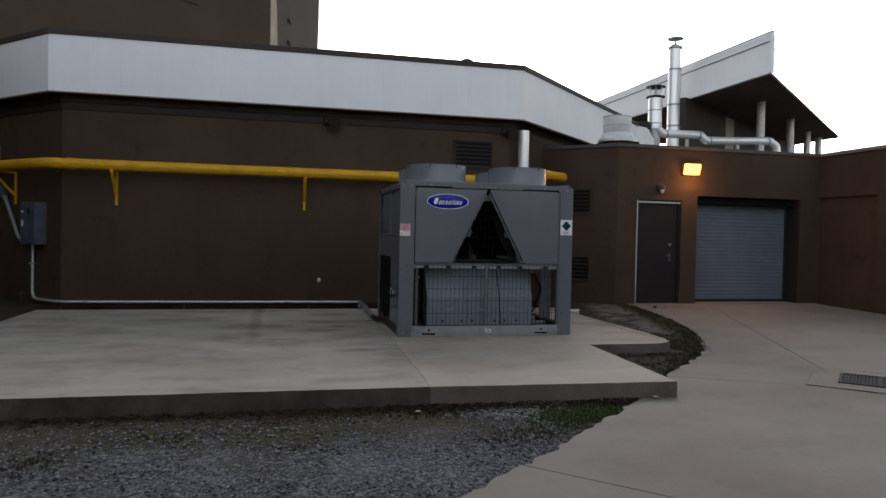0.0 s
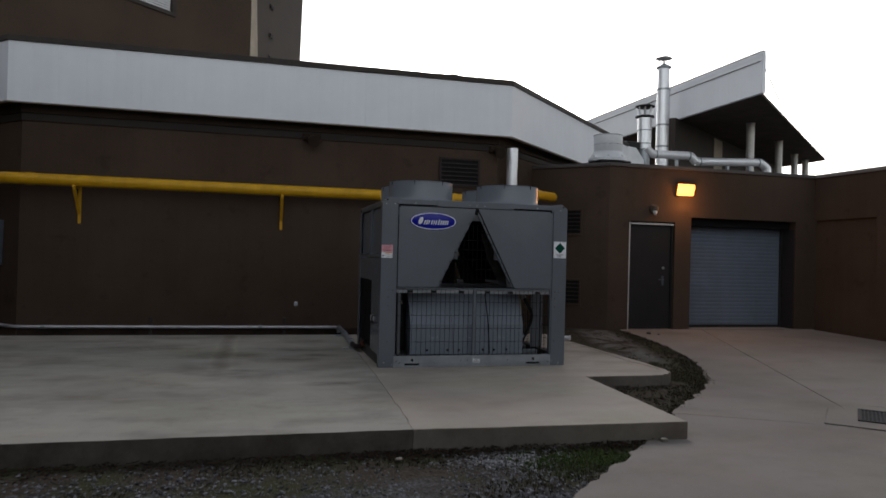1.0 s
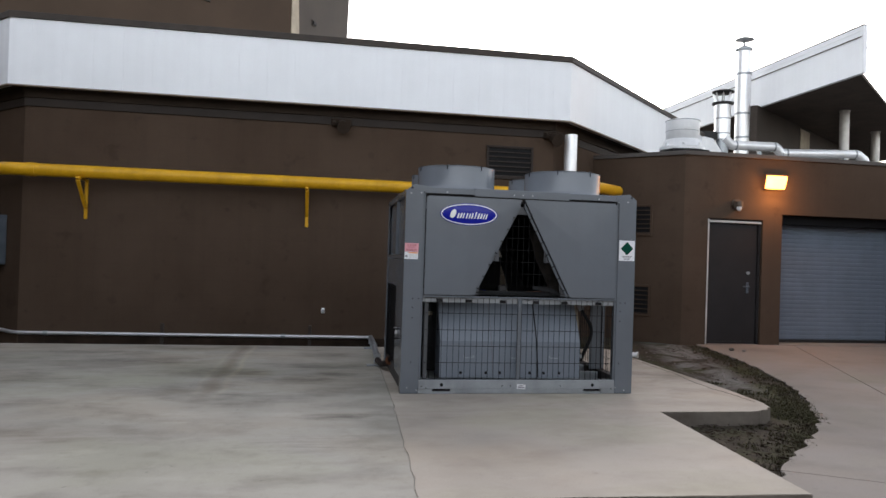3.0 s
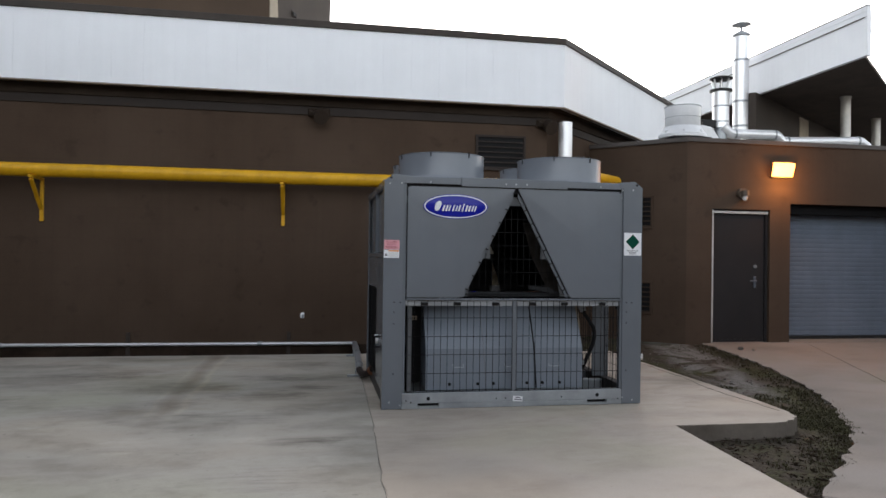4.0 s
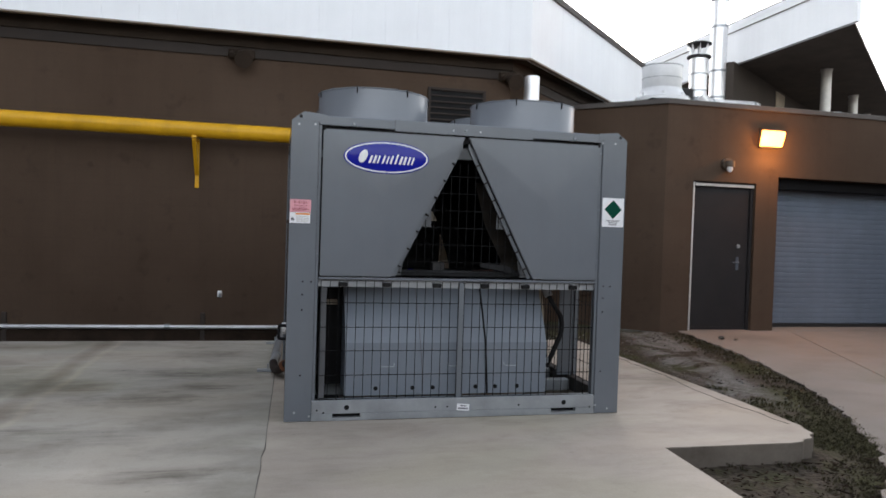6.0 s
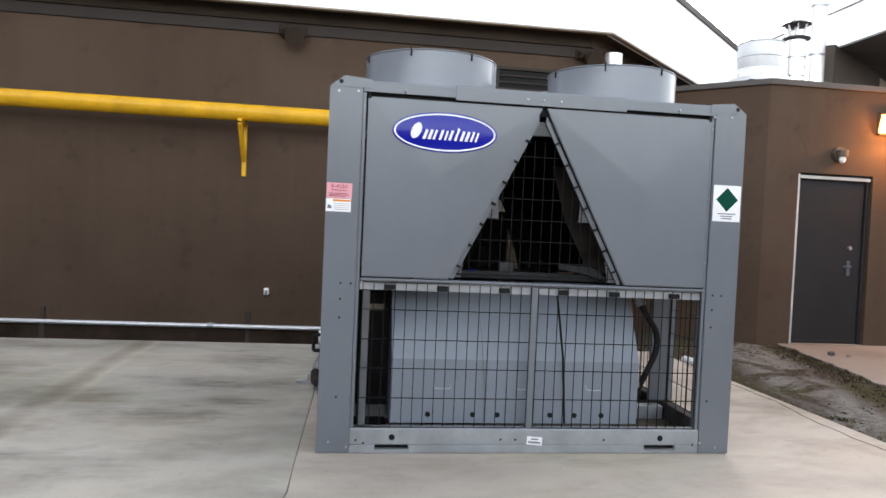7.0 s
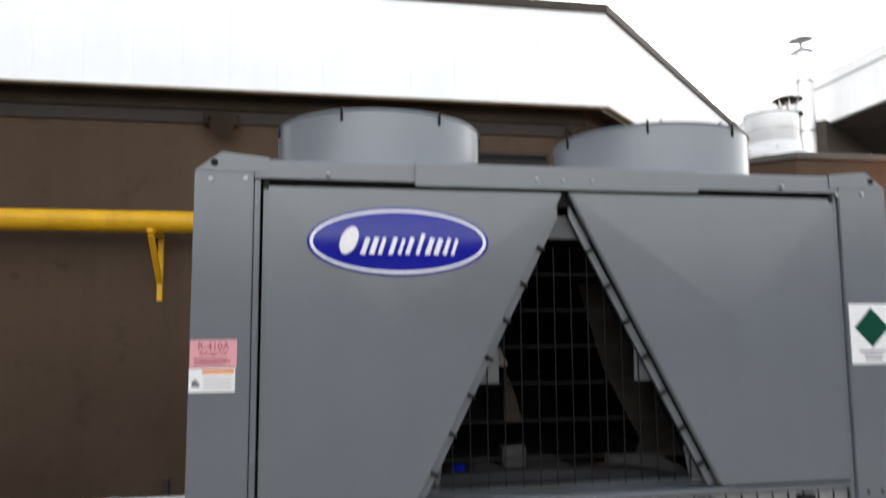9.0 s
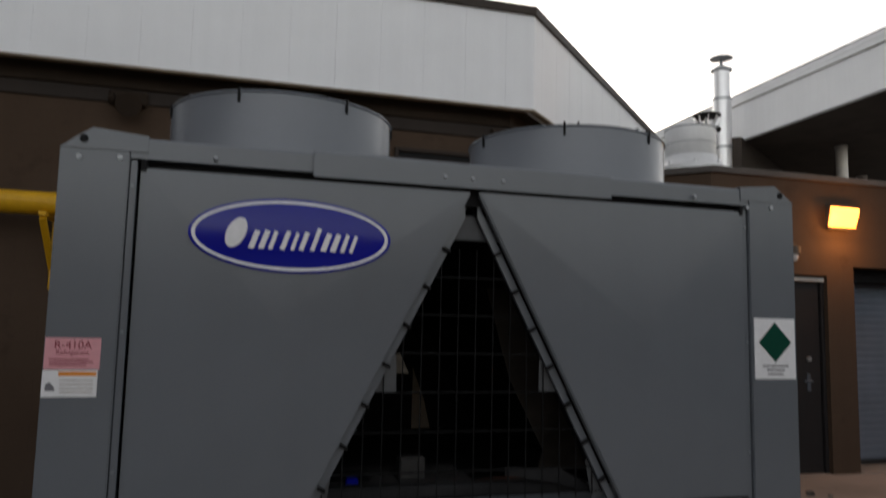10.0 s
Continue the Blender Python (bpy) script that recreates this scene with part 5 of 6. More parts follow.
def chiller():
    X0, X1, F, B = 1.40, 3.65, 8.30, 10.08
    c = thing("chiller", (2.52, 9.16, 0), "grey air-cooled chiller with two fan shrouds and wire guards", "chiller")
    # corner posts: folded sheet, front web and side web
    def corner_post(xa, xb, side, ya, yb, web, front):
        t = 0.012
        u = [(0, 0), (xb - xa, 0), (xb - xa, 0.05), (xb - xa - t, 0.05), (xb - xa - t, t), (t, t), (t, web), (0, web)]
        pts = [((xa + p) if side < 0 else (xb - p), (ya + q) if front else (yb - q)) for p, q in u]
        own = bm_prism(pts, 0.004, 1.868)
        bmesh.ops.bevel(own, geom=[e for e in own.edges if abs(e.verts[0].co.z - e.verts[1].co.z) > 1], offset=0.003, segments=2, affect="EDGES")
        return part("corner_post", own, M_GREY, c)
    pl = corner_post(X0, 1.566, -1, F, B, 0.12, True)
    pr = corner_post(3.472, X1, 1, F, B, 0.12, True)
    corner_post(X0, 1.566, -1, F, B, 0.12, False)
    corner_post(3.472, X1, 1, F, B, 0.12, False)
    # screws and punched holes on the front posts
    for p, xs in ((pl, (1.491, 1.543)), (pr, (3.51, 3.56))):
        for x, z in ((xs[0], 0.876), (xs[1], 0.875), (xs[0], 0.795), (xs[0], 0.70), (xs[0], 0.292)):
            part("hole", bm_cyl((x, F + 0.004, z), (x, F - 0.0015, z), 0.006, 8), M_BLACK, p)
        for x, z in ((xs[0] - 0.03, 0.06), (xs[1] + 0.01, 0.035), (xs[0] - 0.045, 1.845), (xs[1], 1.85)):
            part("screw", bm_cyl((x, F + 0.004, z), (x, F - 0.005, z), 0.007, 8), M_GALV, p)
    # top frame
    prof = [(0.0, 1.852), (0.0, 1.902), (0.006, 1.908), (0.09, 1.908), (0.09, 1.852)]
    top = part("top_rail", bm_extrude(prof, (0, 1, 0), (0, 0, 1), (1.568, F + 0.001, 0), (1, 0, 0), 1.902), M_GREY, c)
    part("cover_strip", bm_extrude([(0, 1.838), (0, 1.906), (0.006, 1.912), (0.04, 1.912), (0.04, 1.909), (0.008, 1.903), (0.008, 1.838)], (0, 1, 0), (0, 0, 1), (2.04, F - 0.009, 0), (1, 0, 0), 0.92), M_GREY, c)
    for x in (1.78, 2.42, 2.60, 2.505, 3.26):
        part("screw", bm_cyl((x, F, 1.862), (x, F - 0.012, 1.868), 0.006, 8), M_GALV, top)
    # black backing deepens the shade in the gap above the panels
    part("seal_strip", bm_box((1.592, F + 0.031, 1.79), (3.452, F + 0.036, 1.851)), M_BLACK, c, "black backing painting the dark gap under the rail")
    for x in (1.594, 3.436):
        part("seal_plug", bm_box((x, F - 0.001, 1.818), (x + 0.015, F + 0.03, 1.851), 0.002), M_BLACK, c)
    for sx, x in ((1, X0), (-1, X1)):
        bm = bm_quad_prism([(x, 1.868), (x + sx * 0.035, 1.895), (x + sx * 0.075, 1.925), (x + sx * 0.21, 1.912), (x + sx * 0.21, 1.868)], F - 0.003, F + 0.10)
        part("corner_cap", bm, M_GREY, c)
        part("lifting_hole", bm_cyl((x + sx * 0.055, F - 0.0045, 1.893), (x + sx * 0.055, F + 0.01, 1.893), 0.011, 10), M_BLACK, c)
    part("side_rail", bm_box((X0, F + 0.11, 1.82), (X0 + 0.06, B, 1.885), 0.006), M_GREY, c)
    part("side_rail", bm_box((X1 - 0.06, F + 0.11, 1.82), (X1, B, 1.885), 0.006), M_GREY, c)
    part("rear_rail", bm_box((1.57, B - 0.06, 1.82), (3.47, B, 1.90), 0.006), M_GREY, c)
    part("deck", bm_box((1.47, F + 0.095, 1.885), (3.58, B - 0.065, 1.905)), M_GREY, c)
    # fans
    for i, (x, y, r) in enumerate(((1.98, 8.94, 0.39), (3.106, 8.94, 0.39), (1.98, 9.705, 0.362), (3.106, 9.705, 0.362))):
        z0, z1 = 1.905, 2.155
        bm = bmesh.new()
        prof = [((r + 0.03) if i < 2 else (r + 0.012), z0), (r + 0.006, z0 + 0.03), (r, z0 + 0.06), (r, z1 - 0.008), (r + 0.006, z1 - 0.004), (r + 0.004, z1), (r - 0.012, z1), (r - 0.012, z0)]
        n = 64
        rings = [[bm.verts.new((x + q * math.cos(2 * math.pi * k / n), y + q * math.sin(2 * math.pi * k / n), z)) for k in range(n)] for q, z in prof]
        for a, b in zip(rings, rings[1:]):
            for k in range(n):
                bm.faces.new((a[k], a[(k + 1) % n], b[(k + 1) % n], b[k]))
        s = part("fan_shroud", bm, M_GREY2, c, "pale grey round fan shroud", True)
        part("fan_well", bm_cyl((x, y, 1.906), (x, y, 1.93), r - 0.013, 32), M_BLACK, s)
        for k in range(7):
            a = 2 * math.pi * k / 7 + radians((-113.5, -115.3)[i % 2])
            m = Matrix.Translation((x, y, 0)) @ Matrix.Rotation(a, 4, "Z")
            part("guard_clip", turned(bm_box((r - 0.02, -0.004, z1 - 0.040), (r + 0.007, 0.004, z1 + 0.010), 0.002), m), M_BLACK, s)
        bm = None
        for q in (r - 0.03, 0.29, 0.22, 0.15, 0.08):
            pts = [(x + q * math.cos(2 * math.pi * k / 40), y + q * math.sin(2 * math.pi * k / 40), z1 + 0.004) for k in range(41)]
            bm = bm_tube(pts, 0.0025, 4, bm)
        for k in range(5):
            a = math.pi * k / 5
            bm = bm_tube([(x - r * math.cos(a), y - r * math.sin(a), z1 + 0.008), (x + r * math.cos(a), y + r * math.sin(a), z1 + 0.008)], 0.003, 4, bm)
        part("fan_guard", bm, M_WIRE, s)
        part("hub", bm_cyl((x, y, 1.93), (x, y, 2.05), 0.09, 20), M_BLACK, s, smooth=True)
        for k in range(5):
            m = Matrix.Translation((x, y, 2.0)) @ Matrix.Rotation(2 * math.pi * k / 5, 4, "Z") @ Matrix.Rotation(radians(24), 4, "X")
            part("blade", turned(bm_box((0.08, -0.07, -0.004), (r - 0.03, 0.07, 0.004), 0.002), m), M_BLACK, s)
    # two front panels beside the open triangle
    pa = [(1.594, 0.914), (2.045, 0.914), (2.506, 1.829), (1.594, 1.829)]
    pb = [(3.001, 0.914), (3.452, 0.914), (3.452, 1.831), (2.526, 1.831)]
    for poly, s in ((pa, 1), (pb, -1)):
        own = bm_quad_prism(poly, F + 0.002, F + 0.028)
        bmesh.ops.bevel(own, geom=own.edges[:], offset=0.004, segments=2, affect="EDGES")
        # the sheet is cross-broken: four very shallow facets
        face = min((f for f in own.faces if len(f.verts) == 4 and abs(f.normal.y) > 0.9), key=lambda f: f.calc_center_median().y)
        hub_v = bmesh.ops.poke(own, faces=[face])["verts"][0]
        hub_v.co.y -= 0.0065
        p = part("front_panel", own, M_GREY, c, "flat grey sheet panel cut at a slant")
        (ax, az), (bx, bz) = (poly[1], poly[2]) if s > 0 else (poly[0], poly[3])
        d = Vector((bx - ax, 0, bz - az)).normalized()
        nrm = Vector((d.z, 0, -d.x)) * s
        a, b = Vector((ax, 0, az)), Vector((bx, 0, bz))
        e = d * 0.01
        bm = bm_quad_prism([((a + e + nrm * 0.004).x, (a + e).z + nrm.z * 0.004), ((b - e * 3 + nrm * 0.004).x, (b - e * 3).z + nrm.z * 0.004), ((b - e * 7 + nrm * 0.026).x, (b - e * 7).z + nrm.z * 0.026), ((a + e + nrm * 0.026).x, (a + e).z + nrm.z * 0.026)], F + 0.034, F + 0.046)
        part("flange", bm, M_GREY, c, "folded sheet edge")
        for k in range(7):
            q = a + d * (0.085 + k * 0.1257) + nrm * 0.019
            m = Matrix.Translation((q.x, F + 0.018, q.z)) @ Matrix.Rotation(-math.atan2(d.z, d.x), 4, "Y")
            part("guard_clip", turned(bm_box((-0.005, 0.0, -0.011), (0.005, 0.015, 0.013), 0.0015), m), M_BLACK, c)
        x = 1.567 if s > 0 else 3.4535
        part("inner_stile", bm_box((x, F + 0.010, 0.13), (x + 0.0185 if s > 0 else x + 0.0175, F + 0.06, 1.85), 0.002), M_GREY, c)
        for z in (1.78, 1.40, 1.05):
            part("screw", bm_cyl((x + 0.008, F + 0.014, z), (x + 0.008, F + 0.006, z), 0.005, 8), M_GREY2, c)
    part("apex_plate", bm_quad_prism([(2.425, 1.690), (2.612, 1.690), (2.578, 1.764), (2.460, 1.764)], F + 0.055, F + 0.062), M_GUSSET, c, "gusset plate in grey coat darkened for shade")
    part("gusset", bm_quad_prism([(2.055, 0.922), (2.115, 0.922), (2.13, 1.03), (2.107, 1.045)], F + 0.055, F + 0.06), M_GUSSET, c)
    part("gusset", bm_quad_prism([(2.990, 0.922), (2.925, 0.922), (2.905, 1.03), (2.935, 1.045)], F + 0.055, F + 0.06), M_GUSSET, c)
    # triangular wire guard
    g = part("guard_frame", bm_tube([(2.085, F + 0.055, 0.94), (2.515, F + 0.055, 1.80), (2.96, F + 0.055, 0.94), (2.085, F + 0.055, 0.94)], 0.004, 6), M_WIRE, c)
    for k in range(-8, 9):
        x = 2.485 + k * 0.0547
        h = 0.93 + max(0.0, (0.44 - abs(x - 2.52)) * 1.99)
        if h > 0.97:
            part("guard_wire", bm_box((x - 0.0013, F + 0.046, 0.93), (x + 0.0017, F + 0.050, min(h, 1.66))), M_WIRE, g)
    for k in range(7):
        z = 1.014 + k * 0.1125
        w = 0.44 - (z - 0.93) / 1.99
        part("guard_wire", bm_box((2.52 - w, F + 0.050, z - 0.002), (2.52 + w, F + 0.054, z + 0.002)), M_WIRE, g)
    # slanted coils; rear sheet, tray and beam blackened to paint the shade between them
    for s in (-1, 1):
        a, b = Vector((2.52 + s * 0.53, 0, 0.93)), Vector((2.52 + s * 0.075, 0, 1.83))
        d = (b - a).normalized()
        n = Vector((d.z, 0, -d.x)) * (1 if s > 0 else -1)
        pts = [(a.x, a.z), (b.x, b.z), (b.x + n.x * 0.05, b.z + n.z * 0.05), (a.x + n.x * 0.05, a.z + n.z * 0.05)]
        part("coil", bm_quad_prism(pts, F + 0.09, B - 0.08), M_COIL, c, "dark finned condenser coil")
        sx = X0 + 0.10 if s < 0 else X1 - 0.10
        part("outer_coil", bm_quad_prism([(sx - 0.025, 0.95), (sx + 0.025, 0.95), (sx + 0.025, 1.83), (sx - 0.025, 1.83)], F + 0.14, B - 0.14), M_COIL, c)
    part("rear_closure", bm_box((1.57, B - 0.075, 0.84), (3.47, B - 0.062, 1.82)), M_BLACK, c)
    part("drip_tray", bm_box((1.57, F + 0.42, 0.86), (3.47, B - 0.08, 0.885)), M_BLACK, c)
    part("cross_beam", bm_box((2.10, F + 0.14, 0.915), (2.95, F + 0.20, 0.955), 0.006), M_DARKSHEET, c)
    tray = part("valve_plate", bm_box((2.13, F + 0.21, 0.922), (2.63, F + 0.58, 0.930), 0.003), M_PLATE, c, "dull grey punched valve plate")
    for xa, xb in ((2.16, 2.29), (2.38, 2.47)):
        part("slot", bm_box((xa, F + 0.33, 0.9305), (xb, F + 0.50, 0.9325)), M_BLACK, tray)
    part("copper_line", bm_tube([(2.40, F + 0.205, 0.945), (2.60, F + 0.205, 0.945), (2.78, F + 0.21, 0.955)], 0.008, 8), M_OLDCOPPER, c, "thin dull copper line", True)
    part("coil_header", bm_quad_prism([(2.66, 1.01), (2.84, 1.00), (2.985, 0.925), (2.95, 0.92), (2.84, 0.955), (2.66, 0.985)], F + 0.10, F + 0.108), M_DARKSHEET, c)
    part("insulation_scrap", bm_quad_prism([(2.308, 1.282), (2.374, 1.284), (2.345, 1.345), (2.312, 1.355)], F + 0.20, F + 0.205), M_SCRAP, c, "beige scrap of insulation")
    # box colour lowered to carry the shade around it
    part("junction_box", bm_box((2.385, F + 0.34, 0.886), (2.472, F + 0.40, 1.0), 0.006), M_PLATE, c)
    # tan patch added to stand in for light showing at the rear
    part("torn_label", bm_quad_prism([(2.738, 0.89), (2.838, 0.89), (2.805, 1.03), (2.74, 1.20)], B - 0.084, B - 0.080), M_DULL_TAN, c, "added tan patch for light through a rear gap")
    part("wire_nut", bm_box((2.20, F + 0.27, 0.931), (2.24, F + 0.30, 0.956), 0.005), M_BLUE, c, "blue connector")
    part("coil_end_plate", bm_quad_prism([(2.660, 1.56), (2.735, 1.56), (2.80, 1.47), (3.058, 0.955), (2.85, 0.955), (2.87, 1.02), (2.745, 1.26)], F + 0.30, F + 0.306), M_DUST, c, "dusty brown coil end plate")
    part("gusset", bm_quad_prism([(2.205, 1.238), (2.306, 1.238), (2.302, 1.425)], F + 0.056, F + 0.06), M_GUSSET, c)
    part("gusset", bm_quad_prism([(2.748, 1.238), (2.842, 1.238), (2.752, 1.405)], F + 0.056, F + 0.06), M_GUSSET, c)
    # middle rail
    part("mid_rail", bm_box((1.588, F + 0.002, 0.892), (3.456, F + 0.05, 0.9075), 0.003), M_GREY, c)
    # black strips paint the dark gap below the panels
    part("panel_seal", bm_box((1.594, F + 0.003, 0.9078), (1.86, F + 0.02, 0.9138)), M_BLACK, c)
    part("panel_seal", bm_box((3.05, F + 0.003, 0.9078), (3.45, F + 0.02, 0.9138)), M_BLACK, c)
    part("mid_rail", bm_box((1.588, F + 0.022, 0.845), (3.456, F + 0.05, 0.8915), 0.002), M_RAILPALE, c)
    for x in (1.741, 2.017, 2.346, 2.669, 2.951, 3.292):
        part("guard_tab", bm_box((x - 0.028, F - 0.003, 0.850), (x + 0.028, F + 0.020, 0.876), 0.003), M_BLACK, c)
    # bottom rail with fork slots
    bm = bm_box((1.566, F - 0.001, 0.046), (3.472, F + 0.07, 0.131), 0.004)
    for xa, xb in ((1.566, 1.698), (1.873, 3.162), (3.337, 3.472)):
        bm = bm_box((xa, F - 0.001, 0.003), (xb, F + 0.07, 0.0455), 0.002, bm)
    bm = bm_box((1.698, F - 0.001, 0.003), (1.873, F + 0.07, 0.022), 0.0, bm)
    bm = bm_box((3.162, F - 0.001, 0.003), (3.337, F + 0.07, 0.022), 0.0, bm)
    rail = part("bottom_rail", bm, M_GALV, c, "galvanised base rail with fork slots")
    for xa in (1.698, 3.162):
        part("fork_slot", bm_box((xa, F + 0.03, 0.0225), (xa + 0.175, F + 0.065, 0.0455)), M_BLACK, rail)
    for x in (1.785, 3.25):
        part("hole", bm_cyl((x, F + 0.003, 0.085), (x, F - 0.003, 0.085), 0.016, 14), M_BLACK, rail)
    for x, z in ((1.60, 0.07), (2.36, 0.075), (2.44, 0.075), (2.93, 0.075), (3.44, 0.05), (1.64, 0.055)):
        part("hole", bm_cyl((x, F + 0.003, z), (x, F - 0.002, z), 0.006, 8), M_BLACK, rail)
    tilt = Matrix.Translation((2.545, 0, 0.069)) @ Matrix.Rotation(radians(5), 4, "Y") @ Matrix.Translation((-2.545, 0, -0.069))
    tag = part("tag", turned(bm_box((2.503, F - 0.0035, 0.047), (2.587, F - 0.0015, 0.091)), tilt), M_SILVERSIGN, rail, "small white part tag")
    part("print_bar", turned(bm_box((2.525, F - 0.0042, 0.075), (2.565, F - 0.0036, 0.082)), tilt), M_INK, tag)
    part("print_bar", turned(bm_box((2.512, F - 0.0042, 0.057), (2.578, F - 0.0036, 0.066)), tilt), M_INK, tag)
    for x in (X0 + 0.02, X1 - 0.09):
        part("base_rail", bm_box((x, F + 0.13, 0.003), (x + 0.07, B - 0.13, 0.13), 0.004), M_PLATE, c, "dull side base rail")
    part("rear_base_rail", bm_box((1.57, B - 0.07, 0.003), (3.47, B - 0.002, 0.13), 0.004), M_GALV, c)
    part("base_cross_member", bm_box((1.50, 8.90, 0.02), (3.55, 8.98, 0.11), 0.004), M_GALV, c)
    part("base_cross_member", bm_box((1.50, 9.30, 0.02), (3.55, 9.37, 0.12), 0.004), M_GALV, c)
    # wire guards of the lower bay, one sheet on either side of the centre bar
    for xa, xb in ((1.606, 2.492), (2.533, 3.442)):
        g = part("guard_frame", bm_tube([(xa, F + 0.008, 0.136), (xa, F + 0.008, 0.886), (xb, F + 0.008, 0.886), (xb, F + 0.008, 0.136), (xa, F + 0.008, 0.136)], 0.0028, 6), M_WIRE, c)
        n = 16 if xa < 2 else 17
        for k in range(1, n):
            x = xa + (xb - xa) * k / n
            part("guard_wire", bm_box((x - 0.0019, F + 0.004, 0.136), (x + 0.0019, F + 0.0078, 0.886)), M_WIRE, g)
        for z in (0.746, 0.592, 0.442, 0.288):
            part("guard_wire", bm_box((xa, F + 0.008, z - 0.0022), (xb, F + 0.012, z + 0.0022)), M_WIRE, g)
    part("centre_bar", bm_box((2.495, F + 0.006, 0.131), (2.530, F + 0.03, 0.888), 0.003), M_GREY, c)
    # folded cover of the compressor bay
    prof = [(8.395, 0.135), (8.397, 0.478), (8.455, 0.60), (8.515, 0.70), (8.56, 0.775), (8.615, 0.89), (8.68, 0.89), (8.68, 0.135)]
    cov = part("compressor_cover", bm_extrude(prof, (0, 1, 0), (0, 0, 1), (1.776, 0, 0), (1, 0, 0), 1.374), M_COVER, c, "pale grey folded sheet cover")
    for x in (1.978, 2.222, 2.358, 2.652, 2.79, 2.945):
        part("grommet", bm_cyl((x, 8.397, 0.182), (x, 8.388, 0.182), 0.014, 12), M_BLACK, cov)
    for x in (2.05, 2.50, 2.89):
        part("pull_wire", bm_tube(arc([(x - 0.045, 8.395, 0.345), (x - 0.045, 8.372, 0.326), (x + 0.045, 8.372, 0.326), (x + 0.045, 8.395, 0.345)], 0.02, 3), 0.003, 6), M_GALV, cov)
    part("compressor", bm_cyl((2.47, 9.0, 0.35), (2.95, 9.0, 0.35), 0.19, 24), M_BLACK, c, smooth=True)
    part("evaporator", bm_cyl((1.75, 9.45, 0.42), (3.25, 9.45, 0.42), 0.17, 24), M_BLACK, c, smooth=True)
    # black closure added to stand in for the darkness of the left bay
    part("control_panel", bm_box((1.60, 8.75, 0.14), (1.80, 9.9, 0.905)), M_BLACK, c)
    part("terminal_label", bm_box((1.632, 8.735, 0.69), (1.745, 8.748, 0.725)), M_DULL_TAN, c)
    # black floor sheet added to keep the left bay dark
    part("base_pan", bm_box((1.475, F + 0.10, 0.02), (1.78, B - 0.14, 0.03)), M_BLACK, c)
    part("control_box", bm_box((1.606, F + 0.03, 0.14), (1.644, F + 0.30, 0.84)), M_GUSSET, c)
    part("cable", bm_tube([(2.640, 8.325, 0.845), (2.668, 8.345, 0.70), (2.705, 8.375, 0.50), (2.722, 8.385, 0.32), (2.733, 8.385, 0.14)], 0.006, 6), M_BLACK, c, "black cable")
    part("cable", bm_tube([(2.208, 8.345, 0.86), (2.25, 8.37, 0.60), (2.28, 8.388, 0.35), (2.29, 8.388, 0.14)], 0.003, 5), M_INK, c)
    hose = arc([(3.205, 8.60, 0.84), (3.24, 8.58, 0.755), (3.335, 8.58, 0.625), (3.337, 8.58, 0.515), (3.275, 8.58, 0.38), (3.235, 8.60, 0.27)], 0.05, 5)
    part("hose_fitting", bm_cyl((3.205, 8.60, 0.845), (3.228, 8.575, 0.780), 0.029, 14), M_RAILPALE, c, "pale threaded hose fitting", True)
    part("hose", bm_tube(hose, 0.0175, 12), M_BLACK, c, "black rubber hose", True)
    part("hose", bm_tube(arc([(3.165, 8.715, 0.86), (3.185, 8.66, 0.66), (3.235, 8.60, 0.27)], 0.08, 4), 0.019, 12), M_BLACK, c, "black rubber hose", True)
    part("hose_clamp", bm_cyl((3.232, 8.60, 0.335), (3.236, 8.60, 0.30), 0.024, 12), M_GALV, c, "bright hose clamp")
    part("insulated_pipe", bm_tube([(3.24, 8.86, 0.86), (3.27, 8.86, 0.62), (3.27, 8.86, 0.34)], 0.035, 12), M_DULL_TAN, c, "beige insulated pipe", True)
    part("side_post", bm_box((3.475, 8.97, 0.13), (3.60, 8.982, 0.869), 0.003), M_GREY, c, "grey sheet post")
    part("side_post", bm_box((3.606, 8.97, 0.13), (3.64, 9.06, 0.869), 0.003), M_GREY, c)
    part("floor_pan", bm_box((3.16, F + 0.075, 0.02), (3.555, 8.895, 0.030), 0.002), M_PAN, c, "dirty olive-brown floor pan")
    # right side guard
    for ya, yb in ((F + 0.14, 8.96), (9.21, B - 0.14)):
        g = part("guard_frame", bm_tube([(3.60, ya, 0.14), (3.60, ya, 0.86), (3.60, yb, 0.86), (3.60, yb, 0.14), (3.60, ya, 0.14)], 0.004, 6), M_WIRE, c)
        n = int((yb - ya) / 0.0588)
        for k in range(1, n):
            y = ya + (yb - ya) * k / n
            part("guard_wire", bm_box((3.598, y - 0.0017, 0.14), (3.6015, y + 0.0017, 0.86)), M_WIRE, g)
        for z in (0.72, 0.57, 0.42, 0.27):
            part("guard_wire", bm_box((3.602, ya, z - 0.0018), (3.6055, yb, z + 0.0018)), M_WIRE, g)
    part("side_mid_rail", bm_box((X1 - 0.06, F + 0.125, 0.87), (X1 - 0.002, B - 0.125, 0.98), 0.004), M_GREY, c)
    # left side: foot panel, open black guard, waist rail and two coil guards
    part("side_mid_rail", bm_box((X0 + 0.002, F + 0.125, 1.235), (X0 + 0.06, B - 0.125, 1.275), 0.004), M_GREY, c)
    part("side_panel", bm_box((X0 + 0.006, F + 0.125, 0.13), (X0 + 0.02, 8.98, 1.23), 0.003), M_GREY, c)
    part("side_panel", bm_box((X0 + 0.006, 8.984, 0.955), (X0 + 0.02, B - 0.125, 1.23), 0.003), M_GREY, c)
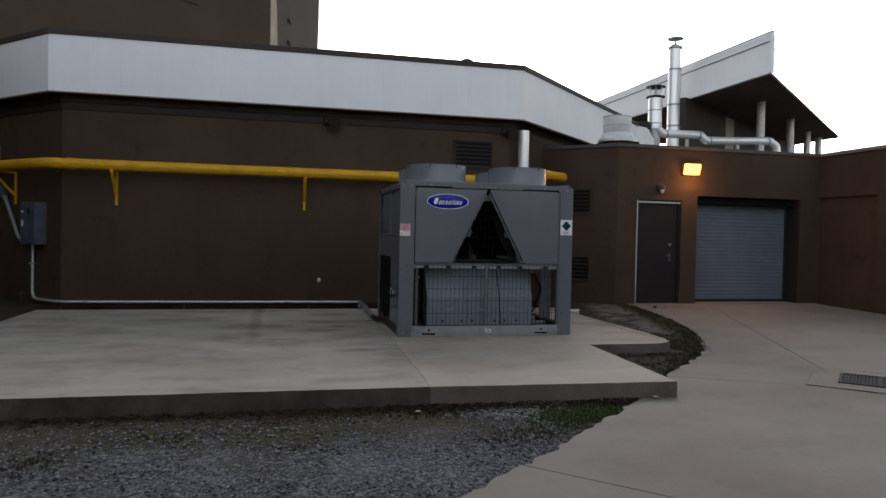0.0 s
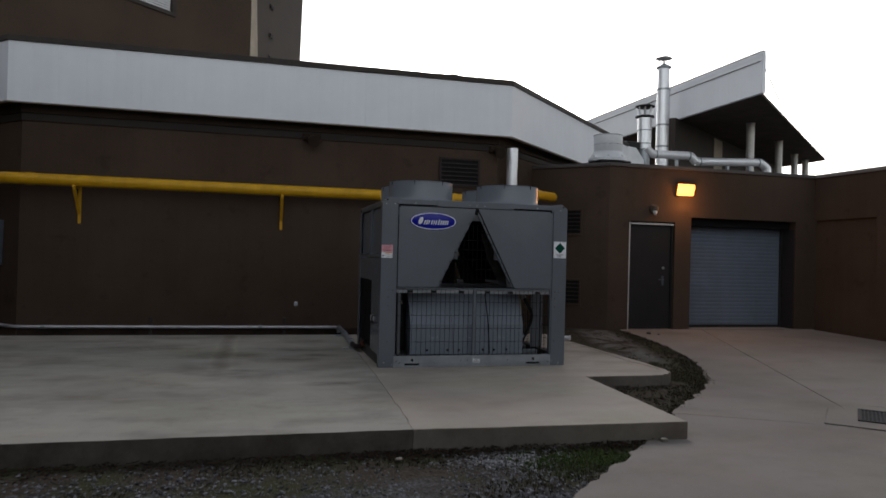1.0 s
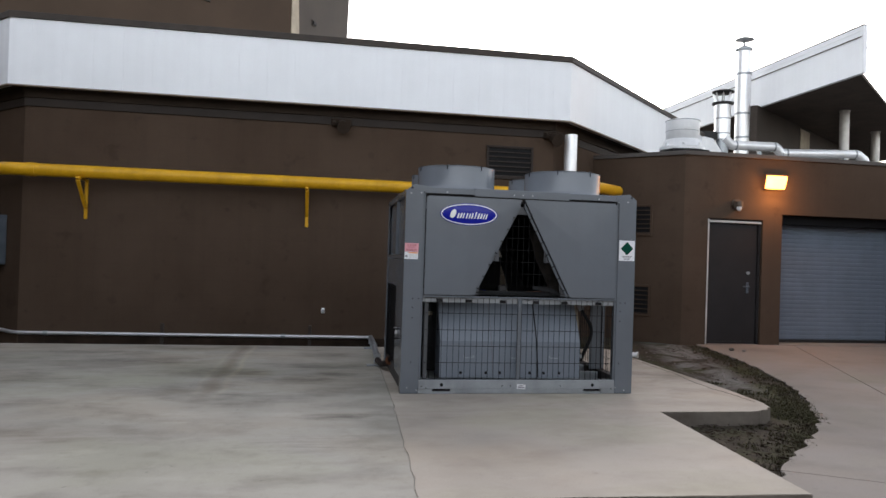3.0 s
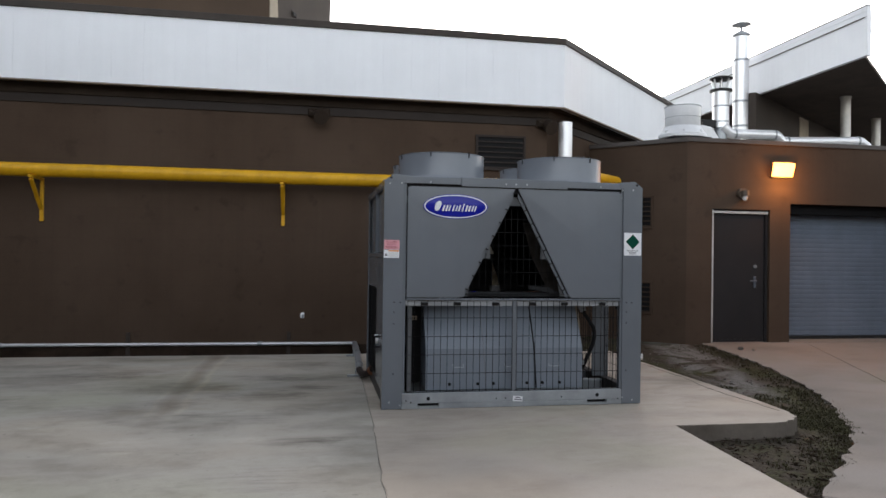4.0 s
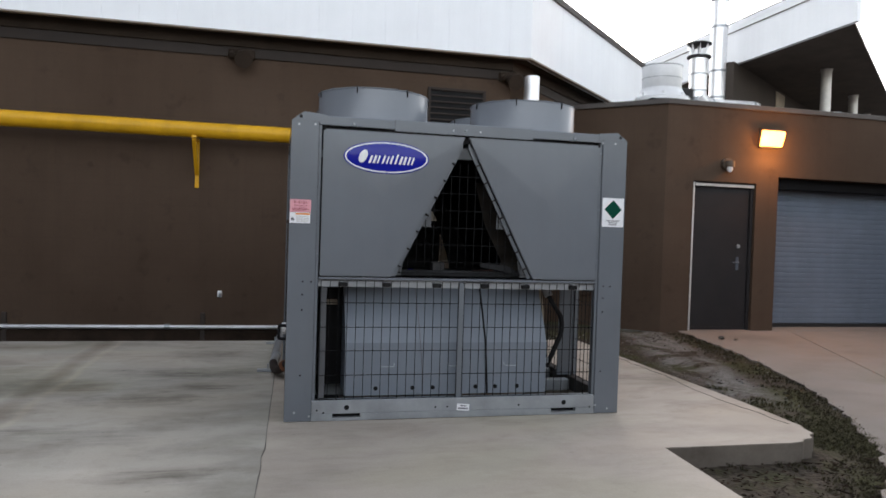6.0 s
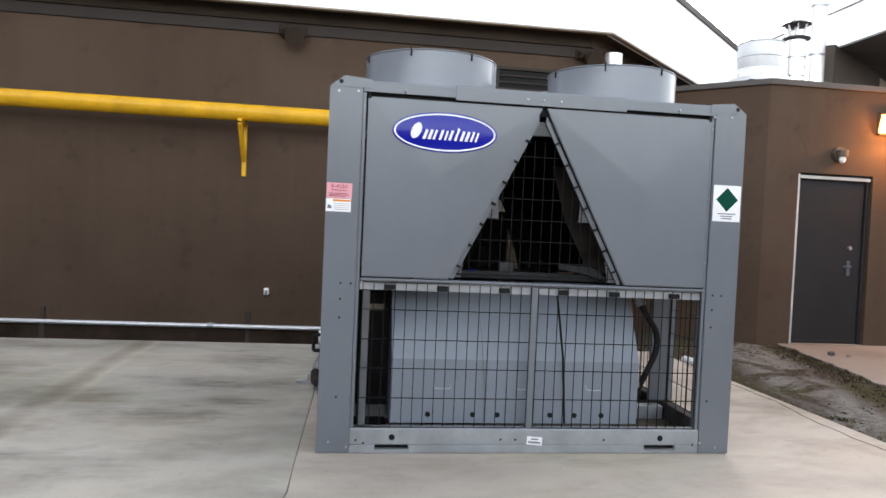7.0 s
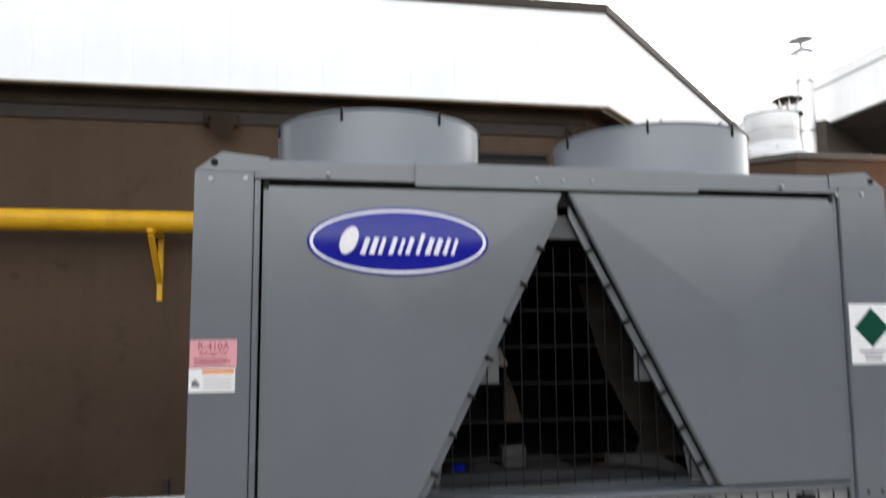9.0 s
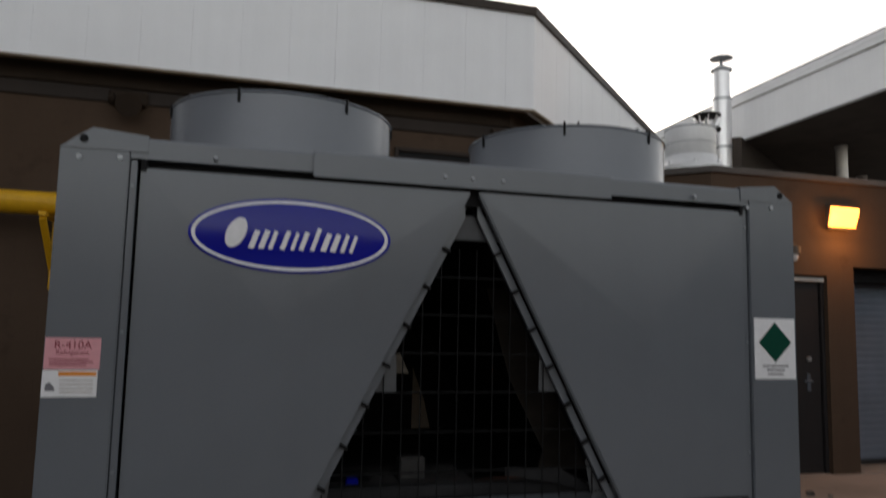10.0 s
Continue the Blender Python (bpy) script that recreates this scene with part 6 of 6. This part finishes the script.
    # black sheet stands in for the dark depth behind this guard
    part("side_recess", bm_box((X0 + 0.05, 8.985, 0.14), (X0 + 0.06, B - 0.125, 0.95)), M_BLACK, c)
    g = part("guard_frame", bm_tube([(X0 + 0.02, 8.99, 0.15), (X0 + 0.02, 8.99, 0.94), (X0 + 0.02, B - 0.13, 0.94), (X0 + 0.02, B - 0.13, 0.15), (X0 + 0.02, 8.99, 0.15)], 0.005, 6), M_WIRE, c)
    for k in range(1, 15):
        y = 8.99 + (B - 9.12) * k / 15
        part("guard_wire", bm_box((X0 + 0.018, y - 0.002, 0.15), (X0 + 0.0215, y + 0.002, 0.94)), M_WIRE, g)
    for ya, yb in ((F + 0.125, 9.14), (9.18, B - 0.125)):
        part("coil_guard", bm_box((X0 + 0.03, ya, 1.28), (X0 + 0.045, yb, 1.815), 0.003), M_GREY, c, "grey coil guard sheet")
    part("side_stile", bm_box((X0 + 0.004, 9.145, 1.277), (X0 + 0.05, 9.178, 1.82), 0.003), M_GREY, c)
    for y in (8.55, 8.75):
        part("louvre_slot", bm_box((X0 + 0.003, y, 1.02), (X0 + 0.0055, y + 0.012, 1.19)), M_BLACK, c)
    part("switch_handle", bm_tube(arc([(X0 + 0.004, 8.58, 0.565), (X0 - 0.042, 8.58, 0.565), (X0 - 0.042, 8.58, 0.478), (X0 + 0.004, 8.58, 0.478)], 0.012, 3), 0.010, 8), M_BLACK, c, "black disconnect handle", True)
    part("gauge", bm_cyl((X0 + 0.004, 8.78, 0.52), (X0 - 0.022, 8.78, 0.52), 0.04, 14), M_PVC, c, "white pipe fitting", True)
    # maker's badge: blue oval with a white ring and plain white strokes
    bx, bz = 1.992, 1.668
    own = bmesh.new()
    dome = []
    for k in range(9):
        q = 1 - k / 8
        dome.append([own.verts.new((bx + 0.272 * q * math.cos(2 * math.pi * j / 64), F - 0.006 - 0.0075 * (1 - q * q), bz + 0.102 * q * math.sin(2 * math.pi * j / 64))) for j in range(64)] if q > 0 else [own.verts.new((bx, F - 0.0135, bz))])
    rim = [own.verts.new((bx + 0.272 * math.cos(2 * math.pi * j / 64), F + 0.0015, bz + 0.102 * math.sin(2 * math.pi * j / 64))) for j in range(64)]
    for a, b in zip([rim] + dome, dome):
        for j in range(64):
            h = (j + 1) % 64
            own.faces.new((a[j], a[h], b[h], b[j]) if len(b) > 1 else (a[j], a[h], b[0]))
    badge = part("badge", own, M_BLUE, c, "glossy blue oval badge with white ring", True)
    part("badge_ring", ellipse(bx, bz, 0.264, 0.096, F - 0.0082, F - 0.0055, inner=(0.965, 0.915)), M_SILVERSIGN, badge)
    # a slanted leaf and a row of thin slanted strokes
    def slant(pts):
        return [(bx + x + 0.28 * z, bz + z) for x, z in pts]
    def oval(cx, cz, rx, rz):
        return [(cx + rx * math.cos(radians(a)), cz + rz * math.sin(radians(a))) for a in range(0, 360, 20)]

    part("badge_stroke", bm_quad_prism(slant(oval(-0.150, 0.002, 0.026, 0.041)), F - 0.0148, F - 0.0060), M_SILVERSIGN, badge)
    for x, w, z1 in ((-0.098, 0.009, 0.008), (-0.072, 0.009, 0.009), (-0.048, 0.007, 0.008), (-0.016, 0.008, 0.010), (0.010, 0.006, 0.006), (0.034, 0.008, 0.010), (0.064, 0.007, 0.022), (0.094, 0.009, 0.009), (0.120, 0.009, 0.008), (0.146, 0.007, 0.009), (0.170, 0.006, 0.006)):
        own = bm_quad_prism(slant([(x - w, -0.038), (x + w * 0.7, -0.040), (x + w, z1), (x - w * 0.6, z1 + 0.003)]), F - 0.0150, F - 0.0060)
        part("badge_stroke", own, M_SILVERSIGN, badge)
    # refrigerant label on the post
    lab = part("refrigerant_label", bm_box((1.403, F - 0.003, 1.305), (1.530, F - 0.0002, 1.383)), M_PINK, c, "pink refrigerant label")
    text_mesh("R-410A", 0.028, (1.4665, F - 0.0034, 1.356), M_REDINK, lab, "print")
    text_mesh("Refrigerant", 0.017, (1.4665, F - 0.0034, 1.341), M_REDINK, lab, "print")
    for z, w in ((1.330, 0.09), (1.323, 0.10), (1.316, 0.085)):
        part("print_bar", bm_box((1.415, F - 0.0036, z - 0.002), (1.415 + w, F - 0.0031, z + 0.001)), M_REDINK, lab)
    lab = part("warning_label", bm_box((1.402, F - 0.003, 1.237), (1.527, F - 0.0002, 1.303)), M_SILVERSIGN, c, "white warning label with orange band")
    part("band", bm_box((1.438, F - 0.0036, 1.289), (1.524, F - 0.0031, 1.299)), M_ORANGE, lab)
    part("pictogram", bm_quad_prism([(1.41, 1.252), (1.432, 1.252), (1.43, 1.262), (1.42, 1.273), (1.41, 1.268)], F - 0.0036, F - 0.0031), M_INK, lab)
    for z in (1.278, 1.268, 1.258, 1.249):
        part("print_bar", bm_box((1.442, F - 0.0036, z - 0.002), (1.518, F - 0.0031, z + 0.0015)), M_FRAME, lab)
    lab = part("gas_label", bm_box((3.482, F - 0.003, 1.283), (3.640, F - 0.0002, 1.480)), M_SILVERSIGN, c, "white label with green diamond")
    part("diamond", bm_quad_prism([(3.561, 1.337), (3.625, 1.402), (3.561, 1.467), (3.497, 1.402)], F - 0.0036, F - 0.0031), M_GREEN, lab)
    for z, w in ((1.325, 0.10), (1.312, 0.07), (1.299, 0.06)):
        part("print_bar", bm_box((3.561 - w / 2, F - 0.0036, z - 0.003), (3.561 + w / 2, F - 0.0031, z + 0.003)), M_INK, lab)


chiller()


def flex_conduit():
    t = thing("flexible_conduit", (1.3, 10.6, 0.02), "grey flexible conduit from the wall to the chiller", "conduit")
    run = arc([(1.40, 12.36, 0.03), (1.40, 12.05, 0.035), (1.375, 11.35, 0.05), (1.345, 10.4, 0.052), (1.325, 10.0, 0.052)], 0.15, 4)
    part("pipe_run", bm_tube(run, 0.036, 14), M_GALV, t, smooth=True)
    for y in (11.3, 10.4):
        part("coupling", bm_cyl((1.374 if y > 11 else 1.346, y, 0.051), (1.372 if y > 11 else 1.344, y - 0.07, 0.051), 0.043, 14), M_GALV, t)
    el = arc([(1.325, 10.04, 0.052), (1.335, 9.72, 0.055), (1.375, 9.56, 0.08), (1.43, 9.50, 0.14)], 0.07, 5)
    part("hose", bm_tube(el, 0.034, 14), M_RUST, t, "rust-brown flexible elbow", True)
    part("collar", bm_cyl((1.405, 9.527, 0.112), (1.42, 9.511, 0.127), 0.046, 14), M_COPPER, t, "copper-coloured collar")
    for y, x in ((11.35, 1.375), (9.90, 1.325)):
        part("support_strut", bm_box((x - 0.13, y - 0.022, 0.001), (x + 0.03, y + 0.022, 0.022), 0.003), M_GALV, t)
        part("strap", bm_box((x - 0.05, y - 0.012, 0.0225), (x - 0.038, y + 0.012, 0.070), 0.002), M_GALV, t)

flex_conduit()

PZ = ground_z(11.1)
pv = thing("pipe_offcut", (4.91, 11.10, PZ), "short white plastic pipe elbow lying on the soil", "pipe")
part("elbow", bm_tube(arc([(4.98, 11.00, PZ + 0.036), (4.89, 11.07, PZ + 0.036), (4.855, 11.19, PZ + 0.036)], 0.06, 4), 0.036, 14), M_PVC, pv, smooth=True)
part("rim", bm_cyl((4.986, 10.995, PZ + 0.042), (4.972, 11.006, PZ + 0.042), 0.042, 14), M_PVC, pv)


# ---- gravel, grass, litter ----
def in_drive(x, y):
    inside = False
    poly = DRIVE
    j = len(poly) - 1
    for i in range(len(poly)):
        xi, yi = poly[i]
        xj, yj = poly[j]
        if (yi > y) != (yj > y) and x < (xj - xi) * (y - yi) / (yj - yi) + xi:
            inside = not inside
        j = i
    return inside


def in_pad(x, y):
    if y < 5.5 or y > 11.57 or x < -3.55:
        return False
    if y < 7.52:
        return x < 3.45 + (y - 5.5) * 0.06
    return x < 4.8


def stone_field(name, count, zone, size, mat, label, seed, accept=None):
    rng = random.Random(seed)
    base = bmesh.new()
    bmesh.ops.create_icosphere(base, subdivisions=1, radius=1)
    vs = [v.co.copy() for v in base.verts]
    fs = [[v.index for v in f.verts] for f in base.faces]
    base.free()
    verts, faces = [], []
    made = 0
    while made < count:
        x, y = rng.uniform(*zone[0]), rng.uniform(*zone[1])
        if in_drive(x, y) or in_pad(x, y) or (accept and not accept(x, y, rng)):
            continue
        r = size[0] + (size[1] - size[0]) * rng.random() ** 3
        sc = (r * rng.uniform(0.8, 1.4), r * rng.uniform(0.7, 1.1), r * rng.uniform(0.4, 0.75))
        a = rng.uniform(0, 6.283)
        ca, sa = math.cos(a), math.sin(a)
        z = ground_z(y) - 0.020 + r * 0.15
        k = len(verts)
        for v in vs:
            j = rng.uniform(0.82, 1.12)
            px, py, pz = v.x * sc[0] * j, v.y * sc[1] * j, v.z * sc[2] * j
            verts.append((x + px * ca - py * sa, y + px * sa + py * ca, z + pz))
        faces += [[k + i for i in f] for f in fs]
        made += 1
    me = bpy.data.meshes.new(name)
    me.from_pydata(verts, [], faces)
    me.materials.append(mat)
    return tagged(new(name, me), label, "gravel", kind="stuff")


def gravel_ok(x, y, rng):
    d = max(0.0, (y - 4.3) / 1.2)
    n = noise.noise(Vector((x * 1.3, y * 1.3, 2.0))) + 0.9 * noise.noise(Vector((x * 4.1, y * 5.3, 7.0)))
    patch = math.exp(-((x - 1.9) / 0.42) ** 2 - ((y - 5.2) / 0.22) ** 2)
    return rng.random() > 0.85 * d - n * 0.5 - patch * 1.1


def strip_ok(x, y, rng):
    n = noise.noise(Vector((x * 1.1, y * 1.1, 5.0)))
    return rng.random() < 0.45 + n


stone_field("gravel", 38000, ((-4.5, 2.8), (1.6, 5.42)), (0.0035, 0.015), M_STONE, "loose grey crushed gravel", 11, gravel_ok)
stone_field("gravel_patch", 1500, ((1.2, 2.5), (4.7, 5.45)), (0.004, 0.014), M_PALE, "pale fine gravel by the slab", 13, lambda x, y, r: r.random() < math.exp(-((x - 1.85) / 0.3) ** 2 - ((y - 5.2) / 0.13) ** 2))
stone_field("gravel_strip", 700, ((4.4, 6.6), (8.6, 12.3)), (0.004, 0.015), M_STRIPSTONE, "loose pale gravel in the planting strip", 12, strip_ok)


def edge_dist(x, y):
    return min(math.hypot(x - a, y - b) for a, b in EDGE[2:])


def blades(name, count, zone, height, mat, label, seed, accept, over=0.0, category="grass"):
    rng = random.Random(seed)
    verts, faces = [], []
    made = tries = 0
    while made < count and tries < count * 60:
        tries += 1
        x, y = rng.uniform(*zone[0]), rng.uniform(*zone[1])
        if in_pad(x, y) or (in_drive(x, y) and edge_dist(x, y) > over) or not accept(x, y, rng):
            continue
        z = ground_z(y) - 0.022
        for b in range(rng.randint(3, 6)):
            h = rng.uniform(*height)
            a = rng.uniform(0, 6.283)
            lean = rng.uniform(0.2, 1.1) * h
            w = rng.uniform(0.002, 0.0045)
            ox, oy = x + rng.uniform(-0.015, 0.015), y + rng.uniform(-0.015, 0.015)
            dx, dy = math.cos(a), math.sin(a)
            k = len(verts)
            verts += [(ox - dy * w, oy + dx * w, z), (ox + dy * w, oy - dx * w, z), (ox + dx * lean * 0.4 + dy * w * 0.8, oy + dy * lean * 0.4 - dx * w * 0.8, z + h * 0.65), (ox + dx * lean * 0.4 - dy * w * 0.8, oy + dy * lean * 0.4 + dx * w * 0.8, z + h * 0.65), (ox + dx * lean, oy + dy * lean, z + h * 0.9)]
            faces += [(k, k + 1, k + 2, k + 3), (k + 3, k + 2, k + 4)]
        made += 1
    me = bpy.data.meshes.new(name)
    me.from_pydata(verts, [], faces)
    me.materials.append(mat)
    return tagged(new(name, me), label, category, kind="stuff")


def thin_ok(x, y, rng):
    n = noise.noise(Vector((x * 1.6, y * 1.6, 9.0)))
    return rng.random() < max(0, n - 0.05) * 0.5 * min(1.0, max(0.0, (y - 4.1) / 0.6))


def moss_ok(x, y, rng):
    n = noise.noise(Vector((x * 5, y * 5, 9.0)))
    return rng.random() < math.exp(-((x - 2.42) / 0.36) ** 2 - ((y - 5.10) / 0.22) ** 2) * (0.8 + n)


def verge_ok(x, y, rng):
    d = edge_dist(x, y)
    n = noise.noise(Vector((x * 2, y * 2, 4.0)))
    return rng.random() < math.exp(-(d / 0.24) ** 2) * (0.75 + n)


def verge_green_ok(x, y, rng):
    n = noise.noise(Vector((x * 3, y * 3, 7.0)))
    return rng.random() < math.exp(-((x - 5.15) / 0.30) ** 2 - ((y - 7.95) / 0.45) ** 2) * (0.7 + n) + 0.12 * (n > 0.15)


blades("grass", 1100, ((-3.5, 3.3), (4.0, 5.45)), (0.008, 0.03), M_BLADE, "short dull grass along the slab", 21, thin_ok)
blades("moss", 1500, ((1.6, 3.2), (4.5, 5.45)), (0.008, 0.028), M_MOSS, "low green moss beside the driveway", 23, moss_ok)
blades("grass_verge", 1800, ((3.4, 6.7), (5.6, 12.3)), (0.010, 0.032), M_BLADE, "thin grass along the driveway edge", 22, verge_ok, 0.05)
blades("grass_tuft", 1500, ((3.9, 5.8), (6.4, 9.4)), (0.010, 0.038), M_VERGE, "greener grass spilling over the driveway edge", 24, verge_green_ok, 0.06)


def litter(name, count, zone, seed, accept):
    """Curled dead leaves and twigs."""
    rng = random.Random(seed)
    verts, faces = [], []
    made = 0
    while made < count:
        x, y = rng.uniform(*zone[0]), rng.uniform(*zone[1])
        if in_drive(x, y) or in_pad(x, y) or not accept(x, y, rng):
            continue
        z = ground_z(y) - 0.008 + rng.uniform(0, 0.012)
        l, w, a = rng.uniform(0.008, 0.026), rng.uniform(0.004, 0.012), rng.uniform(0, 6.283)
        if rng.random() < 0.3:
            l, w = l * 2.2, 0.003
        ca, sa = math.cos(a), math.sin(a)
        k = len(verts)
        for u, v, h in ((-l, 0, 0.004), (0, -w, rng.uniform(0, 0.012)), (l, 0, rng.uniform(0.002, 0.014)), (0, w, rng.uniform(0, 0.012)), (0, 0, -0.002)):
            verts.append((x + u * ca - v * sa, y + u * sa + v * ca, z + h))
        faces += [(k, k + 1, k + 4), (k + 1, k + 2, k + 4), (k + 2, k + 3, k + 4), (k + 3, k, k + 4)]
        made += 1
    me = bpy.data.meshes.new(name)
    me.from_pydata(verts, [], faces)
    me.materials.append(M_LEAF)
    return tagged(new(name, me), "brown dead leaves and twigs on the soil", "leaf litter", kind="stuff")


litter("leaf_litter", 1900, ((-4.0, 3.4), (4.6, 5.5)), 31, lambda x, y, r: r.random() < math.exp(-((5.45 - y) / 0.16) ** 2) * (0.35 + 0.65 * math.exp(-((x - 1.15) / 0.5) ** 2) + 0.5 * (x > 2.6)))
litter("leaf_litter_notch", 420, ((3.5, 6.6), (5.6, 12.2)), 32, lambda x, y, r: r.random() < (1.0 if y < 7.5 else 0.05))


def loose_stone(at, r, seed, mat=M_PAD_R, label="small pale stone lying beside the concrete"):
    rng = random.Random(seed)
    bm = bmesh.new()
    bmesh.ops.create_icosphere(bm, subdivisions=2, radius=r)
    for v in bm.verts:
        v.co = Vector((v.co.x * 1.25, v.co.y, v.co.z * 0.7)) * rng.uniform(0.88, 1.1) + Vector(at)
    s = part("stone", bm, mat, smooth=True)
    return tagged(s, label, "stone", group="loose stones")


loose_stone((3.2, 5.42, ground_z(5.42) + 0.012), 0.026, 1)
loose_stone((6.86, 11.75, ground_z(11.75) + 0.02), 0.036, 2, M_JOINT, "small brown clod lying on the driveway")
loose_stone((7.02, 11.68, ground_z(11.68) + 0.012), 0.022, 3, M_JOINT, "small brown clod lying on the driveway")
loose_stone((1.05, 5.28, ground_z(5.28) + 0.0), 0.022, 4)
